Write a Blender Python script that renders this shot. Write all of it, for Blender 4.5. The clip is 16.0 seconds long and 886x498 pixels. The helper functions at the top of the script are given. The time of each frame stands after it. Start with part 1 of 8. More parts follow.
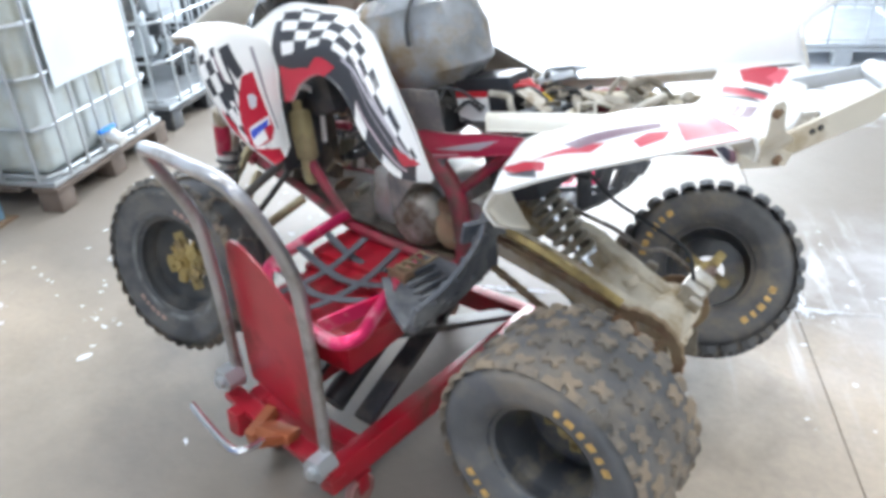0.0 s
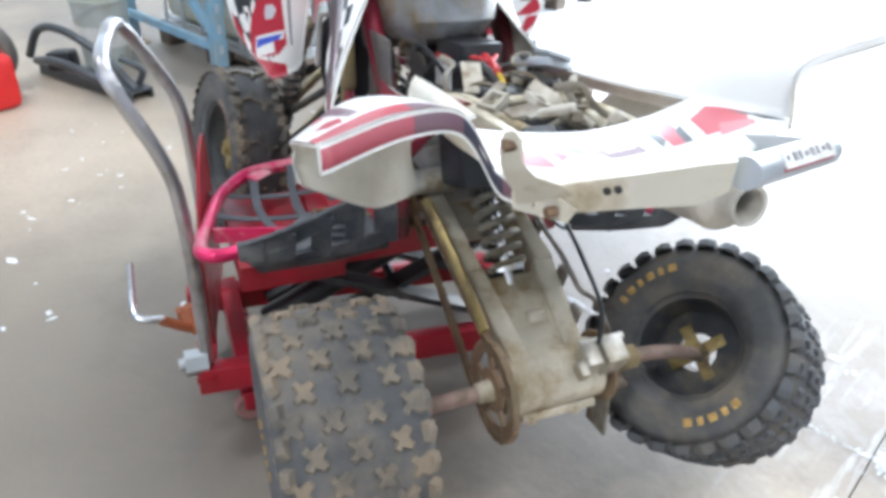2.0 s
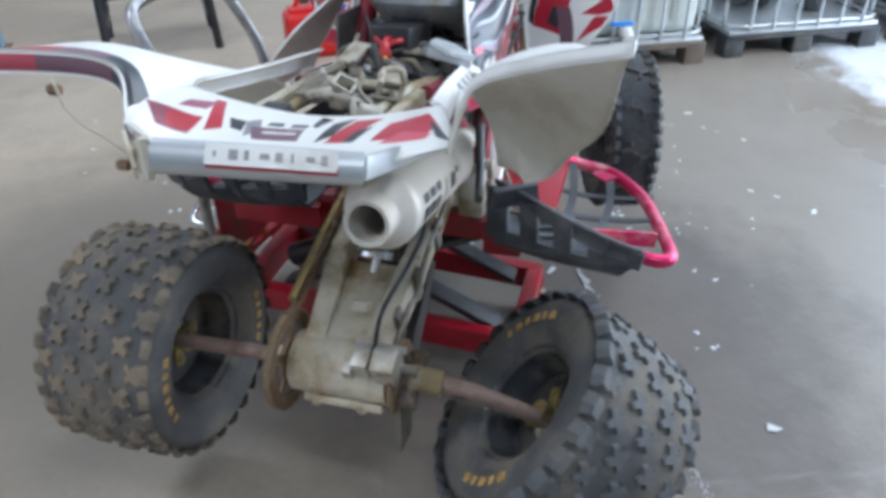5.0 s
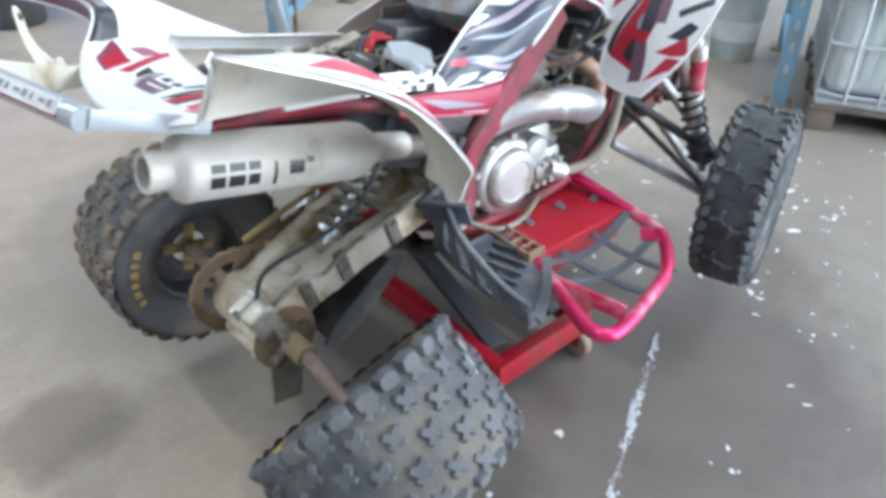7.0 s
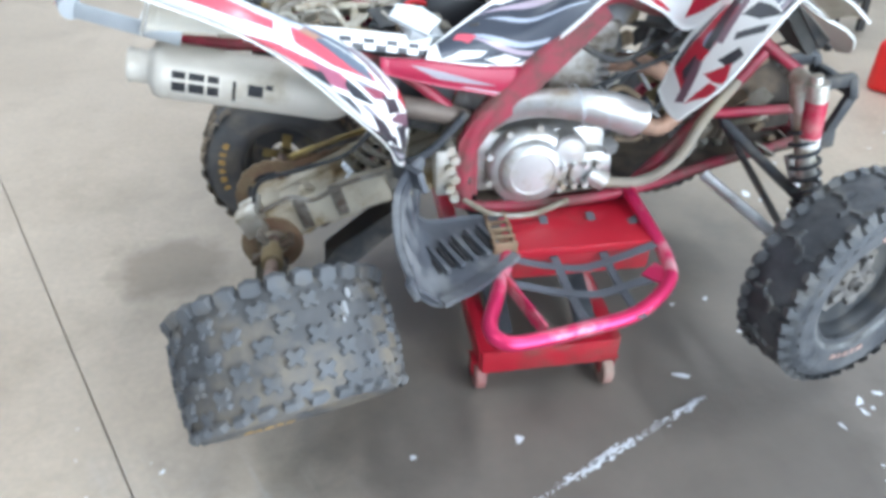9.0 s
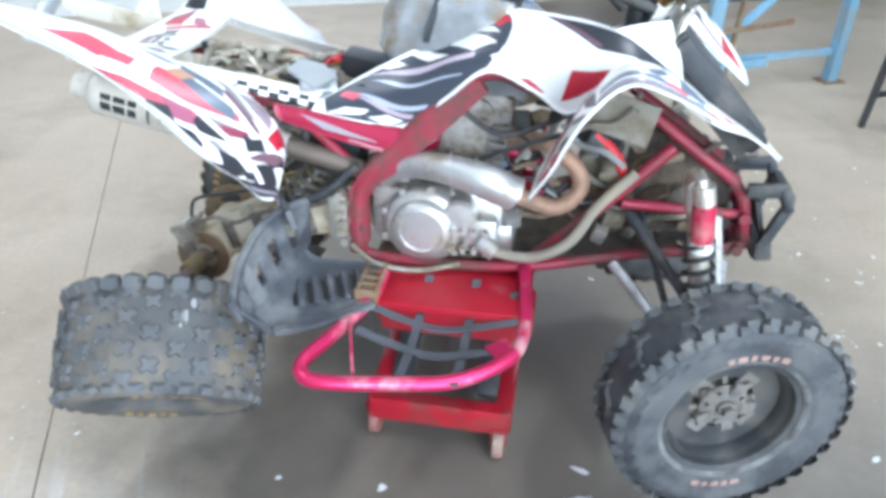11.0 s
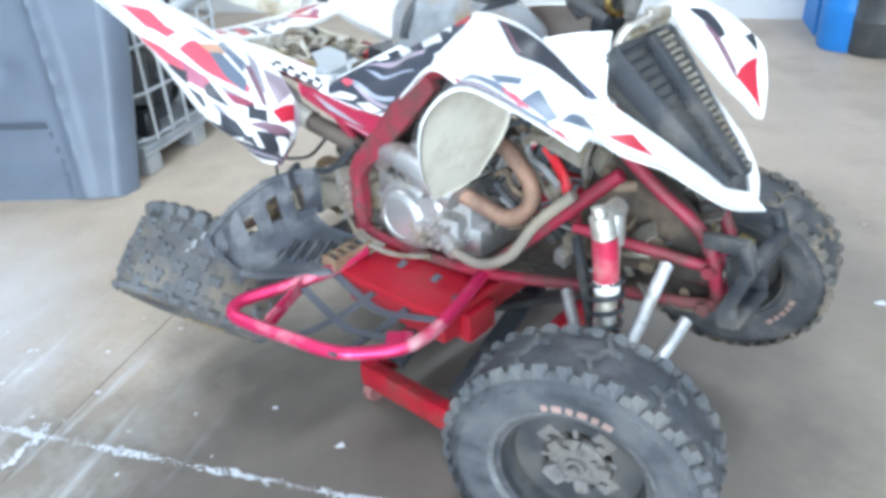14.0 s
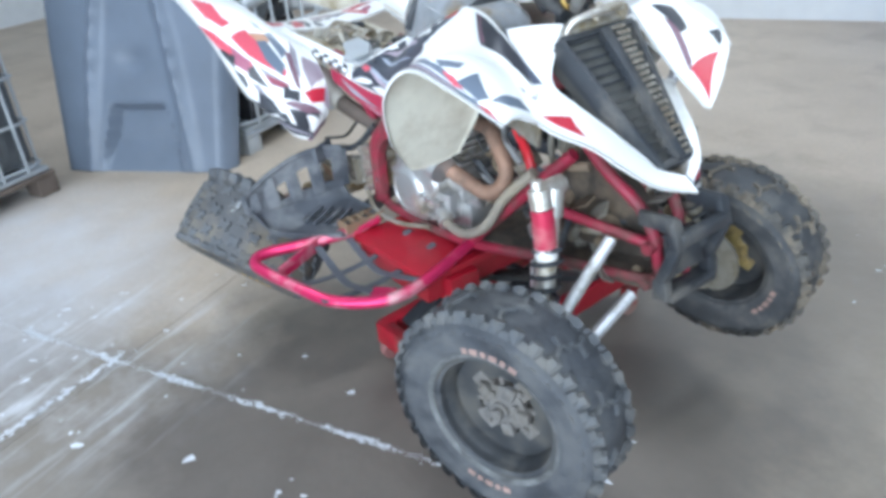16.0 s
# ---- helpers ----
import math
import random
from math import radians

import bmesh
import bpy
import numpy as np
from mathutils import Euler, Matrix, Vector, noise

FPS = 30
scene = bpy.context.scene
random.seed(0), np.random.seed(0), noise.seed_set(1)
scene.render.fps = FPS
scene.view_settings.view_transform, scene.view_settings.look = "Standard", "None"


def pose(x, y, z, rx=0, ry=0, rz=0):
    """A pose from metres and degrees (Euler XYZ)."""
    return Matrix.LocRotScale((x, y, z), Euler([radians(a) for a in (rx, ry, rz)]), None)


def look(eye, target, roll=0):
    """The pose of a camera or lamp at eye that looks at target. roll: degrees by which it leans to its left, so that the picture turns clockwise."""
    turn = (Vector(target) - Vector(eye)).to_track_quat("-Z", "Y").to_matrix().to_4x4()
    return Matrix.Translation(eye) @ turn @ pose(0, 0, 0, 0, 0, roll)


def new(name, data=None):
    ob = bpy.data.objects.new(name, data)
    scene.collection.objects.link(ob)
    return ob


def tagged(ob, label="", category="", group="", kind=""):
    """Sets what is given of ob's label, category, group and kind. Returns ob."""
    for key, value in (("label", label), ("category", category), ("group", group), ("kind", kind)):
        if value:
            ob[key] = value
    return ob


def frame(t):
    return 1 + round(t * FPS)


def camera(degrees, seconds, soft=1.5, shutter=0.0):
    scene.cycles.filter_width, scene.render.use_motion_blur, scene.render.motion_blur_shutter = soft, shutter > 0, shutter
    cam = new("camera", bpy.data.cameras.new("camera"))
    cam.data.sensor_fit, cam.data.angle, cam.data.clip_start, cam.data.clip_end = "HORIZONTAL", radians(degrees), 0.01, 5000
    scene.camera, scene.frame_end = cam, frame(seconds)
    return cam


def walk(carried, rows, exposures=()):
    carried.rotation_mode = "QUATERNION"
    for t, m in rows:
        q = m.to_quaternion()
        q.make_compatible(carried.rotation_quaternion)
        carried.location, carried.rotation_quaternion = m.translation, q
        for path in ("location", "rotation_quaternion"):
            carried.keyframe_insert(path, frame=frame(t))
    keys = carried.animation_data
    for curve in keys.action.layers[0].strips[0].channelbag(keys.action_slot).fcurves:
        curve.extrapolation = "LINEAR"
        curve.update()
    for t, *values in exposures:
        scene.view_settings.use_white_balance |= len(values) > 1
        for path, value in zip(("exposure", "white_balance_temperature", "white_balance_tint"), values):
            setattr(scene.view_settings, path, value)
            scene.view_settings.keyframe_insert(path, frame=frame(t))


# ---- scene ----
cam = camera(62.0, 16.0, 4.0, 0.0)
PATH = [
    (0, (-1.131, 1.524, 1.519), (-0.034, 0.163, 0.547), -3.0),
    (0.5, (-1.311, 1.343, 1.505), (-0.099, 0.132, 0.473), -1.9),
    (1, (-1.485, 1.154, 1.508), (-0.136, 0.115, 0.459), 1.2),
    (1.5, (-1.551, 0.94, 1.468), (-0.043, 0.11, 0.45), 2.0),
    (2, (-1.59, 0.696, 1.481), (-0.028, 0.049, 0.414), 2.9),
    (2.5, (-1.684, 0.488, 1.478), (-0.054, 0.089, 0.39), 4.3),
    (3, (-1.691, 0.305, 1.45), (-0.048, 0.105, 0.327), 5.1),
    (3.5, (-1.593, 0.106, 1.446), (0.071, 0.117, 0.335), 4.0),
    (4, (-1.543, -0.059, 1.446), (0.115, 0.049, 0.332), 4.5),
    (4.5, (-1.604, -0.28, 1.461), (0.04, -0.06, 0.344), 2.3),
    (5, (-1.639, -0.467, 1.473), (-0.031, 0.0, 0.379), -1.2),
    (5.2, (-1.61, -0.546, 1.463), (-0.035, 0.017, 0.366), -2.0),
    (7.5, (-1.008, -1.389, 1.498), (-0.076, 0.005, 0.408), -0.3),
    (8, (-0.826, -1.533, 1.504), (-0.081, -0.028, 0.418), -1.1),
    (8.5, (-0.64, -1.656, 1.507), (-0.144, -0.059, 0.41), -0.6),
    (9, (-0.438, -1.637, 1.5), (-0.173, -0.018, 0.355), 0.6),
    (9.5, (-0.249, -1.653, 1.525), (-0.057, -0.034, 0.367), 3.1),
    (10, (-0.062, -1.759, 1.556), (0.027, -0.094, 0.452), 3.2),
    (12.5, (0.837, -1.495, 1.51), (0.075, 0.074, 0.531), 1.8),
    (13, (0.97, -1.432, 1.518), (0.14, 0.07, 0.491), 2.7),
    (13.5, (1.159, -1.425, 1.524), (0.178, -0.016, 0.497), -0.7),
    (14, (1.275, -1.33, 1.509), (0.088, -0.052, 0.53), -3.0),
    (14.5, (1.395, -1.217, 1.547), (0.096, -0.049, 0.572), -4.8),
    (15, (1.541, -1.252, 1.568), (0.183, -0.064, 0.704), -5.5),
    (15.5, (1.677, -1.272, 1.529), (0.297, -0.105, 0.673), -5.0),
    (16, (1.696, -1.211, 1.515), (0.261, -0.196, 0.561), -4.9),
]
EXPO = [(0.0, 0.97, 6400, 9), (2.0, 0.92, 6400, 9), (3.5, 0.54, 6270, 9), (5.0, 0.2, 6000, 8), (7.5, 0.64, 6080, 7), (10.0, 0.65, 6030, 6), (12.5, 0.63, 5970, 5), (14.5, 0.62, 5920, 5), (15.2, 0.50, 5930, 6), (16.0, 0.31, 5900, 6)]
walk(cam, [(t, look(eye, target, roll)) for t, eye, target, roll in PATH], EXPO)

# ---------------------------------------------------------------- light
world = bpy.data.worlds.new("world")
scene.world = world
world.use_nodes = True
wn = world.node_tree.nodes
sky = wn.new("ShaderNodeTexSky")
sky.sky_type = 'NISHITA'
sky.sun_disc = False
sky.sun_elevation, sky.sun_rotation = radians(28), radians(150)
world.node_tree.links.new(sky.outputs[0], wn["Background"].inputs[0])
wn["Background"].inputs[1].default_value = 0.12
sun = new("sun", bpy.data.lights.new("sun", 'SUN'))
sun.data.energy, sun.data.angle, sun.data.color = 1.0, radians(12), (1, 0.95, 0.88)
sun.matrix_world = look((-3, -12, 7), (0, 0, 0))

# daylight of the open doorway
door_light = new("doorway_daylight", bpy.data.lights.new("doorway_daylight", 'AREA'))
door_light.data.shape, door_light.data.size, door_light.data.size_y = 'RECTANGLE', 8.0, 3.7
door_light.data.energy, door_light.data.color = 520, (0.77, 0.87, 1.0)
door_light.matrix_world = pose(0, 0, 0, 0, 0, 26) @ look((1.8, -5.85, 1.95), (1.8, 0, 1.6))
# unseen overhead fill lamps, added to brighten the inner hall
for lx in (-2.5, 1.8):
    for ly in (-1.6, 2.6):
        lamp = new("fill_light", bpy.data.lights.new("fill_light", 'AREA'))
        lamp.data.shape, lamp.data.size, lamp.data.size_y = 'RECTANGLE', 0.25, 1.4
        lamp.data.energy, lamp.data.color = (54 if ly > 0 else 45), (0.92, 0.95, 1.0)
        lamp.matrix_world = look((lx, ly, 4.55), (lx, ly, 0))


# ---------------------------------------------------------------- materials
def material(name, color, rough=0.5, metal=0.0, var=0.15, scale=8.0, bump=0.1, bump_scale=60.0, dirt=None, dirt_amount=0.5, dirt_scale=5.0, spec=0.5):
    """A surface with large mottling, an optional second colour of dirt in patches, fine grain and bump."""
    m = bpy.data.materials.new(name)
    m.use_nodes = True
    nt = m.node_tree
    b = nt.nodes["Principled BSDF"]
    tc = nt.nodes.new("ShaderNodeTexCoord")
    src = tc.outputs["Object"]
    n1 = nt.nodes.new("ShaderNodeTexNoise")
    n1.inputs["Scale"].default_value, n1.inputs["Detail"].default_value = scale, 6
    nt.links.new(src, n1.inputs["Vector"])
    r = nt.nodes.new("ShaderNodeValToRGB")
    r.color_ramp.elements[0].position, r.color_ramp.elements[1].position = 0.3, 0.7
    r.color_ramp.elements[0].color = (*[c * (1 - var) for c in color], 1)
    r.color_ramp.elements[1].color = (*[min(1, c * (1 + var)) for c in color], 1)
    nt.links.new(n1.outputs["Fac"], r.inputs[0])
    out = r.outputs[0]
    if dirt:
        n2 = nt.nodes.new("ShaderNodeTexNoise")
        n2.inputs["Scale"].default_value, n2.inputs["Detail"].default_value, n2.inputs["Roughness"].default_value = dirt_scale, 8, 0.65
        nt.links.new(src, n2.inputs["Vector"])
        r2 = nt.nodes.new("ShaderNodeValToRGB")
        mid = 0.68 - 0.36 * dirt_amount
        r2.color_ramp.elements[0].position, r2.color_ramp.elements[1].position = mid - 0.08, mid + 0.1
        nt.links.new(n2.outputs["Fac"], r2.inputs[0])
        mx = nt.nodes.new("ShaderNodeMix")
        mx.data_type = 'RGBA'
        mx.inputs["B"].default_value = (*dirt, 1)
        nt.links.new(r2.outputs[0], mx.inputs["Factor"])
        nt.links.new(out, mx.inputs["A"])
        out = mx.outputs["Result"]
        mr = nt.nodes.new("ShaderNodeMapRange")
        mr.inputs["To Min"].default_value, mr.inputs["To Max"].default_value = rough, min(1, rough + 0.35)
        nt.links.new(r2.outputs[0], mr.inputs["Value"])
        nt.links.new(mr.outputs[0], b.inputs["Roughness"])
    else:
        b.inputs["Roughness"].default_value = rough
    nt.links.new(out, b.inputs["Base Color"])
    b.inputs["Metallic"].default_value = metal
    b.inputs["Specular IOR Level"].default_value = spec
    if bump:
        n3 = nt.nodes.new("ShaderNodeTexNoise")
        n3.inputs["Scale"].default_value, n3.inputs["Detail"].default_value = bump_scale, 4
        nt.links.new(src, n3.inputs["Vector"])
        bp = nt.nodes.new("ShaderNodeBump")
        bp.inputs["Strength"].default_value, bp.inputs["Distance"].default_value = bump, 0.01
        nt.links.new(n3.outputs["Fac"], bp.inputs["Height"])
        nt.links.new(bp.outputs[0], b.inputs["Normal"])
    return m


MUD = (0.20, 0.15, 0.09)
M_rubber = material("tyre_rubber", (0.092, 0.093, 0.096), 0.65, var=0.28, bump=0.3, dirt=(0.19, 0.165, 0.13), dirt_amount=0.42, dirt_scale=7)
M_white = material("white_plastic", (0.80, 0.80, 0.78), 0.28, var=0.05, bump=0.02, dirt=(0.62, 0.60, 0.54), dirt_amount=0.3, dirt_scale=6)
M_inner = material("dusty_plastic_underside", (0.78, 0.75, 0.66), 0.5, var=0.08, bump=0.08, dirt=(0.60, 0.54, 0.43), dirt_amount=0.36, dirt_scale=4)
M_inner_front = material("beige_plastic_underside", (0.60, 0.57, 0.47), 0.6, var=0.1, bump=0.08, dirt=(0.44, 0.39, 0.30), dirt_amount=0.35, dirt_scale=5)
M_black = material("black_decal", (0.025, 0.026, 0.03), 0.35, var=0.2, bump=0.02)
M_red = material("red_decal", (0.50, 0.02, 0.03), 0.35, var=0.12, bump=0.02)
M_greydecal = material("grey_decal", (0.30, 0.28, 0.30), 0.35, var=0.2, bump=0.02)
M_frame = material("red_frame_paint", (0.285, 0.018, 0.044), 0.45, var=0.2, bump=0.06, dirt=(0.10, 0.062, 0.05), dirt_amount=0.42, dirt_scale=6)
M_jack = material("jack_red_paint", (0.35, 0.010, 0.024), 0.32, var=0.1, bump=0.03, dirt=(0.16, 0.05, 0.04), dirt_amount=0.2, dirt_scale=5)
M_pink = material("anodised_magenta_red", (0.66, 0.03, 0.13), 0.28, metal=0.55, var=0.15, bump=0.03, dirt=(0.75, 0.42, 0.45), dirt_amount=0.3, dirt_scale=9)
M_alu = material("dirty_aluminium", (0.62, 0.60, 0.55), 0.42, metal=0.85, var=0.12, bump=0.12, dirt=(0.36, 0.30, 0.20), dirt_amount=0.4, dirt_scale=9)
M_swing = material("dusty_cast_aluminium", (0.58, 0.54, 0.44), 0.55, metal=0.35, var=0.12, bump=0.15, dirt=(0.33, 0.26, 0.15), dirt_amount=0.45, dirt_scale=7)
M_rust = material("rusty_steel", (0.22, 0.135, 0.085), 0.7, metal=0.3, var=0.35, bump=0.25, dirt=(0.32, 0.25, 0.16), dirt_amount=0.45, dirt_scale=14)
M_steel = material("chrome_steel", (0.72, 0.73, 0.75), 0.2, metal=1.0, var=0.08, bump=0.03)
M_plastic = material("black_plastic", (0.030, 0.034, 0.040), 0.5, var=0.25, bump=0.1, dirt=(0.13, 0.12, 0.105), dirt_amount=0.3, dirt_scale=6)
M_gold = material("gold_anodised", (0.42, 0.32, 0.13), 0.45, metal=0.5, var=0.2, bump=0.1, dirt=MUD, dirt_amount=0.35, dirt_scale=12)
M_bluepaint = material("blue_rack_paint", (0.22, 0.42, 0.58), 0.5, var=0.12, bump=0.08, dirt=(0.30, 0.38, 0.42), dirt_amount=0.4, dirt_scale=9)
M_door_blue = material("blue_door_paint", (0.03, 0.24, 0.72), 0.45, var=0.06, bump=0.03)
M_wall = material("white_wall_panel", (0.74, 0.76, 0.77), 0.5, var=0.03, bump=0.03)
M_galv = material("galvanised_steel", (0.52, 0.55, 0.57), 0.45, metal=0.7, var=0.12, bump=0.08)
M_bottle = material("cloudy_polyethylene", (0.50, 0.545, 0.535), 0.45, var=0.08, scale=3, bump=0.05, dirt=(0.40, 0.385, 0.29), dirt_amount=0.4, dirt_scale=2)
M_wood = material("old_pallet_wood", (0.13, 0.10, 0.08), 0.8, var=0.3, bump=0.3)
M_grimy = material("oily_alloy", (0.30, 0.28, 0.25), 0.5, metal=0.5, var=0.3, scale=18, bump=0.2, dirt=(0.14, 0.10, 0.07), dirt_amount=0.5, dirt_scale=14)


def floor_material():
    """Trowelled concrete: warm grey stains, wet and polished towards the doorway, flecks of white paint, old white drips."""
    m = bpy.data.materials.new("stained_concrete")
    m.use_nodes = True
    nt = m.node_tree
    b = nt.nodes["Principled BSDF"]
    L = nt.links.new
    tc = nt.nodes.new("ShaderNodeTexCoord")
    pos = tc.outputs["Object"]

    def noise_of(scale, detail=6, rough=0.6, lo=0.35, hi=0.65):
        n = nt.nodes.new("ShaderNodeTexNoise")
        n.inputs["Scale"].default_value, n.inputs["Detail"].default_value, n.inputs["Roughness"].default_value = scale, detail, rough
        L(pos, n.inputs["Vector"])
        r = nt.nodes.new("ShaderNodeMapRange")
        r.inputs["From Min"].default_value, r.inputs["From Max"].default_value = lo, hi
        L(n.outputs["Fac"], r.inputs["Value"])
        return r.outputs[0]

    def mix(fac, a, bcol):
        x = nt.nodes.new("ShaderNodeMix")
        x.data_type = 'RGBA'
        for sock, v in (("Factor", fac), ("A", a), ("B", bcol)):
            if isinstance(v, tuple):
                x.inputs[sock].default_value = (*v, 1)
            elif isinstance(v, float):
                x.inputs[sock].default_value = v
            else:
                L(v, x.inputs[sock])
        return x.outputs["Result"]

    def maths(op, a, c):
        x = nt.nodes.new("ShaderNodeMath")
        x.operation = op
        for i, v in enumerate((a, c)):
            if isinstance(v, float):
                x.inputs[i].default_value = v
            else:
                L(v, x.inputs[i])
        x.use_clamp = True
        return x.outputs[0]

    col = mix(noise_of(0.9, 5), (0.475, 0.388, 0.292), (0.60, 0.50, 0.388))
    col = mix(maths('MULTIPLY', noise_of(1.7, 8, 0.65, 0.5, 0.72), 0.6), col, (0.29, 0.225, 0.155))
    col = mix(maths('MULTIPLY', noise_of(45, 4, 0.6, 0.3, 0.8), 0.35), col, (0.24, 0.22, 0.19))
    flecks = maths('MULTIPLY', noise_of(14, 5, 0.75, 0.69, 0.73), noise_of(1.6, 3, 0.5, 0.54, 0.66))
    col = mix(flecks, col, (0.78, 0.79, 0.8))
    # greyer, wetter concrete towards the doorway
    side = nt.nodes.new("ShaderNodeVectorMath")
    side.operation = 'DOT_PRODUCT'
    side.inputs[1].default_value = (-0.438, 0.899, 0)
    L(pos, side.inputs[0])
    sway = nt.nodes.new("ShaderNodeMath")
    sway.operation = 'MULTIPLY_ADD'
    sway.inputs[1].default_value = -1.1
    L(noise_of(0.9, 8, 0.62, 0.2, 0.8), sway.inputs[0])
    L(side.outputs["Value"], sway.inputs[2])
    wetside = nt.nodes.new("ShaderNodeMapRange")
    wetside.inputs["From Min"].default_value, wetside.inputs["From Max"].default_value = -0.55, -1.15
    L(sway.outputs[0], wetside.inputs["Value"])
    col = mix(maths('MULTIPLY', wetside.outputs[0], 0.74), col, (0.165, 0.152, 0.138))
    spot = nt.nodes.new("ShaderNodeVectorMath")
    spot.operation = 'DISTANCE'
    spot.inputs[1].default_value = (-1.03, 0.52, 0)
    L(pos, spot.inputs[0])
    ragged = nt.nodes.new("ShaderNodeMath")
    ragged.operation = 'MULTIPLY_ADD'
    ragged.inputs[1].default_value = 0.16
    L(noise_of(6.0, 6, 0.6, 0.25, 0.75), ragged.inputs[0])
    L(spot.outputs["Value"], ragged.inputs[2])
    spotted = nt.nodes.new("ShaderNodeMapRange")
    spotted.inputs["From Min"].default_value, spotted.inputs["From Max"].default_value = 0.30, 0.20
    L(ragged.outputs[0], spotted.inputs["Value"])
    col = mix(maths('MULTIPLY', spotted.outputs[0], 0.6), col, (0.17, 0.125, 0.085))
    # damp dark patch round the lift, the shade under the quad painted in with it
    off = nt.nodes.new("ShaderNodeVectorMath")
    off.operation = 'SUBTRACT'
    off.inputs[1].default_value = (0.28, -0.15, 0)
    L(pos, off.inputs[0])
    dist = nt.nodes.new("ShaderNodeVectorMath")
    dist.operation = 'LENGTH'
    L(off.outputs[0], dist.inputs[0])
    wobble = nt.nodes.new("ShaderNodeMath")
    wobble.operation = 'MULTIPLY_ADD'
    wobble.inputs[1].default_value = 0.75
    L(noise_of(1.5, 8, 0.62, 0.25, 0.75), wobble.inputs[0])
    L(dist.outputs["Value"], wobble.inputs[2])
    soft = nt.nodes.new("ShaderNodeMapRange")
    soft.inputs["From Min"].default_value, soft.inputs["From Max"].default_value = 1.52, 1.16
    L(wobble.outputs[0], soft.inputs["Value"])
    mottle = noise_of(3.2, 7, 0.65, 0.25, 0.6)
    # floor beside the quad painted browner and darker, for the weaker light there
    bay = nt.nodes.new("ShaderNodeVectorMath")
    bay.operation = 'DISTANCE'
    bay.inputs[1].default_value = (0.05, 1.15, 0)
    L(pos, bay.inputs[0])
    bay_shade_edge = nt.nodes.new("ShaderNodeMath")
    bay_shade_edge.operation = 'MULTIPLY_ADD'
    bay_shade_edge.inputs[1].default_value = 0.5
    L(noise_of(1.8, 7, 0.62, 0.25, 0.75), bay_shade_edge.inputs[0])
    L(bay.outputs["Value"], bay_shade_edge.inputs[2])
    bay_shade = nt.nodes.new("ShaderNodeMapRange")
    bay_shade.inputs["From Min"].default_value, bay_shade.inputs["From Max"].default_value = 1.35, 0.75
    L(bay_shade_edge.outputs[0], bay_shade.inputs["Value"])
    col = mix(maths('MULTIPLY', bay_shade.outputs[0], 0.72), col, (0.235, 0.195, 0.150))
    damp_shade = maths('MULTIPLY', soft.outputs[0], maths('ADD', maths('MULTIPLY', mottle, 0.35), 0.55))
    col = mix(damp_shade, col, (0.120, 0.102, 0.086))
    sm = nt.nodes.new("ShaderNodeVectorMath")
    sm.operation = 'DISTANCE'
    sm.inputs[1].default_value = (-0.95, -1.10, 0)
    L(pos, sm.inputs[0])
    smz = nt.nodes.new("ShaderNodeMapRange")
    smz.inputs["From Min"].default_value, smz.inputs["From Max"].default_value = 0.85, 0.25
    L(sm.outputs["Value"], smz.inputs["Value"])
    turn = nt.nodes.new("ShaderNodeMapping")
    turn.vector_type = 'TEXTURE'
    turn.inputs["Rotation"].default_value = (0, 0, radians(116))
    turn.inputs["Scale"].default_value = (0.85, 0.085, 1.0)
    L(pos, turn.inputs[0])
    drag = nt.nodes.new("ShaderNodeTexNoise")
    drag.inputs["Scale"].default_value, drag.inputs["Detail"].default_value, drag.inputs["Roughness"].default_value = 1.3, 7, 0.65
    L(turn.outputs[0], drag.inputs["Vector"])
    dragged = nt.nodes.new("ShaderNodeMapRange")
    dragged.inputs["From Min"].default_value, dragged.inputs["From Max"].default_value = 0.54, 0.68
    L(drag.outputs["Fac"], dragged.inputs["Value"])
    haze = maths('ADD', maths('MULTIPLY', dragged.outputs[0], 0.6), maths('MULTIPLY', noise_of(4.5, 8, 0.7, 0.45, 0.65), 0.3))
    col = mix(maths('MULTIPLY', smz.outputs[0], haze), col, (0.74, 0.76, 0.79))
    # paler grey zone by the cover, ragged at its edge
    pale_area = nt.nodes.new("ShaderNodeVectorMath")
    pale_area.operation = 'DISTANCE'
    pale_area.inputs[1].default_value = (-1.9, -1.4, 0)
    L(pos, pale_area.inputs[0])
    pale_area_edge = nt.nodes.new("ShaderNodeMath")
    pale_area_edge.operation = 'MULTIPLY_ADD'
    pale_area_edge.inputs[1].default_value = 0.45
    L(noise_of(1.6, 8, 0.65, 0.25, 0.75), pale_area_edge.inputs[0])
    L(pale_area.outputs["Value"], pale_area_edge.inputs[2])
    pale_area_zone = nt.nodes.new("ShaderNodeMapRange")
    pale_area_zone.inputs["From Min"].default_value, pale_area_zone.inputs["From Max"].default_value = 1.45, 0.85
    L(pale_area_edge.outputs[0], pale_area_zone.inputs["Value"])
    col = mix(maths('MULTIPLY', pale_area_zone.outputs[0], maths('ADD', maths('MULTIPLY', noise_of(3.0, 8, 0.7, 0.3, 0.7), 0.4), 0.35)), col, (0.64, 0.65, 0.68))
    # weaker light round the lift, painted as a darker floor colour
    lift_shade = nt.nodes.new("ShaderNodeVectorMath")
    lift_shade.operation = 'DISTANCE'
    lift_shade.inputs[1].default_value = (0.22, 0.72, 0)
    L(pos, lift_shade.inputs[0])
    lift_shade_edge = nt.nodes.new("ShaderNodeMath")
    lift_shade_edge.operation = 'MULTIPLY_ADD'
    lift_shade_edge.inputs[1].default_value = 0.5
    L(noise_of(1.3, 7, 0.62, 0.25, 0.75), lift_shade_edge.inputs[0])
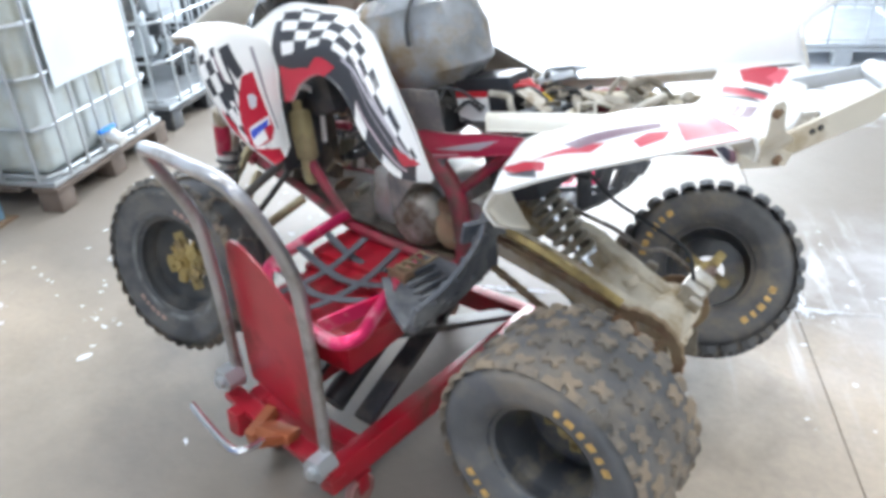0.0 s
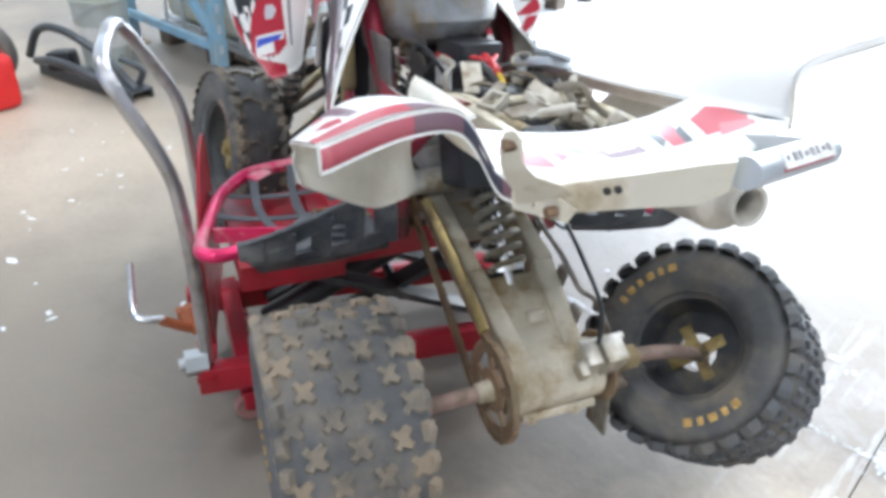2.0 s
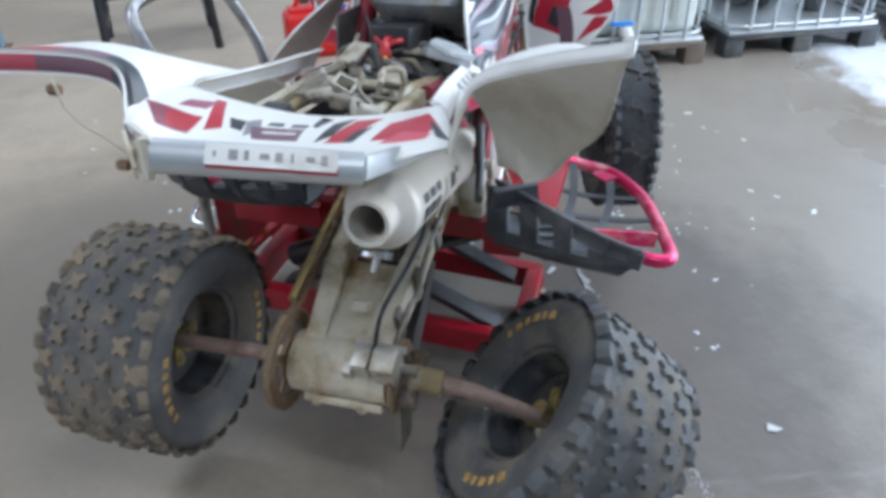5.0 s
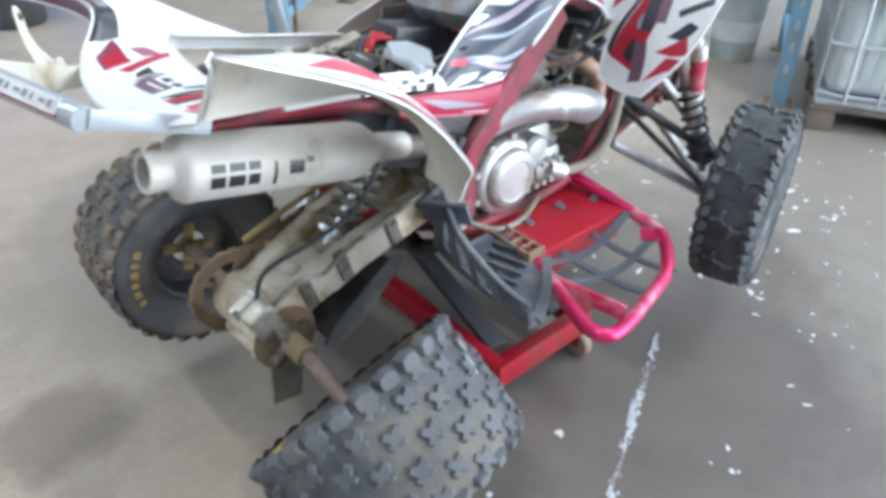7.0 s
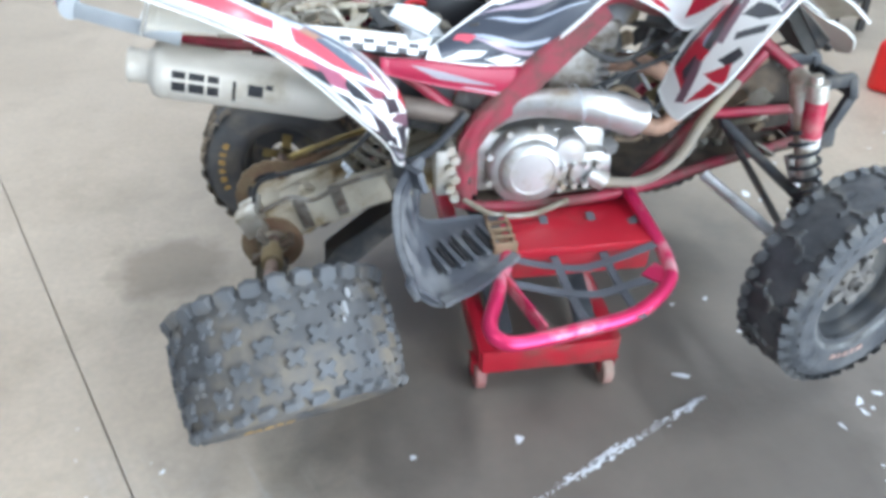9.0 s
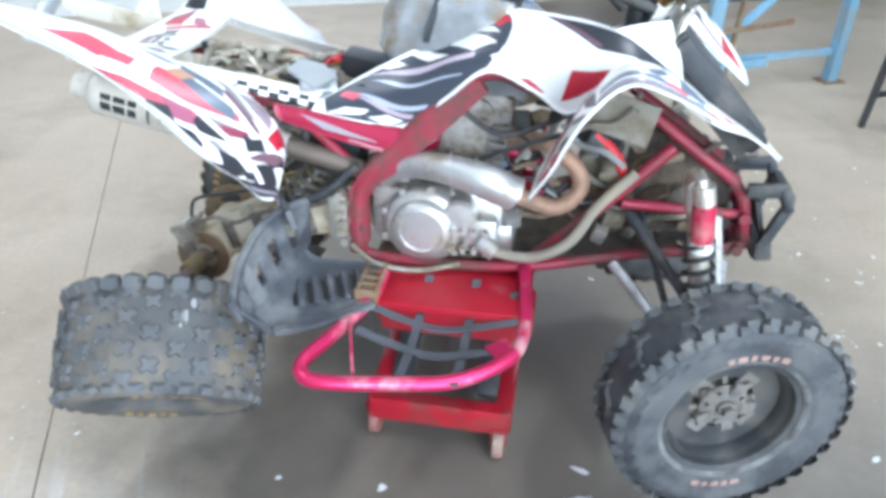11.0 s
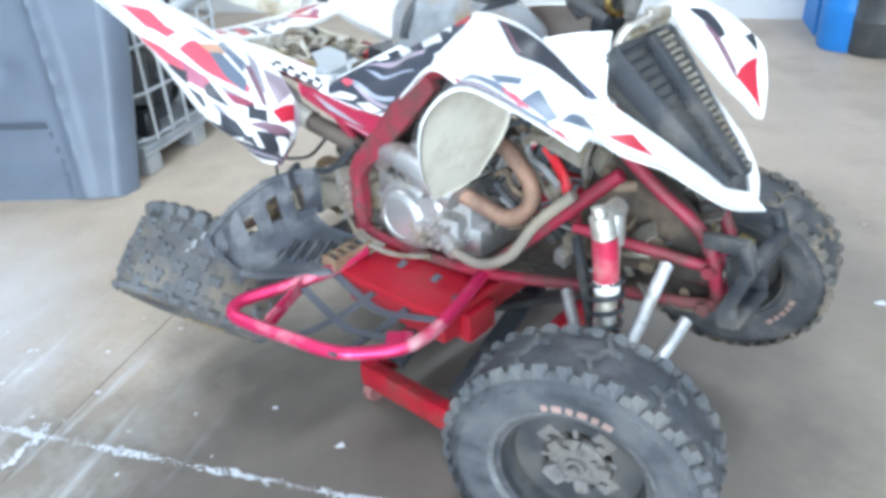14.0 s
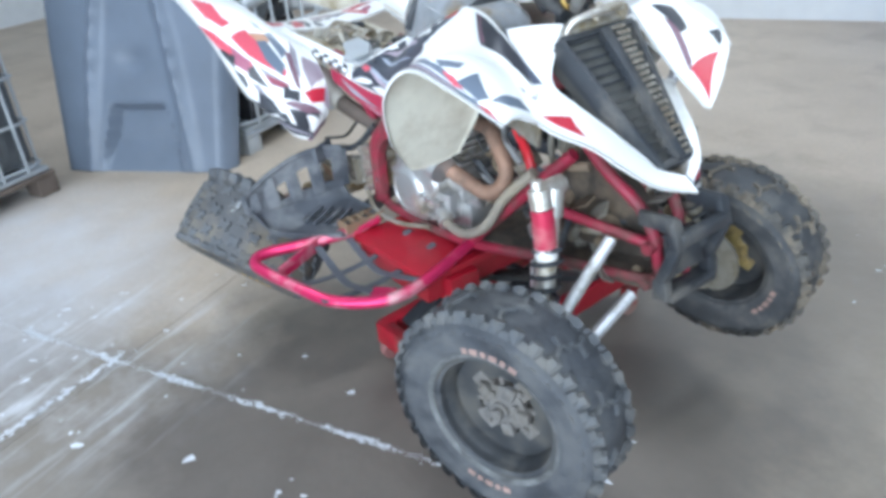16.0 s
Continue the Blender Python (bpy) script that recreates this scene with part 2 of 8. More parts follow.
    L(lift_shade.outputs["Value"], lift_shade_edge.inputs[2])
    lift_shade_zone = nt.nodes.new("ShaderNodeMapRange")
    lift_shade_zone.inputs["From Min"].default_value, lift_shade_zone.inputs["From Max"].default_value = 1.95, 1.05
    L(lift_shade_edge.outputs[0], lift_shade_zone.inputs["Value"])
    col = mix(maths('MULTIPLY', lift_shade_zone.outputs[0], 0.66), col, (0.17, 0.15, 0.125))
    # snow trodden in from the yard, thinning out towards the quad, with footprints
    inward = nt.nodes.new("ShaderNodeVectorMath")
    inward.operation = 'DOT_PRODUCT'
    inward.inputs[1].default_value = (-0.438, 0.899, 0)
    L(pos, inward.inputs[0])
    zone = nt.nodes.new("ShaderNodeMapRange")
    zone.inputs["From Min"].default_value, zone.inputs["From Max"].default_value = -2.0, -3.15
    zone.inputs["To Min"].default_value, zone.inputs["To Max"].default_value = -0.9, 1.3
    zone.clamp = False
    L(inward.outputs["Value"], zone.inputs["Value"])
    add = nt.nodes.new("ShaderNodeMath")
    add.operation = 'ADD'
    L(zone.outputs[0], add.inputs[0])
    L(noise_of(2.2, 9, 0.7, 0.3, 0.7), add.inputs[1])
    add.use_clamp = False
    edge = nt.nodes.new("ShaderNodeMapRange")
    edge.inputs["From Min"].default_value, edge.inputs["From Max"].default_value = 0.55, 1.1
    L(add.outputs[0], edge.inputs["Value"])
    steps = nt.nodes.new("ShaderNodeTexVoronoi")
    steps.inputs["Scale"].default_value, steps.inputs["Randomness"].default_value = 2.6, 1.0
    squash = nt.nodes.new("ShaderNodeMapping")
    squash.inputs["Scale"].default_value = (0.7, 1.6, 1)
    L(pos, squash.inputs[0])
    L(squash.outputs[0], steps.inputs["Vector"])
    foot = nt.nodes.new("ShaderNodeMapRange")
    foot.inputs["From Min"].default_value, foot.inputs["From Max"].default_value = 0.14, 0.22
    L(steps.outputs["Distance"], foot.inputs["Value"])
    snow = maths('MULTIPLY', edge.outputs[0], foot.outputs[0])
    col = mix(snow, col, (0.76, 0.79, 0.84))
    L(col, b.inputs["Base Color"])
    wet = noise_of(0.75, 5, 0.55, 0.42, 0.56)
    sep = nt.nodes.new("ShaderNodeSeparateXYZ")
    L(pos, sep.inputs[0])
    near = nt.nodes.new("ShaderNodeMapRange")
    near.inputs["From Min"].default_value, near.inputs["From Max"].default_value = -0.5, -1.6
    L(sep.outputs["Y"], near.inputs["Value"])
    rr = nt.nodes.new("ShaderNodeMapRange")
    rr.inputs["To Min"].default_value, rr.inputs["To Max"].default_value = 0.5, 0.07
    off2 = nt.nodes.new("ShaderNodeVectorMath")
    off2.operation = 'DISTANCE'
    off2.inputs[1].default_value = (2.4, -2.3, 0)
    L(pos, off2.inputs[0])
    pool = nt.nodes.new("ShaderNodeMapRange")
    pool.inputs["From Min"].default_value, pool.inputs["From Max"].default_value = 1.45, 0.8
    L(off2.outputs["Value"], pool.inputs["Value"])
    puddle = maths('MULTIPLY', pool.outputs[0], noise_of(2.2, 7, 0.6, 0.36, 0.50))
    some = maths('MULTIPLY', maths('MULTIPLY', wet, near.outputs[0]), 0.30)
    L(maths('MAXIMUM', some, puddle), rr.inputs["Value"])
    L(rr.outputs[0], b.inputs["Roughness"])
    bp = nt.nodes.new("ShaderNodeBump")
    bp.inputs["Strength"].default_value, bp.inputs["Distance"].default_value = 0.12, 0.01
    L(noise_of(30, 6, 0.6, 0.2, 0.8), bp.inputs["Height"])
    L(bp.outputs[0], b.inputs["Normal"])
    return m


M_floor = floor_material()


# ---------------------------------------------------------------- mesh tools
def mesh_of(name, bm, mat, smooth=True):
    bmesh.ops.recalc_face_normals(bm, faces=bm.faces)
    me = bpy.data.meshes.new(name)
    bm.to_mesh(me)
    bm.free()
    for m in (mat if isinstance(mat, (list, tuple)) else [mat]):
        me.materials.append(m)
    if smooth:
        me.shade_smooth()
        me.set_sharp_from_angle(angle=radians(38))
    return me


def part(name, bm, mat, parent=None, label="", smooth=True, sub=""):
    """Links bm as one part under parent. With sub, its separate pieces but the largest become sub-parts of that name."""
    rest = []
    if sub:
        bm.verts.index_update()
        left, isles = set(bm.verts), []
        while left:
            stack = [next(v for v in bm.verts if v in left)] if len(isles) < 1 else [min(left, key=lambda v: v.index)]
            left.discard(stack[0])
            isle = []
            while stack:
                v = stack.pop()
                isle.append(v)
                for e in v.link_edges:
                    w = e.other_vert(v)
                    if w in left:
                        left.discard(w)
                        stack.append(w)
            isles.append(isle)

        def span(isle):
            c = [[v.co[k] for v in isle] for k in range(3)]
            return sum((max(x) - min(x)) ** 2 for x in c)
        isles.sort(key=span, reverse=True)
        for isle in isles[1:]:
            own = bmesh.new()
            to = {v: own.verts.new(v.co) for v in isle}
            for f in {f for v in isle for f in v.link_faces}:
                own.faces.new([to[v] for v in f.verts])
            rest.append(own)
        bmesh.ops.delete(bm, geom=[v for isle in isles[1:] for v in isle], context='VERTS')
    ob = new(name, mesh_of(name, bm, mat, smooth))
    ob.parent = parent
    for own in rest:
        piece = new(sub, mesh_of(sub, own, mat, smooth))
        piece.parent = ob
    return tagged(ob, label)


def thing(name, at, label, category, group="", kind=""):
    ob = new(name)
    ob.matrix_world = at if isinstance(at, Matrix) else Matrix.Translation(at)
    return tagged(ob, label, category, group, kind)


def V(*a):
    return Vector(a)


def box(bm, size, m=None, bevel=0.0, seg=2):
    """A box of that size round the origin of m."""
    m = m if isinstance(m, Matrix) else Matrix.Translation(m or (0, 0, 0))
    r = bmesh.ops.create_cube(bm, size=1, matrix=m @ Matrix.Diagonal((*size, 1)))
    if bevel:
        es = list({e for v in r["verts"] for e in v.link_edges})
        bmesh.ops.bevel(bm, geom=es, offset=bevel, segments=seg, profile=0.6, affect='EDGES')
    return bm


def between(a, b):
    a, b = Vector(a), Vector(b)
    return Matrix.Translation((a + b) / 2) @ (b - a).to_track_quat('Z', 'X').to_matrix().to_4x4(), (b - a).length


def rod(bm, a, b, r, r2=None, seg=12):
    m, n = between(a, b)
    bmesh.ops.create_cone(bm, cap_ends=True, segments=seg, radius1=r, radius2=r if r2 is None else r2, depth=n, matrix=m)
    return bm


def beam(bm, a, b, w, h, up=(0, 0, 1), bevel=0.0):
    """A square bar from a to b, w wide and h high."""
    a, b = Vector(a), Vector(b)
    z = (b - a).normalized()
    x = Vector(up).cross(z)
    x = x.normalized() if x.length > 1e-4 else Vector((1, 0, 0))
    y = z.cross(x)
    m = Matrix.Translation((a + b) / 2) @ Matrix((x, y, z)).transposed().to_4x4()
    return box(bm, (w, h, (b - a).length), m, bevel)


def smooth_path(points, steps=6):
    """Catmull-Rom through the points."""
    p = [Vector(q) for q in points]
    p = [2 * p[0] - p[1]] + p + [2 * p[-1] - p[-2]]
    out = []
    for i in range(1, len(p) - 2):
        for k in range(steps):
            t = k / steps
            a, b, c, d = p[i - 1:i + 3]
            out.append(0.5 * (2 * b + (c - a) * t + (2 * a - 5 * b + 4 * c - d) * t * t + (3 * b - a - 3 * c + d) * t ** 3))
    return out + [p[-2]]


def tube(bm, points, r, seg=10, steps=5, closed=False, flat=1.0):
    """A round tube along a smooth path. r may be a list of radii; flat squeezes it along its normal."""
    pts = smooth_path(points, steps) if steps > 1 else [Vector(q) for q in points]
    n = len(pts)
    rings = []
    up = None
    for i, p in enumerate(pts):
        d = (pts[min(i + 1, n - 1)] - pts[max(i - 1, 0)]).normalized()
        if up is None:
            up = d.orthogonal().normalized()
        up = (up - d * up.dot(d)).normalized()
        side = d.cross(up)
        rad = r if not isinstance(r, (list, tuple)) else float(np.interp(i / (n - 1), np.linspace(0, 1, len(r)), r))
        rings.append([bm.verts.new(p + (up * math.cos(a) * flat + side * math.sin(a)) * rad) for a in (2 * math.pi * k / seg for k in range(seg))])
    for a, b in zip(rings, rings[1:]):
        for k in range(seg):
            bm.faces.new((a[k], a[(k + 1) % seg], b[(k + 1) % seg], b[k]))
    bm.faces.new(rings[0][::-1])
    bm.faces.new(rings[-1])
    return bm


def lathe(bm, profile, m=None, seg=48, closed=False):
    """Turns a profile of (radius, height) round the z axis of m."""
    m = m or Matrix()
    rings = [[bm.verts.new(m @ Vector((r * math.cos(a), r * math.sin(a), z))) for a in (2 * math.pi * k / seg for k in range(seg))] for r, z in profile]
    pairs = list(zip(rings, rings[1:])) + ([(rings[-1], rings[0])] if closed else [])
    for a, b in pairs:
        for k in range(seg):
            bm.faces.new((a[k], a[(k + 1) % seg], b[(k + 1) % seg], b[k]))
    return bm


def prism(bm, outline, depth, m=None):
    """A flat polygon in the xy plane of m, drawn out along z from -depth/2 to depth/2."""
    m = m or Matrix()
    lo = [bm.verts.new(m @ Vector((x, y, -depth / 2))) for x, y in outline]
    hi = [bm.verts.new(m @ Vector((x, y, depth / 2))) for x, y in outline]
    n = len(outline)
    bm.faces.new(lo[::-1])
    bm.faces.new(hi)
    for i in range(n):
        bm.faces.new((lo[i], lo[(i + 1) % n], hi[(i + 1) % n], hi[i]))
    return bm


# ---------------------------------------------------------------- the hall, turned 26 degrees against the quad
H = pose(0, 0, 0, 0, 0, 26)


def slab(name, size, at, mat, label, category):
    bm = bmesh.new()
    box(bm, size)
    ob = part(name, bm, mat, None, label, False)
    ob.matrix_world = H @ Matrix.Translation(at)
    return tagged(ob, category=category, kind="structure")


floor = thing("floor", (0, 0, 0), "stained grey-brown concrete floor with joints, drips and paint flecks", "floor", kind="structure")
JA, JN = [-8.0, -1.075, 6.0], [-6.2, 6.2]
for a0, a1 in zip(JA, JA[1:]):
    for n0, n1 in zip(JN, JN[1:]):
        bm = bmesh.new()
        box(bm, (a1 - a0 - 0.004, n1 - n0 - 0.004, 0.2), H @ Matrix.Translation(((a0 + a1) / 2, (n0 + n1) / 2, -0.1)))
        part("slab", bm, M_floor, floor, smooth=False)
bm = bmesh.new()
box(bm, (14.4, 12.8, 0.1), H @ Matrix.Translation((-1, 0, -0.16)))
part("joint_bed", bm, material("joint_dirt", (0.12, 0.105, 0.09), 0.9), floor, smooth=False)
slab("wall_north", (9.84, 0.2, 4.8), (-3.08, 5.35, 2.4), M_wall, "white panelled wall of the workshop", "wall")
slab("wall_bay", (4.2, 0.2, 4.8), (3.95, 4.68, 2.4), material("dark_wall", (0.10, 0.11, 0.12), 0.6), "dark grey wall bay beside the blue door", "wall")
slab("wall_bay_return", (0.1, 0.57, 4.8), (1.79, 4.965, 2.4), M_door_blue, "blue painted side of the wall bay", "wall")
slab("wall_east", (0.2, 11.4, 4.8), (6.1, -0.2, 2.4), M_wall, "white panelled wall behind the totes", "wall")
slab("wall_west", (0.2, 11.5, 4.8), (-8.0, -0.3, 2.4), M_wall, "white panelled wall of the workshop", "wall")
slab("wall_south_left", (5.6, 0.2, 4.8), (-5.15, -6.0, 2.4), M_wall, "white wall beside the open doorway", "wall")
slab("lintel", (8.4, 0.2, 0.9), (1.85, -6.0, 4.35), M_wall, "white lintel over the open doorway", "wall")
slab("ceiling", (14.4, 11.9, 0.2), (-1.0, -0.3, 4.9), material("ceiling_sheet", (0.5, 0.5, 0.5), 0.6), "pale grey sheet ceiling", "ceiling")
slab("ground", (60, 40, 0.2), (0, -26.3, -0.12), material("trodden_snow", (0.78, 0.80, 0.84), 0.7, var=0.06, scale=1.0, bump=0.3, bump_scale=6), "bright snowy yard outside the doorway", "ground")

door = thing("door_1", H @ Matrix.Translation((2.45, 4.56, 0)), "bright blue painted steel door, closed", "door", kind="structure")
bm = bmesh.new()
box(bm, (1.28, 0.05, 2.1), (0, 0, 1.06), 0.004)
part("leaf", bm, M_door_blue, door)
bm = bmesh.new()
box(bm, (1.32, 0.08, 0.02), (0, -0.02, 0.01))
part("sill", bm, M_galv, door)
for x in (-0.67, 0.67):
    bm = bmesh.new()
    box(bm, (0.06, 0.09, 2.16), (x, 0, 1.08), 0.004)
    part("jamb", bm, M_door_blue, door)

# white drips along the joint and on the floor
M_paint = material("dried_white_paint", (0.72, 0.74, 0.77), 0.6, var=0.1, bump=0.1)
rnd = random.Random(12)
drip = thing("paint_streak", (0, 0, 0), "streak of dried white paint along the floor joint", "paint stain", kind="stuff")
bm = bmesh.new()
x0, x1 = V(-1.55, -1.309, 0.002), V(0.513, -0.328, 0.002)
d = (x1 - x0).normalized()
sd = V(-d.y, d.x, 0)
for k in range(900):
    t = rnd.random()
    c = x0.lerp(x1, t) + sd * rnd.gauss(0, 0.006)
    r = rnd.uniform(0.002, 0.008) * (0.65 + 0.35 * math.sin(t * 40))
    nn = rnd.randint(5, 8)
    vs = [bm.verts.new(c + d * math.cos(q_) * r * rnd.uniform(0.8, 2.6) + sd * math.sin(q_) * r * rnd.uniform(0.5, 1.1) + V(0, 0, 0.0004 * (k % 5))) for q_ in (2 * math.pi * i / nn for i in range(nn))]
    bm.faces.new(vs)
x0, x1 = V(-0.57, -1.40, 0.0035), V(-0.79, -0.90, 0.0035)
d = (x1 - x0).normalized()
sd = V(-d.y, d.x, 0)
for k in range(140):
    t = rnd.random()
    c = x0.lerp(x1, t) + sd * rnd.gauss(0, 0.008)
    r = rnd.uniform(0.002, 0.007)
    bm.faces.new([bm.verts.new(c + d * math.cos(q_) * r * 2 + sd * math.sin(q_) * r + V(0, 0, 0.0004 * (k % 5))) for q_ in (2 * math.pi * i / 6 for i in range(6))])
part("streak", bm, M_paint, drip, smooth=False)
splash = thing("paint_flecks", (0, 0, 0), "scattered flecks of white paint on the concrete", "paint stain", kind="stuff")
bm = bmesh.new()
for cx, cy, sp, n in ((0.57, 1.14, 0.02, 3), (0.525, 1.30, 0.02, 3), (1.33, 0.52, 0.03, 5), (1.36, 1.48, 0.10, 9), (1.35, 0.55, 0.06, 5), (0.95, -0.68, 0.06, 7), (0.21, -0.76, 0.03, 3), (1.7, 0.9, 0.25, 26), (1.2, 1.0, 0.3, 10), (-1.1, -0.35, 0.12, 5), (1.55, -0.55, 0.3, 24), (-0.9, -1.15, 0.25, 22), (-1.35, -0.95, 0.18, 14), (1.1, 1.55, 0.3, 8), (1.9, -0.2, 0.3, 14), (0.9, -0.35, 0.3, 10), (2.0, 1.7, 0.4, 12), (-0.04, -0.38, 0.02, 2), (1.0, -1.1, 0.4, 16), (0.6, 2.2, 0.5, 8), (-0.4, -1.0, 0.25, 10), (1.62, -0.30, 0.13, 16), (1.45, 0.25, 0.12, 8), (1.05, 1.45, 0.10, 12), (1.75, 0.45, 0.16, 8)):
    for k in range(n):
        c = V(rnd.gauss(cx, sp), rnd.gauss(cy, sp), 0.002 + 0.0004 * (k % 4))
        r = rnd.uniform(0.002, 0.010) * (1.0 if rnd.random() < 0.85 else 1.6)
        a0 = rnd.uniform(0, 3)
        nn = rnd.randint(6, 10)
        st = rnd.uniform(1, 2.6)
        bm.faces.new([bm.verts.new(c + Matrix.Rotation(a0, 3, 'Z') @ V(math.cos(q_) * r * st * rnd.uniform(0.45, 1.3), math.sin(q_) * r * rnd.uniform(0.45, 1.3), 0)) for q_ in (2 * math.pi * i / nn for i in range(nn))])
part("flecks", bm, M_paint, splash, smooth=False)

# ---------------------------------------------------------------- the lift under the quad
jack = thing("lift_jack", (0, 0, 0), "red hydraulic lift jack with tall chrome handle, holding up the quad", "lift jack")
bm = bmesh.new()
for x in (-0.085, 0.265):
    beam(bm, (x, -0.225, 0.125), (x, 0.72, 0.185), 0.045, 0.075, bevel=0.006)
beam(bm, (-0.10, -0.215, 0.125), (0.28, -0.215, 0.125), 0.045, 0.075, bevel=0.006)
beam(bm, (-0.10, 0.60, 0.175), (0.31, 0.60, 0.175), 0.05, 0.075, bevel=0.006)
beam(bm, (-0.11, 0.70, 0.195), (0.34, 0.655, 0.215), 0.05, 0.02, bevel=0.004)
part("base_frame", bm, M_jack, jack, sub="rail")
bm = bmesh.new()
box(bm, (0.37, 0.62, 0.022), (0.12, 0.02, 0.512), 0.004)
box(bm, (0.34, 0.66, 0.07), (0.12, 0.05, 0.470), 0.006)
box(bm, (0.40, 0.10, 0.08), (0.12, -0.17, 0.455), 0.008)
box(bm, (0.36, 0.26, 0.07), (0.10, 0.46, 0.455), 0.006)
part("platform", bm, M_jack, jack, "red steel lifting platform", sub="plate")
# red arms coloured black, to carry the shade inside the jack
bm = bmesh.new()
for x in (-0.03, 0.21):
    beam(bm, (x, -0.16, 0.15), (x, 0.46, 0.44), 0.02, 0.06, up=(1, 0, 0), bevel=0.004)
    beam(bm, (x + 0.03, 0.50, 0.17), (x + 0.03, -0.12, 0.44), 0.02, 0.06, up=(1, 0, 0), bevel=0.004)
part("scissor_arm", bm, M_plastic, jack, "scissor arms, darkened for the shade under the platform", sub="arm")
bm = bmesh.new()
rod(bm, (0.09, 0.52, 0.20), (0.09, 0.16, 0.37), 0.035, seg=20)
rod(bm, (0.09, 0.2, 0.35), (0.09, 0.02, 0.43), 0.018, seg=14)
rod(bm, (-0.05, 0.17, 0.30), (0.24, 0.17, 0.30), 0.014, seg=10)
part("hydraulic_ram", bm, M_black, jack, "black hydraulic ram", sub="rod")
for x, y in ((0.256, -0.218), (-0.097, -0.185), (-0.065, 0.60), (0.275, 0.58)):
    bm = bmesh.new()
    for k in (-1, 1):
        box(bm, (0.004, 0.035, 0.06), (x + k * 0.02, y, 0.075), 0.001)
    box(bm, (0.05, 0.05, 0.006), (x, y, 0.104))
    c = part("caster", bm, M_jack, jack)
    bm = bmesh.new()
    lathe(bm, [(0.012, -0.015), (0.040, -0.015), (0.0445, -0.010), (0.0445, 0.010), (0.040, 0.015), (0.012, 0.015)], pose(x, y, 0.0445, 0, 90, 0), 28, True)
    part("caster_wheel", bm, material("dusty_pink_wheel", (0.30, 0.13, 0.12), 0.6, var=0.25, dirt=(0.3, 0.22, 0.18), dirt_amount=0.4), c)
bm = bmesh.new()
tube(bm, [(-0.07, 0.693, 0.22), (-0.07, 0.690, 0.50), (-0.072, 0.698, 0.70), (-0.073, 0.721, 0.80), (-0.070, 0.765, 0.905), (-0.055, 0.790, 0.965), (-0.01, 0.796, 0.988), (0.10, 0.790, 0.992), (0.22, 0.778, 0.990), (0.285, 0.760, 0.970), (0.310, 0.720, 0.900), (0.317, 0.667, 0.79), (0.314, 0.650, 0.70), (0.312, 0.642, 0.50), (0.315, 0.637, 0.25)], 0.016, 14, 6)
part("handle", bm, material("worn_chrome", (0.50, 0.50, 0.52), 0.28, metal=0.9, var=0.15, bump=0.06, dirt=(0.25, 0.22, 0.19), dirt_amount=0.3), jack, "worn chrome tube handle")
bm = bmesh.new()
prism(bm, [(-0.055, 0.26), (0.300, 0.26), (0.302, 0.62), (0.292, 0.67), (0.265, 0.695), (0.22, 0.70), (0.14, 0.68), (0.02, 0.62), (-0.055, 0.56)], 0.006, Matrix.Translation((0.12, 0.640, 0)) @ pose(0, 0, 0, 0, 0, -10) @ pose(-0.12, 0, 0, 90, 0, 0))
part("foot_plate", bm, M_jack, jack, "red painted steel end plate")
bm = bmesh.new()
for x, y, z in ((-0.075, 0.70, 0.232), (0.318, 0.645, 0.285)):
    rod(bm, (x, y - 0.01, z), (x, y + 0.045, z), 0.034, seg=6)
    rod(bm, (x, y + 0.04, z), (x, y + 0.06, z), 0.016, seg=10)
part("handle_foot", bm, M_galv, jack, "grey handle brackets with bolts", sub="bracket")
bm = bmesh.new()
tube(bm, [(0.21, 0.845, 0.37), (0.15, 0.848, 0.335), (0.08, 0.848, 0.305), (0.05, 0.83, 0.30), (0.05, 0.78, 0.29)], 0.010, 10, 6)
part("pedal", bm, M_steel, jack, "bent chrome pump pedal")
bm = bmesh.new()
tube(bm, [(0.05, 0.79, 0.29), (0.06, 0.72, 0.24), (0.08, 0.66, 0.21)], 0.013, 8, 5)
box(bm, (0.10, 0.06, 0.03), pose(0.10, 0.70, 0.23, 20, 0, 15), 0.006)
box(bm, (0.03, 0.10, 0.05), pose(0.16, 0.70, 0.22, -10, 0, 10), 0.005)
part("linkage", bm, material("rusty_orange_linkage", (0.38, 0.12, 0.05), 0.6, metal=0.2, var=0.3), jack, "rusty orange pedal linkage", sub="link")

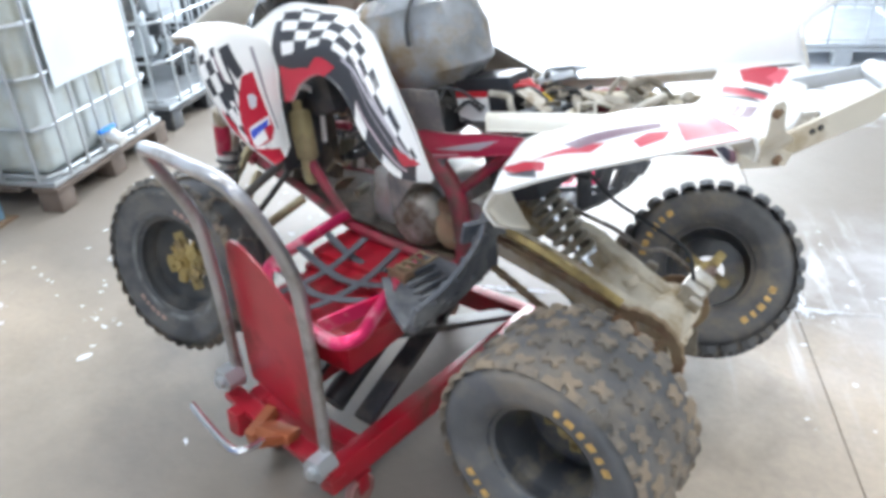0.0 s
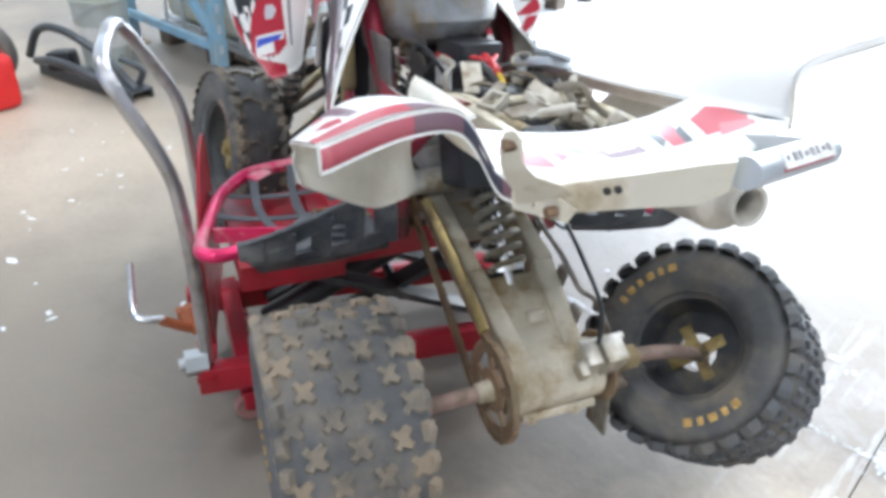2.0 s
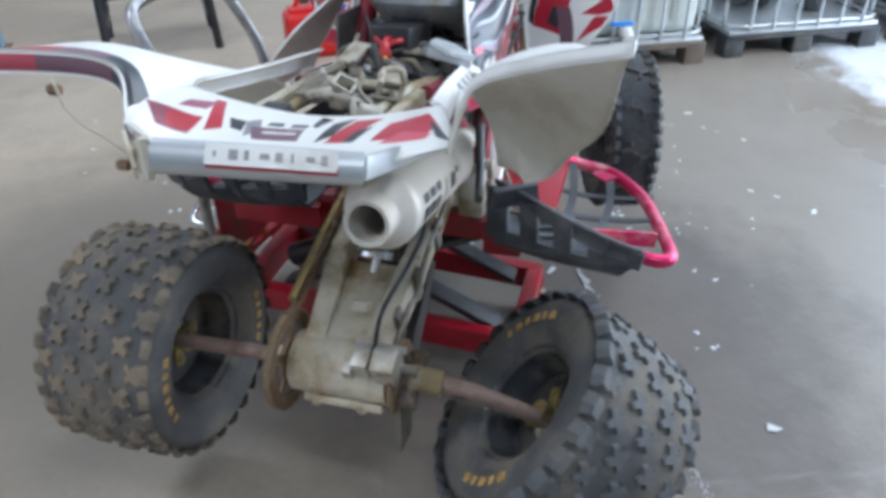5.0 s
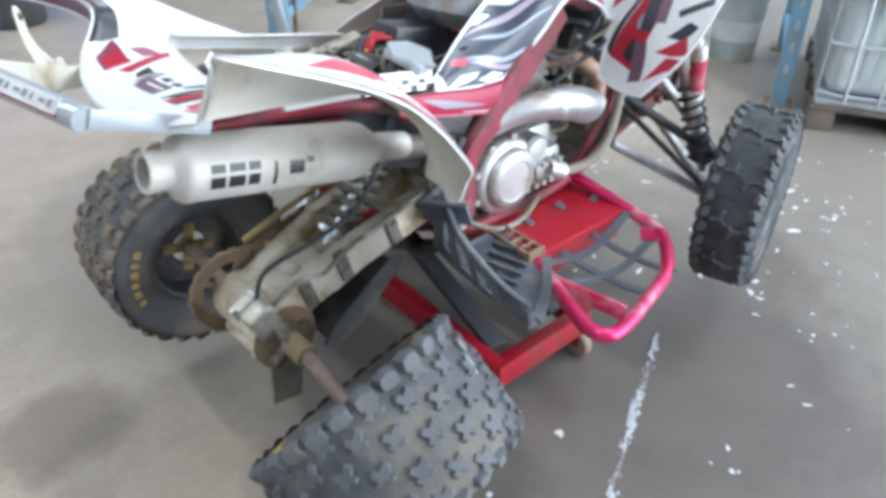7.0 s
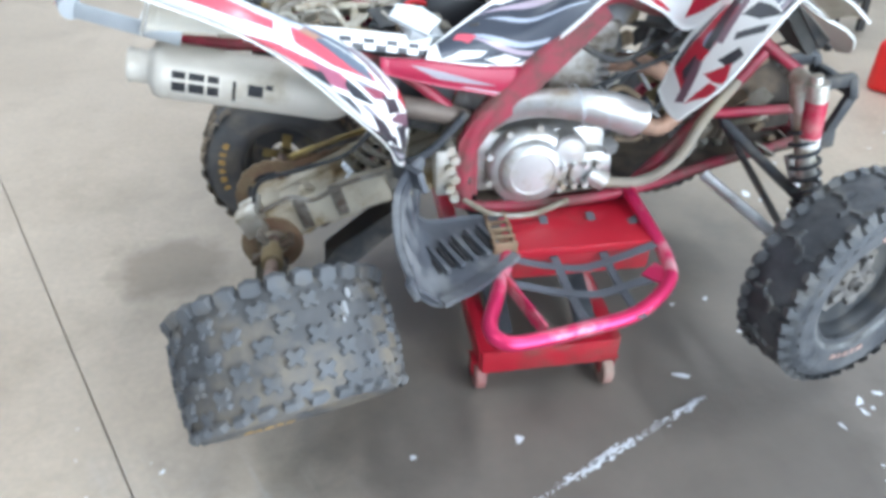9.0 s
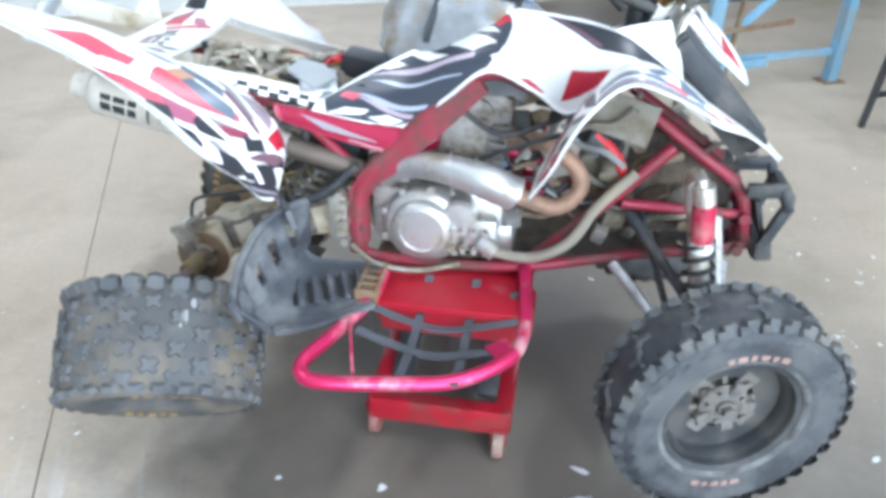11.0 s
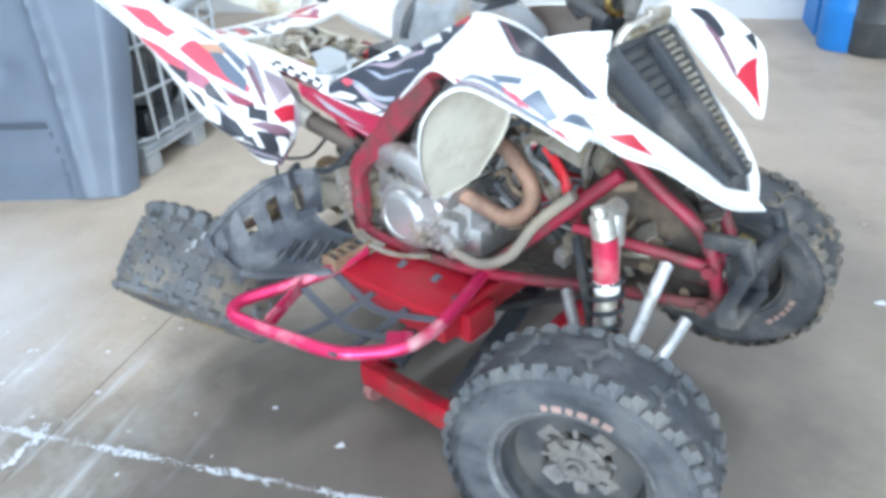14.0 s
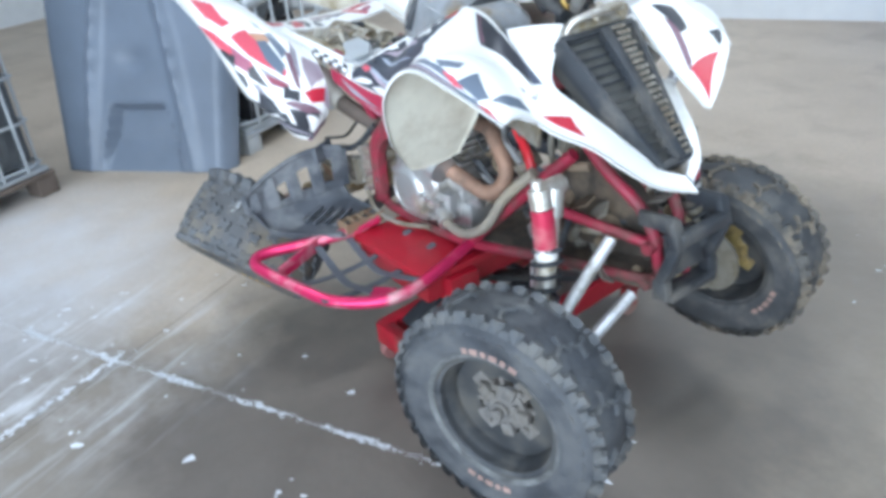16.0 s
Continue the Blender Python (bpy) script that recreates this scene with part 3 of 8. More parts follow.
# ---------------------------------------------------------------- totes
def tote(at, label, bottle=True, dark=False, wood=False, fill=0, big_label=False):
    """A caged tank on its pallet: 1.2 deep along x, 1.0 along y, its face towards -x."""
    t = thing("ibc_tote", at, label, "tote", "caged totes")
    # pallet
    pm = M_wood if wood else (M_plastic if dark else M_galv)
    for y in (-0.44, 0, 0.44):
        for x in (-0.54, 0, 0.54):
            bm = bmesh.new()
            box(bm, (0.12, 0.12, 0.10), (x, y, 0.05), 0.01)
            part("pallet_foot", bm, pm, t)
    for k in range(6):
        bm = bmesh.new()
        box(bm, (0.14, 1.0, 0.024), (-0.53 + k * 0.212, 0, 0.113), 0.004)
        part("pallet_board", bm, pm, t)
    bm = bmesh.new()
    box(bm, (1.17, 0.97, 0.03), (0, 0, 0.141), 0.01)
    part("tray", bm, M_galv, t)
    if bottle:
        bm = bmesh.new()
        box(bm, (1.10, 0.91, 0.94), (0.0, 0, 0.64), 0.07, 4)
        for k in range(4):
            box(bm, (1.118, 0.05, 0.78), (0, -0.30 + 0.2 * k, 0.64), 0.012)
        rod(bm, (0, 0, 1.1), (0, 0, 1.15), 0.11, seg=28)
        part("bottle", bm, M_darkbottle if dark else M_bottle, t, sub="rib")
        bm = bmesh.new()
        rod(bm, (-0.54, 0, 0.22), (-0.60, 0, 0.22), 0.04, seg=18)
        rod(bm, (-0.60, 0, 0.22), (-0.66, 0, 0.19), 0.034, seg=18)
        v = part("valve", bm, M_white, t)
        bm = bmesh.new()
        box(bm, (0.03, 0.13, 0.02), (-0.60, 0.03, 0.265), 0.006)
        part("valve_handle", bm, M_door_blue, v, "blue valve lever")
    if big_label:
        bm = bmesh.new()
        box(bm, (0.003, 0.62, 0.46), (-0.600, 0.0, 0.80))
        part("plate", bm, M_galvpale, t, "pale steel label plate")
    for k in range(5):
        z = 0.18 + 0.235 * k
        bm = bmesh.new()
        r = 0.009
        pts = [(-0.585, -0.40), (-0.585, 0.40), (-0.545, 0.475), (0.545, 0.475), (0.585, 0.40), (0.585, -0.40), (0.545, -0.475), (-0.545, -0.475), (-0.585, -0.40)]
        for (x0, y0), (x1, y1) in zip(pts, pts[1:]):
            rod(bm, (x0, y0, z), (x1, y1, z), r, seg=8)
        part("cage_hoop", bm, M_galv, t)
    me = None
    for x, y in [(-0.592, -0.36 + 0.144 * k) for k in range(6)] + [(0.592, -0.36 + 0.24 * k) for k in range(4)] + [(-0.5 + 0.2 * k, s * 0.482) for k in range(6) for s in (-1, 1)]:
        if me is None:
            bm = bmesh.new()
            rod(bm, (0, 0, 0.15), (0, 0, 1.13), 0.009, seg=8)
            me = mesh_of("cage_bar", bm, M_galv)
        o = new("cage_bar", me)
        o.parent, o.location = t, (x, y, 0)
    return t


M_darkbottle = material("dark_plastic_sheet", (0.07, 0.075, 0.08), 0.45, var=0.3, bump=0.1)
M_galvpale = material("pale_label_plate", (0.60, 0.65, 0.68), 0.5, var=0.08, scale=4, bump=0.03)
tote(H @ pose(2.78, -1.43, 0), "cloudy white caged tote with blue valve on a brown wooden pallet", True, False, True, big_label=True)
tote(H @ pose(2.82, -2.58, 0), "empty galvanised tote cage filled with grey rubbish on a black pallet", False, True)
tote(H @ pose(2.82, -3.72, 0), "dark filled caged tote on a brown wooden pallet", True, True, True)
tote(H @ pose(-2.55, 1.78, 0, 0, 0, 180), "galvanised tote cage full of dark scrap on a grey pallet", False)
tote(H @ pose(-3.3, 0.05, 0, 0, 0, 180), "galvanised tote cage with scrap standing on a pallet", True, True, True)
tote(H @ pose(-2.0, -4.3, 0, 0, 0, 90), "empty white caged tote near the doorway", False)

rnd = random.Random(21)


def scrap_pile(at, size, n, mats, label):
    g = thing("scrap_pile", at, label, "scrap", kind="stuff")
    for mi, mt in enumerate(mats):
        bm = bmesh.new()
        for k in range(n // len(mats)):
            p = V(rnd.uniform(-1, 1) * size[0], rnd.uniform(-1, 1) * size[1], rnd.random() ** 1.3 * size[2] + 0.2)
            m = Matrix.Translation(p) @ Euler([rnd.uniform(0, 6) for _ in range(3)]).to_matrix().to_4x4()
            box(bm, (rnd.uniform(0.08, 0.32), rnd.uniform(0.06, 0.22), rnd.uniform(0.03, 0.16)), m, 0.01, 1)
        part("scrap", bm, mt, g)


M_yellow = material("yellow_vest_cloth", (0.65, 0.75, 0.06), 0.8, var=0.15)
scrap_pile(H @ Matrix.Translation((2.82, -2.58, 0)), (0.36, 0.28, 0.55), 46, [M_galvpale, M_darkbottle, M_plastic], "grey plastic and dark rubbish heaped in a cage")
scrap_pile(H @ Matrix.Translation((-2.55, 1.78, 0)), (0.46, 0.38, 0.85), 120, [M_darkbottle, M_plastic, M_black], "dark scrap parts heaped in a cage")
bm = bmesh.new()
gv = []
for i in range(17):
    for j in range(13):
        u, v = i / 16 - 0.5, j / 12 - 0.5
        gv.append(bm.verts.new((u * 0.5, v * 0.42, 0.07 * math.sin(9 * u + 4 * v) * math.cos(7 * v - 3 * u) + 0.03 * math.sin(21 * u) * math.sin(17 * v) + 0.06 - 0.25 * (u * u + v * v))))
for i in range(16):
    for j in range(12):
        bm.faces.new([gv[a_ * 13 + b_] for a_, b_ in ((i, j), (i + 1, j), (i + 1, j + 1), (i, j + 1))])
bmesh.ops.solidify(bm, geom=bm.faces[:], thickness=0.006)
vest = tagged(part("safety_vest", bm, M_yellow), "crumpled fluorescent yellow vest on the scrap", "vest")
vest.matrix_world = H @ Matrix.Translation((-2.25, 1.55, 1.02))

# ---------------------------------------------------------------- dark moulded cover leaning by the cage
M_cover = material("charcoal_moulded_plastic", (0.150, 0.178, 0.225), 0.42, var=0.12, scale=3, bump=0.15, bump_scale=120)
cover = thing("moulded_cover", H @ Matrix.Translation((-2.42, 0.89, 0)) @ pose(0, 0, 0, -16, 0, 14.5), "large charcoal moulded plastic cover standing on its edge", "plastic cover")
bm = bmesh.new()
nx, nz = 56, 64
Wc, Hc = 1.06, 1.32
grid = []
for i in range(nx + 1):
    col = []
    for k in range(nz + 1):
        u, v = i / nx * 2 - 1, k / nz
        edge = max(0.0, abs(u) - 0.86) / 0.14
        y = 0.10 * edge ** 2 + 0.05 * max(0, v - 0.9) / 0.1
        ridge = math.exp(-((abs(u) - (0.62 - 0.40 * v)) / 0.06) ** 2)
        y -= 0.045 * ridge * (0.4 + 0.6 * min(1, v * 2)) * min(1, max(0, (0.92 - v) / 0.1))
        a = min(1, max(0, (0.50 - 0.70 * v - abs(u)) / 0.05)) * min(1, max(0, (0.30 - v) / 0.035))
        y += 0.085 * a * min(1, (v + 0.02) / 0.16)
        y -= 0.04 * math.exp(-((v - 0.83 - 0.10 * abs(u)) / 0.015) ** 2) * (abs(u) > 0.25)
        y += 0.03 * math.exp(-(u / 0.16) ** 2 - ((v - 0.48) / 0.05) ** 2)
        wid = Wc * (0.512 + 0.04 * min(1, v * 2) - 0.10 * max(0, v - 0.93) / 0.07)
        col.append(V(u * wid, y, v * Hc + 0.02 * (u * u) * 0.5))
    grid.append(col)
vf = [[bm.verts.new(p) for p in c] for c in grid]
vb = [[bm.verts.new(p + V(0, 0.02, 0)) for p in c] for c in grid]
for i in range(nx):
    for k in range(nz):
        bm.faces.new((vf[i][k], vf[i + 1][k], vf[i + 1][k + 1], vf[i][k + 1]))
        bm.faces.new((vb[i][k], vb[i][k + 1], vb[i + 1][k + 1], vb[i + 1][k]))
rim_ = [(i, 0) for i in range(nx)] + [(nx, k) for k in range(nz)] + [(i, nz) for i in range(nx, 0, -1)] + [(0, k) for k in range(nz, 0, -1)]
for (a, c), (d_, e) in zip(rim_, rim_[1:] + rim_[:1]):
    bm.faces.new((vf[a][c], vf[d_][e], vb[d_][e], vb[a][c]))
part("shell", bm, M_cover, cover)
for x in (-0.03, 0.06):
    bm = bmesh.new()
    rod(bm, (x, 0.0, 1.17), (x, -0.012, 1.17), 0.010, seg=10)
    part("fixing", bm, M_steel, cover)

# ---------------------------------------------------------------- racking and clutter along the tote side
rack = thing("pallet_rack", H @ Matrix.Translation((2.47, 0, 0)), "pale blue steel pallet rack with punched posts and braces", "pallet rack")
for n_ in (-0.80, 2.30):
    for a_ in (0.0, 1.0):
        bm = bmesh.new()
        box(bm, (0.065, 0.08, 3.2), (a_, n_, 1.6), 0.006)
        p_ = part("post", bm, M_bluepaint, rack)
        bm = bmesh.new()
        box(bm, (0.16, 0.14, 0.01), (a_, n_, 0.005))
        part("base_plate", bm, M_rust, p_)
        if a_ == 0.0:
            for k in range(18):
                bm = bmesh.new()
                box(bm, (0.004, 0.022, 0.045), (a_ - 0.033, n_, 0.2 + k * 0.11))
                part("slot", bm, M_galv, p_)
    for z0, z1 in ((0.20, 0.20), (0.26, 1.05), (1.05, 1.85)):
        bm = bmesh.new()
        beam(bm, (0.03, n_, z0), (0.97, n_ + 0.02, z1), 0.03, 0.045)
        part("brace", bm, M_bluepaint, rack)
for a_ in (0.0, 1.0):
    bm = bmesh.new()
    beam(bm, (a_, -0.76, 2.05), (a_, 2.26, 2.05), 0.05, 0.11, bevel=0.004)
    part("beam", bm, M_bluepaint, rack)

can = thing("fuel_can", pose(2.47, 1.53, 0, 0, 0, 35), "red plastic fuel can with carrying handle on the floor", "fuel can")
M_can = material("red_can_plastic", (0.66, 0.015, 0.015), 0.35, var=0.08, dirt=(0.40, 0.05, 0.04), dirt_amount=0.25)
bm = bmesh.new()
box(bm, (0.20, 0.32, 0.27), (0, 0, 0.135), 0.05, 5)
box(bm, (0.12, 0.26, 0.04), (0, 0, 0.275), 0.018, 3)
body = part("body", bm, M_can, can, sub="shoulder")
bm = bmesh.new()
tube(bm, [(0, -0.10, 0.28), (0, -0.09, 0.325), (0, -0.03, 0.345), (0, 0.05, 0.345), (0, 0.09, 0.29)], 0.014, 10, 5)
part("handle", bm, M_can, can)
bm = bmesh.new()
rod(bm, (0, -0.125, 0.28), (0, -0.125, 0.325), 0.026, seg=18)
part("cap", bm, M_plastic, can, "black screw cap")

spare = thing("cart_wheel", Matrix.Translation((2.78, 1.56, 0.20)) @ pose(0, 0, 0, 80, 0, 72), "cart wheel with white rim and black tyre leaning", "wheel")
bm = bmesh.new()
lathe(bm, [(0.115, -0.045), (0.150, -0.058), (0.190, -0.045), (0.198, 0), (0.190, 0.045), (0.150, 0.058), (0.115, 0.045)], None, 44, True)
part("tyre", bm, M_rubber, spare)
bm = bmesh.new()
lathe(bm, [(0.0, 0.015), (0.04, 0.03), (0.065, 0.01), (0.115, 0.042), (0.115, -0.042), (0.065, -0.01), (0.0, -0.015)], None, 36)
part("rim", bm, M_white, spare)
bm = bmesh.new()
rod(bm, (0, 0, -0.06), (0, 0, 0.06), 0.018, seg=14)
part("hub", bm, M_plastic, spare)

cart = thing("hand_cart_pole", (2.75, 1.75, 0), "yellow painted cart pole leaning on the floor", "cart pole")
bm = bmesh.new()
tube(bm, [(-0.02, -0.12, 0.02), (0.10, 0.05, 0.20), (0.28, 0.30, 0.48), (0.40, 0.46, 0.66)], 0.016, 10, 4)
part("pole", bm, material("yellow_enamel", (0.75, 0.48, 0.03), 0.4, var=0.1, dirt=(0.2, 0.15, 0.08), dirt_amount=0.3), cart)
bm = bmesh.new()
tube(bm, [(0.40, 0.46, 0.66), (0.44, 0.52, 0.72), (0.47, 0.56, 0.78)], 0.02, 10, 4)
part("grip", bm, M_plastic, cart)

bucket = thing("bucket", (3.10, 0.95, 0), "dirty white plastic pail with label by the rack", "bucket")
bm = bmesh.new()
lathe(bm, [(0.0, 0.004), (0.13, 0.0), (0.155, 0.36), (0.163, 0.365), (0.163, 0.385), (0.150, 0.385), (0.128, 0.01), (0.0, 0.012)], None, 36)
part("pail", bm, M_bottle, bucket)
bm = bmesh.new()
lathe(bm, [(0.1405, 0.12), (0.1475, 0.24)], None, 24)
part("label", bm, M_white, bucket)
bm = bmesh.new()
tube(bm, [(0.155 * math.cos(a), 0.155 * math.sin(a), 0.37 - 0.10 * math.sin(a)) for a in (math.pi * k / 8 for k in range(9))], 0.003, 6, 2)
part("bail", bm, M_galv, bucket)

M_darktube = material("dark_steel_tube", (0.10, 0.11, 0.12), 0.45, metal=0.5, var=0.2)
frame_ = thing("bike_frame", pose(2.72, 1.02, 0, 0, 0, 38), "dark dismantled steel frame with a long channel lying on the floor", "bike frame")
bm = bmesh.new()
tube(bm, [(-0.36, 0.02, 0.06), (-0.20, 0.05, 0.20), (0.05, 0.08, 0.30), (0.25, 0.10, 0.28), (0.36, 0.12, 0.12)], 0.022, 10, 6)
tube(bm, [(-0.34, 0.08, 0.05), (-0.10, 0.12, 0.12), (0.15, 0.12, 0.13), (0.40, 0.06, 0.07)], 0.024, 10, 6)
tube(bm, [(-0.30, -0.05, 0.06), (-0.38, -0.02, 0.16), (-0.30, 0.04, 0.22)], 0.018, 10, 5)
part("tube", bm, M_darktube, frame_, sub="tube")
bm = bmesh.new()
box(bm, (0.76, 0.14, 0.008), (0, 0, 0.050), 0.002)
for k in (-1, 1):
    box(bm, (0.76, 0.010, 0.05), (0, k * 0.066, 0.026), 0.002)
part("channel", bm, M_darktube, frame_, "long dark steel channel", sub="flange")
for k in range(3):
    bm = bmesh.new()
    box(bm, (0.06, 0.03, 0.003), (-0.28 + 0.09 * k, 0, 0.0555))
    part("slot", bm, M_black, frame_)
bm = bmesh.new()
box(bm, (0.14, 0.12, 0.11), pose(0.22, 0.02, 0.10, 4, 6, 30), 0.03)
part("block", bm, M_plastic, frame_)

stand = thing("work_stand", H @ pose(3.35, 1.25, 0, 0, 0, 10), "black steel work stand with boxes on it", "stand")
for x in (-0.22, 0.22):
    for y in (-0.30, 0.30):
        bm = bmesh.new()
        beam(bm, (x * 1.15, y * 1.1, 0), (x, y, 0.62), 0.035, 0.035)
        part("leg", bm, M_black, stand)
bm = bmesh.new()
box(bm, (0.5, 0.66, 0.03), (0, 0, 0.635), 0.004)
box(bm, (0.02, 0.62, 0.28), (-0.23, 0, 0.49), 0.004)
part("top", bm, M_black, stand, sub="panel")
for y in (-0.30, 0.30):
    bm = bmesh.new()
    beam(bm, (-0.24, y, 0.2), (0.24, y, 0.2), 0.02, 0.03)
    part("rail", bm, M_black, stand)
jug = thing("white_jug", H @ pose(3.3, 1.15, 0.652), "white plastic jug standing on the black stand", "jug")
bm = bmesh.new()
box(bm, (0.18, 0.26, 0.26), (0, 0, 0.13), 0.04, 4)
rod(bm, (0, 0.07, 0.25), (0, 0.07, 0.31), 0.035, seg=16)
part("body", bm, M_bottle, jug)

for at, mt, lb, rr_, hh in ((H @ pose(1.90, 4.33, 0), M_door_blue, "blue plastic barrel by the wall", 0.19, 0.85), (H @ pose(2.08, 4.2, 0), M_darkbottle, "black plastic bin by the blue door", 0.2, 0.7)):
    bn = thing("barrel", at, lb, "barrel", "bins by the door")
    bm = bmesh.new()
    lathe(bm, [(0, 0), (rr_ * 0.92, 0), (rr_, 0.03), (rr_, hh * 0.32), (rr_ * 1.03, hh * 0.34), (rr_, hh * 0.36), (rr_, hh * 0.65), (rr_ * 1.03, hh * 0.67), (rr_, hh * 0.69), (rr_, hh), (rr_ * 0.94, hh), (rr_ * 0.92, 0.03), (0, 0.03)], None, 36)
    part("shell", bm, mt, bn)
saw = thing("power_tool", pose(1.12, 5.0, 0, 0, 0, 50), "yellow and black power tool lying on the floor", "power tool")
bm = bmesh.new()
box(bm, (0.22, 0.12, 0.12), (0, 0, 0.06), 0.03, 3)
part("body", bm, material("yellow_tool", (0.8, 0.55, 0.02), 0.4), saw)
bm = bmesh.new()
box(bm, (0.16, 0.08, 0.07), (0.17, 0, 0.05), 0.02, 3)
part("grip", bm, M_black, saw)

# trestle with a rusty bar, by the rack
tr = thing("trestle", H @ pose(2.40, 2.18, 0), "pale blue steel trestle post with rusty cross bar", "trestle")
bm = bmesh.new()
beam(bm, (0.0, 0, 0), (0.05, 0.05, 1.3), 0.07, 0.07, bevel=0.004)
beam(bm, (0.0, 0, 0.18), (0.5, 0.1, 0.18), 0.05, 0.06, bevel=0.004)
part("post", bm, M_bluepaint, tr)
bm = bmesh.new()
beam(bm, (0.12, 0.0, 0.0), (0.22, 0.02, 1.1), 0.025, 0.025)
beam(bm, (-0.12, -0.05, 0.42), (0.6, 0.05, 0.44), 0.02, 0.03)
part("bar", bm, M_rust, tr)


# ---------------------------------------------------------------- printed panels
def livery(name, shapes, base=(0.80, 0.80, 0.78), rough=0.3):
    """White plastic with printed convex shapes in the panel's own (u, v), each of one colour, later ones on top.
    A shape is (corners, colour) or (corners, colour, second colour, squares along u, squares along v)."""
    m = material(name, base, rough, var=0.04, bump=0.02)
    nt = m.node_tree
    L = nt.links.new
    b = nt.nodes["Principled BSDF"]
    col = b.inputs["Base Color"].links[0].from_socket
    uv = nt.nodes.new("ShaderNodeUVMap")
    uv.uv_map = "panel"
    for corners, color, *check in shapes:
        area = sum(x0 * y1 - x1 * y0 for (x0, y0), (x1, y1) in zip(corners, corners[1:] + corners[:1]))
        pts = corners if area > 0 else corners[::-1]
        mask = None
        for (x0, y0), (x1, y1) in zip(pts, pts[1:] + pts[:1]):
            nx, ny = -(y1 - y0), x1 - x0
            dot = nt.nodes.new("ShaderNodeVectorMath")
            dot.operation = 'DOT_PRODUCT'
            dot.inputs[1].default_value = (nx, ny, 0)
            L(uv.outputs[0], dot.inputs[0])
            gt = nt.nodes.new("ShaderNodeMath")
            gt.operation = 'GREATER_THAN'
            gt.inputs[1].default_value = nx * x0 + ny * y0
            L(dot.outputs["Value"], gt.inputs[0])
            if mask is None:
                mask = gt.outputs[0]
            else:
                mul = nt.nodes.new("ShaderNodeMath")
                mul.operation = 'MULTIPLY'
                L(mask, mul.inputs[0])
                L(gt.outputs[0], mul.inputs[1])
                mask = mul.outputs[0]
        mx = nt.nodes.new("ShaderNodeMix")
        mx.data_type = 'RGBA'
        L(mask, mx.inputs["Factor"])
        L(col, mx.inputs["A"])
        mx.inputs["B"].default_value = (*color, 1)
        if check:
            second, nu, nv = check
            mp = nt.nodes.new("ShaderNodeMapping")
            mp.inputs["Scale"].default_value = (nu, nv, 0)
            mp.inputs["Rotation"].default_value = (0, 0, 0.0)
            mp.inputs["Location"].default_value = (0.013, 0.017, 0.5)
            L(uv.outputs[0], mp.inputs[0])
            ck = nt.nodes.new("ShaderNodeTexChecker")
            ck.inputs["Scale"].default_value = 1
            ck.inputs["Color1"].default_value, ck.inputs["Color2"].default_value = (*color, 1), (*second, 1)
            L(mp.outputs[0], ck.inputs["Vector"])
            L(ck.outputs["Color"], mx.inputs["B"])
        col = mx.outputs["Result"]
    L(col, b.inputs["Base Color"])
    return m


W_, K_, R_, G_, P_, B_ = (0.80, 0.80, 0.79), (0.03, 0.032, 0.04), (0.46, 0.016, 0.04), (0.26, 0.24, 0.27), (0.17, 0.09, 0.12), (0.05, 0.10, 0.55)


def sheet_grid(rows, nu, nv):
    """Smooth surface through rows of control points: nu + 1 by nv + 1 points."""
    def resample(pts, n):
        dense = smooth_path(pts, 8)
        out = []
        for i in range(n + 1):
            f = i * (len(dense) - 1) / n
            k = min(int(f), len(dense) - 2)
            out.append(dense[k].lerp(dense[k + 1], f - k))
        return out
    across = [resample(r, nv) for r in rows]
    cols = [resample([across[i][j] for i in range(len(rows))], nu) for j in range(nv + 1)]
    return [[cols[j][i] for j in range(nv + 1)] for i in range(nu + 1)]


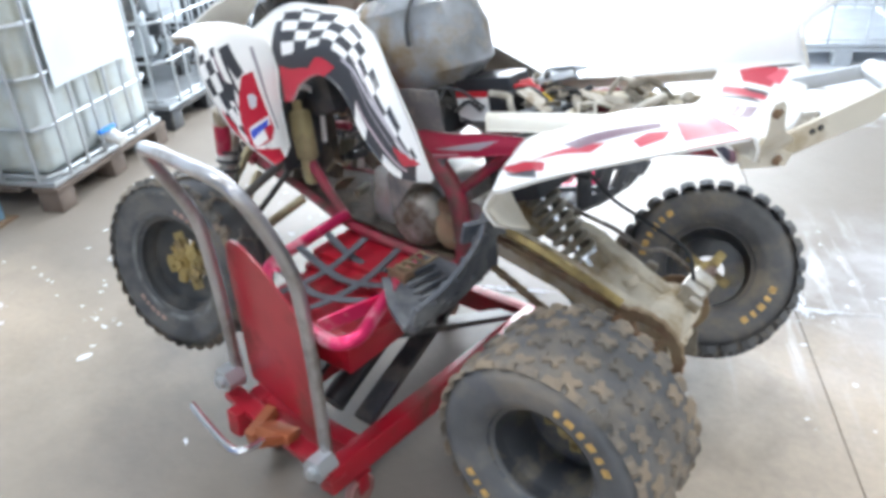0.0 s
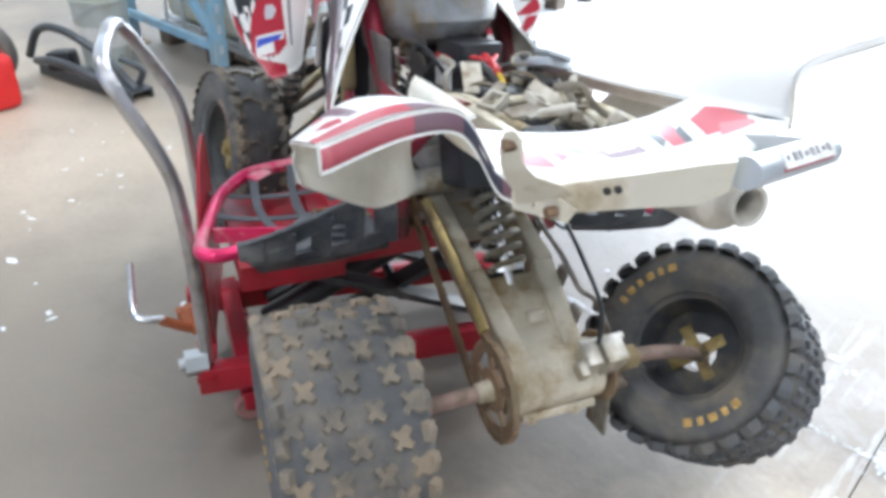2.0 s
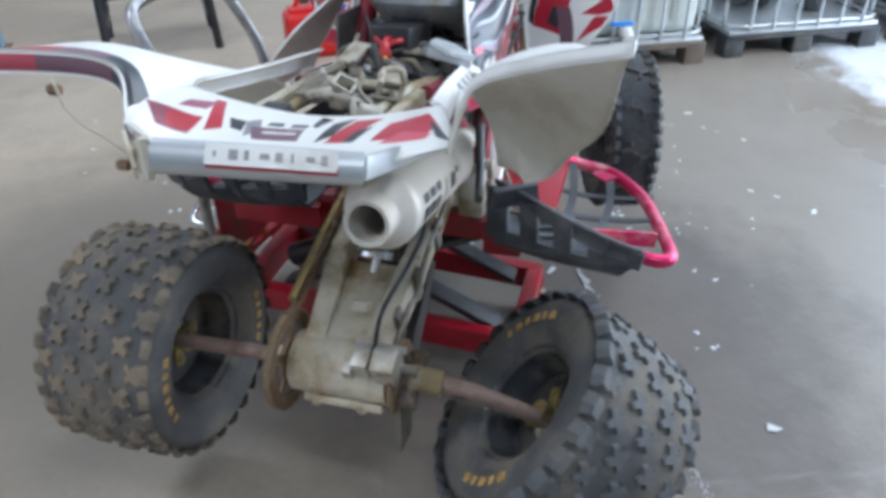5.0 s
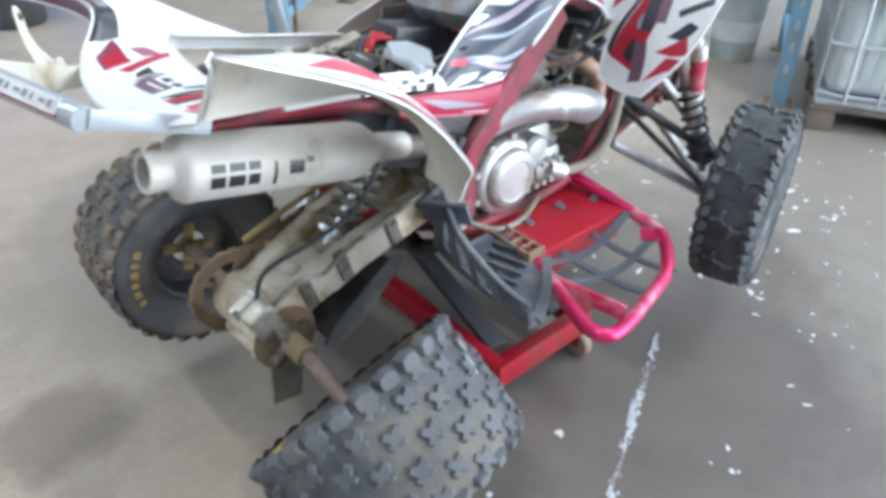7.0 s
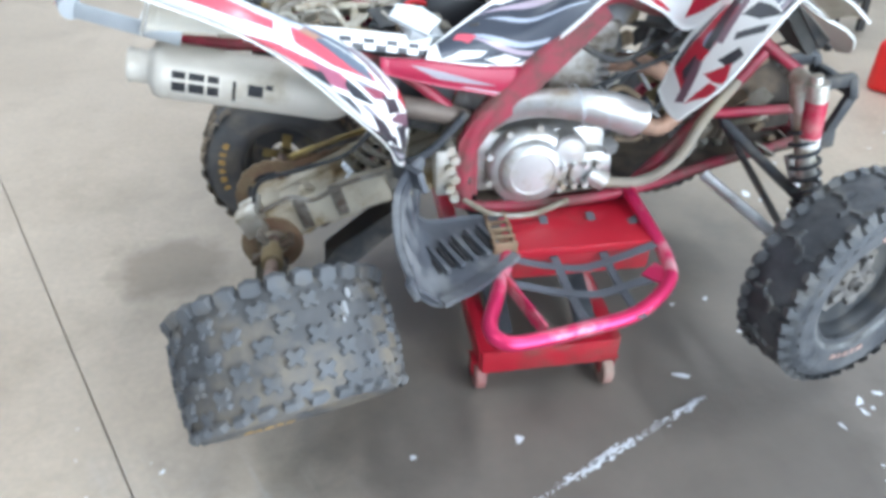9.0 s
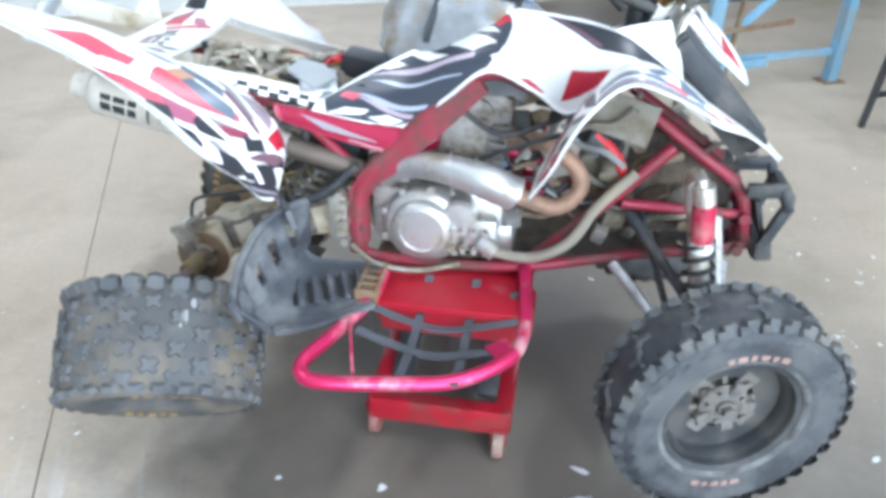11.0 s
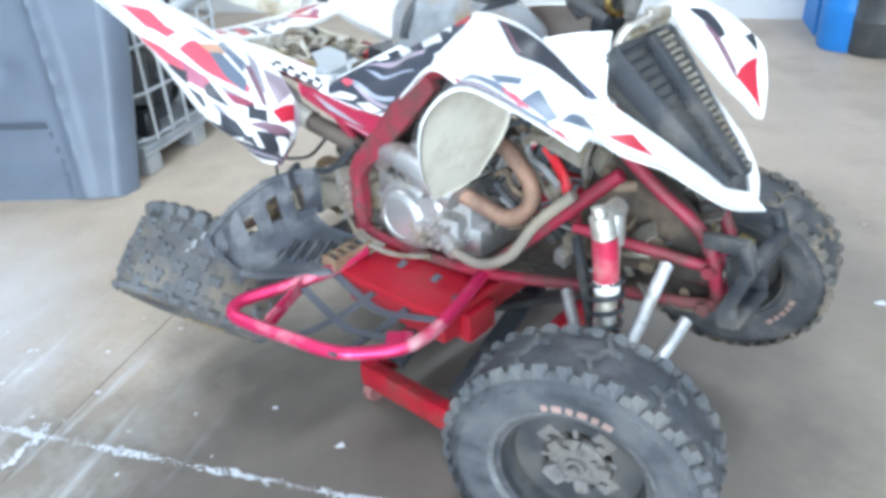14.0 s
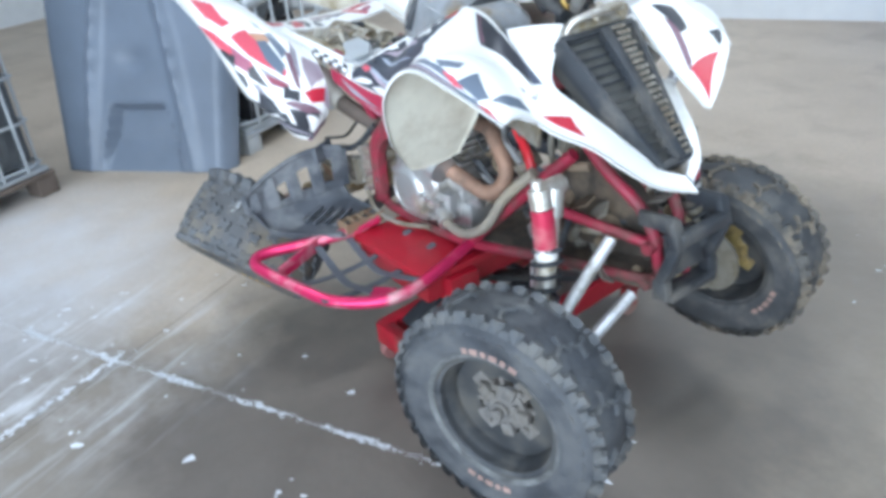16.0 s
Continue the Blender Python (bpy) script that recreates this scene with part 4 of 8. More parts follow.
def panel(name, rows, mat, under, parent, label="", nu=40, nv=16, thick=0.006, flip=False):
    """A curved sheet of plastic with its printed face, its plain underside and a rim."""
    g = sheet_grid(rows, nu, nv)
    bm = bmesh.new()
    uvl = bm.loops.layers.uv.new("panel")
    nrm = [[None] * (nv + 1) for _ in range(nu + 1)]
    for i in range(nu + 1):
        for j in range(nv + 1):
            a = g[min(i + 1, nu)][j] - g[max(i - 1, 0)][j]
            c = g[i][min(j + 1, nv)] - g[i][max(j - 1, 0)]
            n = a.cross(c)
            n = n.normalized() if n.length > 1e-9 else Vector((0, 0, 1))
            nrm[i][j] = n if flip else -n
    top = [[bm.verts.new(g[i][j]) for j in range(nv + 1)] for i in range(nu + 1)]
    low = [[bm.verts.new(g[i][j] - nrm[i][j] * thick) for j in range(nv + 1)] for i in range(nu + 1)]

    def face(vs, idx, uvs=None):
        try:
            f = bm.faces.new(vs)
        except ValueError:
            return
        f.material_index, f.smooth = idx, True
        for k, lp in enumerate(f.loops):
            lp[uvl].uv = uvs[k] if uvs else (-1, -1)
    for i in range(nu):
        for j in range(nv):
            q = [(i, j), (i + 1, j), (i + 1, j + 1), (i, j + 1)]
            face([top[a][c] for a, c in q], 0, [(a / nu, c / nv) for a, c in q])
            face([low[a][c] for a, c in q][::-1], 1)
    edge = [(i, 0) for i in range(nu)] + [(nu, j) for j in range(nv)] + [(i, nv) for i in range(nu, 0, -1)] + [(0, j) for j in range(nv, 0, -1)]
    for (a, c), (d, e) in zip(edge, edge[1:] + edge[:1]):
        face([top[a][c], top[d][e], low[d][e], low[a][c]], 2)
    me = bpy.data.meshes.new(name)
    bm.to_mesh(me)
    bm.free()
    for m in (mat, under, M_white):
        me.materials.append(m)
    ob = new(name, me)
    ob.parent = parent
    return tagged(ob, label)


MID = 0.045  # the quad's middle plane


def mir(p):
    return (p[0], 2 * MID - p[1], p[2])


def mirror(rows):
    return [[mir(p) for p in r] for r in rows]


# ---------------------------------------------------------------- the quad
quad = thing("quad_bike", (0, 0, 0), "white, red and black sport quad without seat, raised on a lift", "quad bike")

M_wheel = material("wheel_enamel", (0.07, 0.075, 0.085), 0.35, metal=0.4, var=0.2, bump=0.05, dirt=(0.22, 0.19, 0.14), dirt_amount=0.35, dirt_scale=9)
M_front_rim = material("dull_black_rim", (0.045, 0.048, 0.052), 0.5, metal=0.2, var=0.25, bump=0.1, dirt=(0.10, 0.095, 0.085), dirt_amount=0.4, dirt_scale=9)
M_muddy = material("mud_caked_hub", (0.165, 0.157, 0.148), 0.8, metal=0.0, var=0.3, scale=30, bump=0.4, dirt=(0.14, 0.128, 0.112), dirt_amount=0.45, dirt_scale=18)
M_bead = material("worn_bead_rubber", (0.15, 0.155, 0.155), 0.7, var=0.35, scale=25, bump=0.25, dirt=(0.07, 0.07, 0.07), dirt_amount=0.4, dirt_scale=14)
M_hub = material("grimy_hub_alloy", (0.25, 0.235, 0.20), 0.55, metal=0.4, var=0.2, bump=0.1, dirt=(0.2, 0.17, 0.12), dirt_amount=0.4, dirt_scale=12)
M_knob = material("worn_tread_rubber", (0.112, 0.118, 0.126), 0.75, var=0.25, bump=0.25, dirt=(0.14, 0.13, 0.115), dirt_amount=0.34, dirt_scale=9)
M_rubber_front = material("dark_tyre_rubber", (0.044, 0.048, 0.056), 0.6, var=0.4, bump=0.4, dirt=(0.10, 0.102, 0.105), dirt_amount=0.42, dirt_scale=9)
M_knob_front = material("dark_tread_rubber", (0.076, 0.081, 0.088), 0.7, var=0.35, bump=0.3, dirt=(0.14, 0.135, 0.125), dirt_amount=0.38, dirt_scale=9)
M_rubber_dusty = material("dusty_tyre_rubber", (0.098, 0.100, 0.104), 0.7, var=0.22, bump=0.25, dirt=(0.20, 0.178, 0.15), dirt_amount=0.4, dirt_scale=6)
M_knob_dusty = material("dusty_tread_rubber", (0.165, 0.148, 0.126), 0.8, var=0.3, bump=0.2, dirt=(0.27, 0.215, 0.155), dirt_amount=0.5, dirt_scale=8)
M_letter = material("faded_yellow_lettering", (0.50, 0.31, 0.10), 0.6, var=0.4, scale=60)
M_letter_pale = material("faded_pink_lettering", (0.30, 0.20, 0.17), 0.7, var=0.3)


def tyre_mesh(R, W, rim, mat):
    bm = bmesh.new()
    r = R - 0.014
    prof = [(rim, -W * 0.72), (rim + 0.012, -W * 0.80), (rim + 0.35 * (r - rim), -W * 0.95), (rim + 0.62 * (r - rim), -W), (r - 0.022, -W * 0.97), (r - 0.006, -W * 0.84), (r, -W * 0.5), (r + 0.003, 0)]
    for f, d in ((0.30, 0.003), (0.34, 0.0), (0.74, 0.0025), (0.78, 0.0)):
        at_r = rim + f * (r - rim)
        k = next(i for i in range(len(prof)) if prof[i][0] > at_r)
        (ra, za), (rb, zb) = prof[k - 1], prof[k]
        prof.insert(k, (at_r, za + (zb - za) * (at_r - ra) / (rb - ra) - d))
    prof = prof + [(a, -b) for a, b in prof[-2::-1]] + [(rim + 0.02, W * 0.5), (rim + 0.03, 0), (rim + 0.02, -W * 0.5)]
    lathe(bm, prof, None, 64, True)
    return mesh_of("tyre", bm, mat)


def tread_mesh(R, W, rear, mat, tall=0.0):
    """Low worn knobs: crosses in staggered rows on the rear tyres, blocks on the front ones, lugs round the shoulders."""
    bm = bmesh.new()
    rnd = random.Random(5)
    cross = [(0.020, 0.011), (0.012, 0.0045), (0.021, -0.010), (0.012, -0.019), (0.0, -0.010), (-0.013, -0.019), (-0.021, -0.010), (-0.012, 0.0045), (-0.020, 0.011), (-0.012, 0.019), (0.0, 0.010), (0.012, 0.019)]
    block = [(0.018, 0.012), (0.018, -0.010), (0.004, -0.016), (-0.016, -0.013), (-0.019, 0.009), (-0.004, 0.016)]

    wye = [(0.004, 0.003), (0.020, 0.012), (0.016, 0.019), (0.0, 0.009), (-0.016, 0.019), (-0.020, 0.012), (-0.004, 0.003), (-0.004, -0.018), (0.004, -0.018)]

    def put(a, z, shape, size, turn, low, high, lean=0.0):
        """One knob: its outline lies on the tyre at angle a and offset z, from radius low to high, the top a little smaller."""
        m = Matrix.Rotation(a, 4, 'Z') @ Matrix.Translation((low, 0, z)) @ Matrix.Rotation(lean, 4, 'Y') @ Matrix.Rotation(turn, 4, 'X')
        rings = []
        for h, f in ((0, 1.08), (0.7 * (high - low), 0.98), (high - low, 0.86)):
            rings.append([bm.verts.new(m @ Vector((h, p * size * f, q_ * size * f))) for p, q_ in shape])
        n_ = len(shape)
        for lo_, hi_ in zip(rings, rings[1:]):
            for k in range(n_):
                bm.faces.new((lo_[k], lo_[(k + 1) % n_], hi_[(k + 1) % n_], hi_[k]))
        bm.faces.new(rings[-1])
    n = 28 if rear else 36
    for i in range(n):
        a = 2 * math.pi * i / n
        if rear:
            for z in ((-0.100, -0.0355, 0.0355, 0.100) if i % 2 else (-0.071, 0.0, 0.071)):
                put(a + rnd.uniform(-0.008, 0.008), z, cross, rnd.uniform(0.96, 1.06), rnd.uniform(-0.1, 0.1), R - 0.016, R - 0.0035 - 9 * abs(z) ** 3 + rnd.uniform(-0.0015, 0.0005))
        else:
            if i % 3 == 0:
                for z, t_ in ((-0.022, 0.3), (0.026, 3.4)):
                    put(a + (0.09 if z > 0 else 0.0), z, wye, rnd.uniform(1.1, 1.2), t_, R - 0.020, R - 0.0035)
            for sd_ in (-1, 1):
                put(a + 0.05 * sd_, sd_ * 0.066, block, 0.80, 0.2 * sd_, R - 0.030, R - 0.0035, sd_ * 0.38)
                put(a + 0.05 * sd_ + 0.085, sd_ * 0.0815, block, 0.66, -0.2 * sd_, R - 0.052, R - 0.030, sd_ * 1.15)
        for s in (-1, 1):
            if s < 0 and tall:
                put(a, -W * 0.93, block, 1.15, -0.1, R - 0.030, R - 0.010 + tall, -0.45)
            else:
                put(a + (0.11 if s > 0 else 0.0), s * W * 0.90, block, 1.02 if rear else 0.86, 0.2 * s, R - 0.030, R - 0.0135, s * 0.75)
    return mesh_of("tread", bm, mat, False)


def wheel(at, axis, R, W, rim, rear, tyre, tread, spin=0.0, letters=1):
    axis = Vector(axis).normalized()
    m = Matrix.Translation(at) @ axis.to_track_quat('Z', 'Y').to_matrix().to_4x4() @ Matrix.Rotation(spin, 4, 'Z')
    bm = bmesh.new()
    # hub: flange cross with real gaps and a nut
    zc = -0.030 if rear else 0.005
    if not rear:
        lathe(bm, [(0.020, zc - 0.006), (0.052, zc - 0.006), (0.056, zc + 0.012), (0.030, zc + 0.024), (0.020, zc + 0.02)], None, 24, True)
    for k in range(4):
        a = k * math.pi / 2
        box(bm, (0.066 if rear else 0.088, 0.028 if rear else 0.044, 0.014), Matrix.Rotation(a, 4, 'Z') @ Matrix.Translation((0.036 if rear else 0.048, 0, zc)), 0.004)
        rod(bm, Matrix.Rotation(a, 4, 'Z') @ V(0.054 if rear else 0.068, 0, zc - 0.012), Matrix.Rotation(a, 4, 'Z') @ V(0.054 if rear else 0.068, 0, zc + 0.016), 0.008, seg=6)
    rod(bm, (0, 0, zc - 0.035), (0, 0, zc + 0.03), 0.024, 0.02, 16)
    if not rear:
        for k in range(8):
            a = k * math.pi / 4 + 0.39
            rod(bm, Matrix.Rotation(a, 4, 'Z') @ V(0.040, 0, zc + 0.004), Matrix.Rotation(a, 4, 'Z') @ V(0.040, 0, zc + 0.026), 0.007, seg=8)
        for k in range(4):
            a = k * math.pi / 2 + 0.785
            box(bm, (0.030, 0.012, 0.012), Matrix.Rotation(a, 4, 'Z') @ Matrix.Translation((0.060, 0, zc)), 0.003)
        rod(bm, (0, 0, zc + 0.02), (0, 0, zc + 0.045), 0.014, seg=6)
    w = part("wheel", bm, M_gold if rear or at[1] > 0 else M_muddy, quad)
    w.matrix_basis = m
    bm = bmesh.new()
    lathe(bm, [(rim + 0.010, -W * 0.80), (rim + 0.014, -W * 0.74), (rim - 0.002, -W * 0.70), (rim - 0.008, -W * 0.35), (rim - 0.012, zc - 0.004), (0.045 if rear else 0.070, zc - 0.004), (0.045 if rear else 0.070, zc + 0.004), (rim - 0.012, zc + 0.006), (rim - 0.008, W * 0.35), (rim - 0.002, W * 0.70), (rim + 0.014, W * 0.74), (rim + 0.010, W * 0.80),
               (rim + 0.004, W * 0.74), (rim - 0.014, W * 0.3), (rim - 0.016, -W * 0.3), (rim + 0.004, -W * 0.74)], None, 48, True)
    part("rim", bm, M_wheel if rear else M_front_rim, w, "dark enamelled steel rim" if rear else "dull black steel rim, mud inside")
    for nm, me in (("tyre", tyre), ("tread", tread)):
        o = new(nm, me)
        o.parent = w
        if nm == "tread":
            tagged(o, kind="stuff")
    if not rear:
        bm = bmesh.new()
        lathe(bm, [(rim + 0.010, W * 0.79), (rim + 0.013, W * 0.835), (rim + 0.022, W * 0.875), (rim + 0.025, W * 0.86)], None, 48, True)
        part("bead", bm, M_bead, w, "pale worn tyre bead")
        for k in range(5):
            bm = bmesh.new()
            a = k * 1.257 + 0.3
            box(bm, (0.036, 0.030, 0.020), Matrix.Rotation(a, 4, 'Z') @ Matrix.Translation((0.050, 0, zc + 0.016)), 0.007, 2)
            part("hub_lug", bm, M_gold if at[1] > 0 else M_muddy, w)
    # maker's lettering on the walls, as plain bars
    for side in (1, -1):
        for base in (0.3, 3.5):
            for k in range(6 if base < 1 else 5):
                bm = bmesh.new()
                a = base + side * k * (0.155 if rear else 0.13)
                rr = rim + (0.56 if rear else 0.33) * (R - 0.014 - rim)
                box(bm, (0.027 if rear else 0.014, 0.013 if k % 2 else 0.019, 0.003), Matrix.Rotation(a, 4, 'Z') @ Matrix.Translation((rr, 0, side * W * (0.985 if rear else 0.955))), 0.001, 1)
                part("lettering", bm, M_letter if rear else M_letter_pale, w)
    return w


t_rear, k_rear = tyre_mesh(0.250, 0.133, 0.116, M_rubber), tread_mesh(0.250, 0.133, True, M_knob, 0.004)
t_front, k_front = tyre_mesh(0.267, 0.082, 0.143, M_rubber_front), tread_mesh(0.267, 0.082, False, M_knob_front)
# left front tyre: tan dust, and rubber lightened for the stronger light there
M_knob_left = material("tan_dusted_lit_rubber", (0.095, 0.090, 0.082), 0.75, var=0.35, bump=0.3, dirt=(0.22, 0.18, 0.13), dirt_amount=0.42, dirt_scale=9)
M_rubber_left = material("grey_dusted_lit_rubber", (0.060, 0.063, 0.068), 0.65, var=0.35, bump=0.35, dirt=(0.13, 0.125, 0.115), dirt_amount=0.4, dirt_scale=8)
t_left, k_left = tyre_mesh(0.267, 0.082, 0.143, M_rubber_left), tread_mesh(0.267, 0.082, False, M_knob_left)
t_dusty, k_dusty = tyre_mesh(0.250, 0.133, 0.116, M_rubber_dusty), tread_mesh(0.250, 0.133, True, M_knob_dusty)
wheel((-0.578, -0.397, 0.367), (0.18, -0.738, -0.65), 0.250, 0.133, 0.116, True, t_rear, k_rear, 0.5)
wheel((-0.593, 0.483, 0.430), (0.02, 1, 0), 0.250, 0.133, 0.116, True, t_dusty, k_dusty, 0.2)
wheel((0.741, -0.397, 0.443), (0.279, -0.96, -0.01), 0.267, 0.082, 0.143, False, t_front, k_front, 0.9)
wheel((0.671, 0.492, 0.452), (-0.166, 0.971, 0.17), 0.267, 0.082, 0.143, False, t_left, k_left, 0.4)

# rear axle: straight to the chain side, bent down beyond the brake
bm = bmesh.new()
tube(bm, [(-0.60, 0.47, 0.432), (-0.605, 0.25, 0.445), (-0.61, 0.05, 0.455), (-0.612, -0.18, 0.455), (-0.618, -0.262, 0.446), (-0.608, -0.325, 0.418), (-0.589, -0.380, 0.378)], 0.016, 12, 6)
part("rear_axle", bm, material("worn_axle_steel", (0.34, 0.235, 0.20), 0.55, metal=0.3, var=0.35, bump=0.2, dirt=(0.24, 0.19, 0.15), dirt_amount=0.45, dirt_scale=14), quad, "rusty rear axle bent down at one end")
bm = bmesh.new()
rod(bm, (-0.612, -0.10, 0.457), (-0.612, -0.165, 0.456), 0.026, seg=18)
rod(bm, (-0.607, 0.14, 0.450), (-0.606, 0.20, 0.447), 0.028, 0.02, 18)
part("axle_nut", bm, M_swing, quad, sub="nut")

M_arm = material("dusty_beige_casting", (0.62, 0.57, 0.46), 0.55, metal=0.15, var=0.2, bump=0.2, dirt=(0.34, 0.24, 0.11), dirt_amount=0.40, dirt_scale=7)
# swingarm: two box spars, bridge, axle carrier
bm = bmesh.new()
for s in (-1, 1):
    y = MID + s * 0.085
    y2 = MID + s * 0.062
    beam(bm, (-0.13, y, 0.630), (-0.40, y, 0.565), 0.042, 0.085, bevel=0.012)
    beam(bm, (-0.38, y, 0.570), (-0.60, y2, 0.475), 0.048, 0.080, bevel=0.014)
box(bm, (0.10, 0.19, 0.06), pose(-0.43, MID, 0.525, 0, -22, 0), 0.015)
box(bm, (0.10, 0.20, 0.05), pose(-0.20, MID, 0.60, 0, -14, 0), 0.015)
rod(bm, (-0.61, MID - 0.105, 0.456), (-0.61, MID + 0.10, 0.452), 0.062, seg=28)
box(bm, (0.10, 0.15, 0.09), pose(-0.565, MID, 0.475, 0, -20, 0), 0.02)
box(bm, (0.15, 0.17, 0.062), pose(-0.505, MID, 0.505, 0, -24, 0), 0.012)
rod(bm, (-0.515, MID - 0.01, 0.552), (-0.525, MID - 0.01, 0.535), 0.020, seg=16)
box(bm, (0.05, 0.17, 0.02), pose(-0.64, MID - 0.01, 0.395, 0, 20, 0), 0.006)
for s in (-1, 1):
    rod(bm, (-0.655, MID + s * 0.05, 0.41), (-0.655, MID + s * 0.05, 0.385), 0.012, seg=8)
part("swingarm", bm, M_arm, quad, "dusty cast aluminium swingarm", sub="casting")

bm = bmesh.new()
prism(bm, [(-0.500, 0.352), (-0.455, 0.405), (-0.300, 0.510), (-0.262, 0.500), (-0.285, 0.462), (-0.395, 0.368), (-0.455, 0.338)], 0.006, Matrix.Translation((0, -0.045, 0)) @ pose(0, 0, 0, 90, 0, 0))
prism(bm, [(-0.490, 0.360), (-0.300, 0.508), (-0.290, 0.500), (-0.478, 0.350)], 0.10, Matrix.Translation((0, 0.006, 0)) @ pose(0, 0, 0, 90, 0, 0))
part("skid_plate", bm, M_plastic, quad, "dark grey plastic skid plate under the swingarm", sub="flange")

# rear shock with its coil spring
bm = bmesh.new()
a, b = V(-0.16, MID, 0.84), V(-0.43, MID, 0.535)
rod(bm, a, a.lerp(b, 0.35), 0.028, seg=16)
rod(bm, a.lerp(b, 0.3), b, 0.012, seg=12)
rod(bm, a.lerp(b, 0.33), a.lerp(b, 0.37), 0.046, seg=20)
rod(bm, a.lerp(b, 0.83), a.lerp(b, 0.87), 0.044, seg=20)
rod(bm, b + V(0, 0.03, 0), b - V(0, 0.03, 0), 0.02, seg=14)
shock = part("rear_shock", bm, M_steel, quad, "rear shock absorber", sub="collar")
bm = bmesh.new()
ax = (b - a).normalized()
sx = ax.orthogonal().normalized()
sy = ax.cross(sx)
tube(bm, [a.lerp(b, 0.36 + 0.48 * i / 72) + (sx * math.cos(i * 0.55) + sy * math.sin(i * 0.55)) * 0.040 for i in range(73)], 0.0085, 8, 1)
part("spring", bm, M_hub, shock, "grey coil spring")

# chain drive
bm = bmesh.new()
sm_ = pose(-0.61, 0.165, 0.452, 90, 0, 0)
lathe(bm, [(0.078, -0.004), (0.097, -0.004), (0.097, 0.004), (0.078, 0.004)], sm_, 48, True)
lathe(bm, [(0.016, -0.005), (0.046, -0.005), (0.046, 0.005), (0.016, 0.005)], sm_, 32, True)
for k in range(5):
    box(bm, (0.044, 0.016, 0.008), sm_ @ Matrix.Rotation(k * 1.2566, 4, 'Z') @ Matrix.Translation((0.062, 0, 0)), 0.002)
for k in range(36):
    box(bm, (0.010, 0.007, 0.006), sm_ @ Matrix.Rotation(k * math.pi / 18, 4, 'Z') @ Matrix.Translation((0.100, 0, 0)))
part("sprocket", bm, M_rust, quad, "rusty rear sprocket")
ch = [(-0.09, 0.665)] + [(-0.61 + 0.1 * math.cos(1.15 + 3.75 * k / 23), 0.452 + 0.1 * math.sin(1.15 + 3.75 * k / 23)) for k in range(24)] + [(-0.09, 0.60)]
pts = []
for (x0, z0), (x1, z1) in zip(ch, ch[1:]):
    n = max(1, int(math.hypot(x1 - x0, z1 - z0) / 0.016))
    pts += [(x0 + (x1 - x0) * i / n, z0 + (z1 - z0) * i / n) for i in range(n)]
bm = bmesh.new()
for i, ((x0, z0), (x1, z1)) in enumerate(zip(pts, pts[1:])):
    beam(bm, (x0, 0.165, z0), (x0 + (x1 - x0) * 1.15, 0.165, z0 + (z1 - z0) * 1.15), 0.020 if i % 2 else 0.014, 0.013, up=(0, 1, 0))
tagged(part("chain", bm, M_rust, quad, "rusty drive chain"), kind="stuff")
bm = bmesh.new()
tube(bm, [(-0.20, 0.168, 0.672), (-0.35, 0.168, 0.635), (-0.48, 0.17, 0.595), (-0.56, 0.172, 0.565)], 0.012, 8, 5, flat=0.6)
part("chain_guard", bm, M_gold, quad, "dirty yellow chain guide")

# rear brake
bm = bmesh.new()
lathe(bm, [(0.040, -0.002), (0.076, -0.002), (0.076, 0.002), (0.040, 0.002)], pose(-0.612, -0.075, 0.456, 90, 0, 0), 36, True)
part("brake_disc", bm, M_rust, quad, "rusty brake disc")
bm = bmesh.new()
box(bm, (0.06, 0.05, 0.07), pose(-0.655, -0.065, 0.520, 0, -25, 0), 0.01)
box(bm, (0.05, 0.035, 0.06), pose(-0.655, -0.018, 0.520, 0, -25, 0), 0.008)
box(bm, (0.035, 0.02, 0.03), pose(-0.672, 0.006, 0.512, 0, -25, 0), 0.005)
rod(bm, (-0.64, -0.10, 0.55), (-0.64, 0.0, 0.55), 0.008, seg=8)
part("brake_caliper", bm, M_alu, quad, "worn aluminium brake caliper", sub="block")
bm = bmesh.new()
prism(bm, [(-0.04, -0.07), (0.03, -0.08), (0.045, 0.0), (0.02, 0.06), (-0.03, 0.05)], 0.006, pose(-0.63, -0.085, 0.37, 90, 0, 0))
part("disc_guard", bm, M_hub, quad, "grimy bent guard plate")
bm = bmesh.new()
tube(bm, [(-0.65, -0.04, 0.55), (-0.62, -0.05, 0.62), (-0.50, -0.07, 0.66), (-0.40, -0.075, 0.70), (-0.30, -0.06, 0.80)], 0.005, 8, 6)
part("brake_hose", bm, M_plastic, quad)

bm = bmesh.new()
for k in range(4):
    a = k * math.pi / 2 + 0.5
    beam(bm, (-0.612, -0.105, 0.456), (-0.612 + 0.058 * math.cos(a), -0.105, 0.456 + 0.058 * math.sin(a)), 0.016, 0.026, up=(0, 1, 0), bevel=0.004)
    rod(bm, (-0.612 + 0.052 * math.cos(a), -0.120, 0.456 + 0.052 * math.sin(a)), (-0.612 + 0.052 * math.cos(a), -0.085, 0.456 + 0.052 * math.sin(a)), 0.009, seg=8)
part("disc_carrier", bm, M_grimy, quad, "grimy four-armed disc carrier", sub="bolt")
bm = bmesh.new()
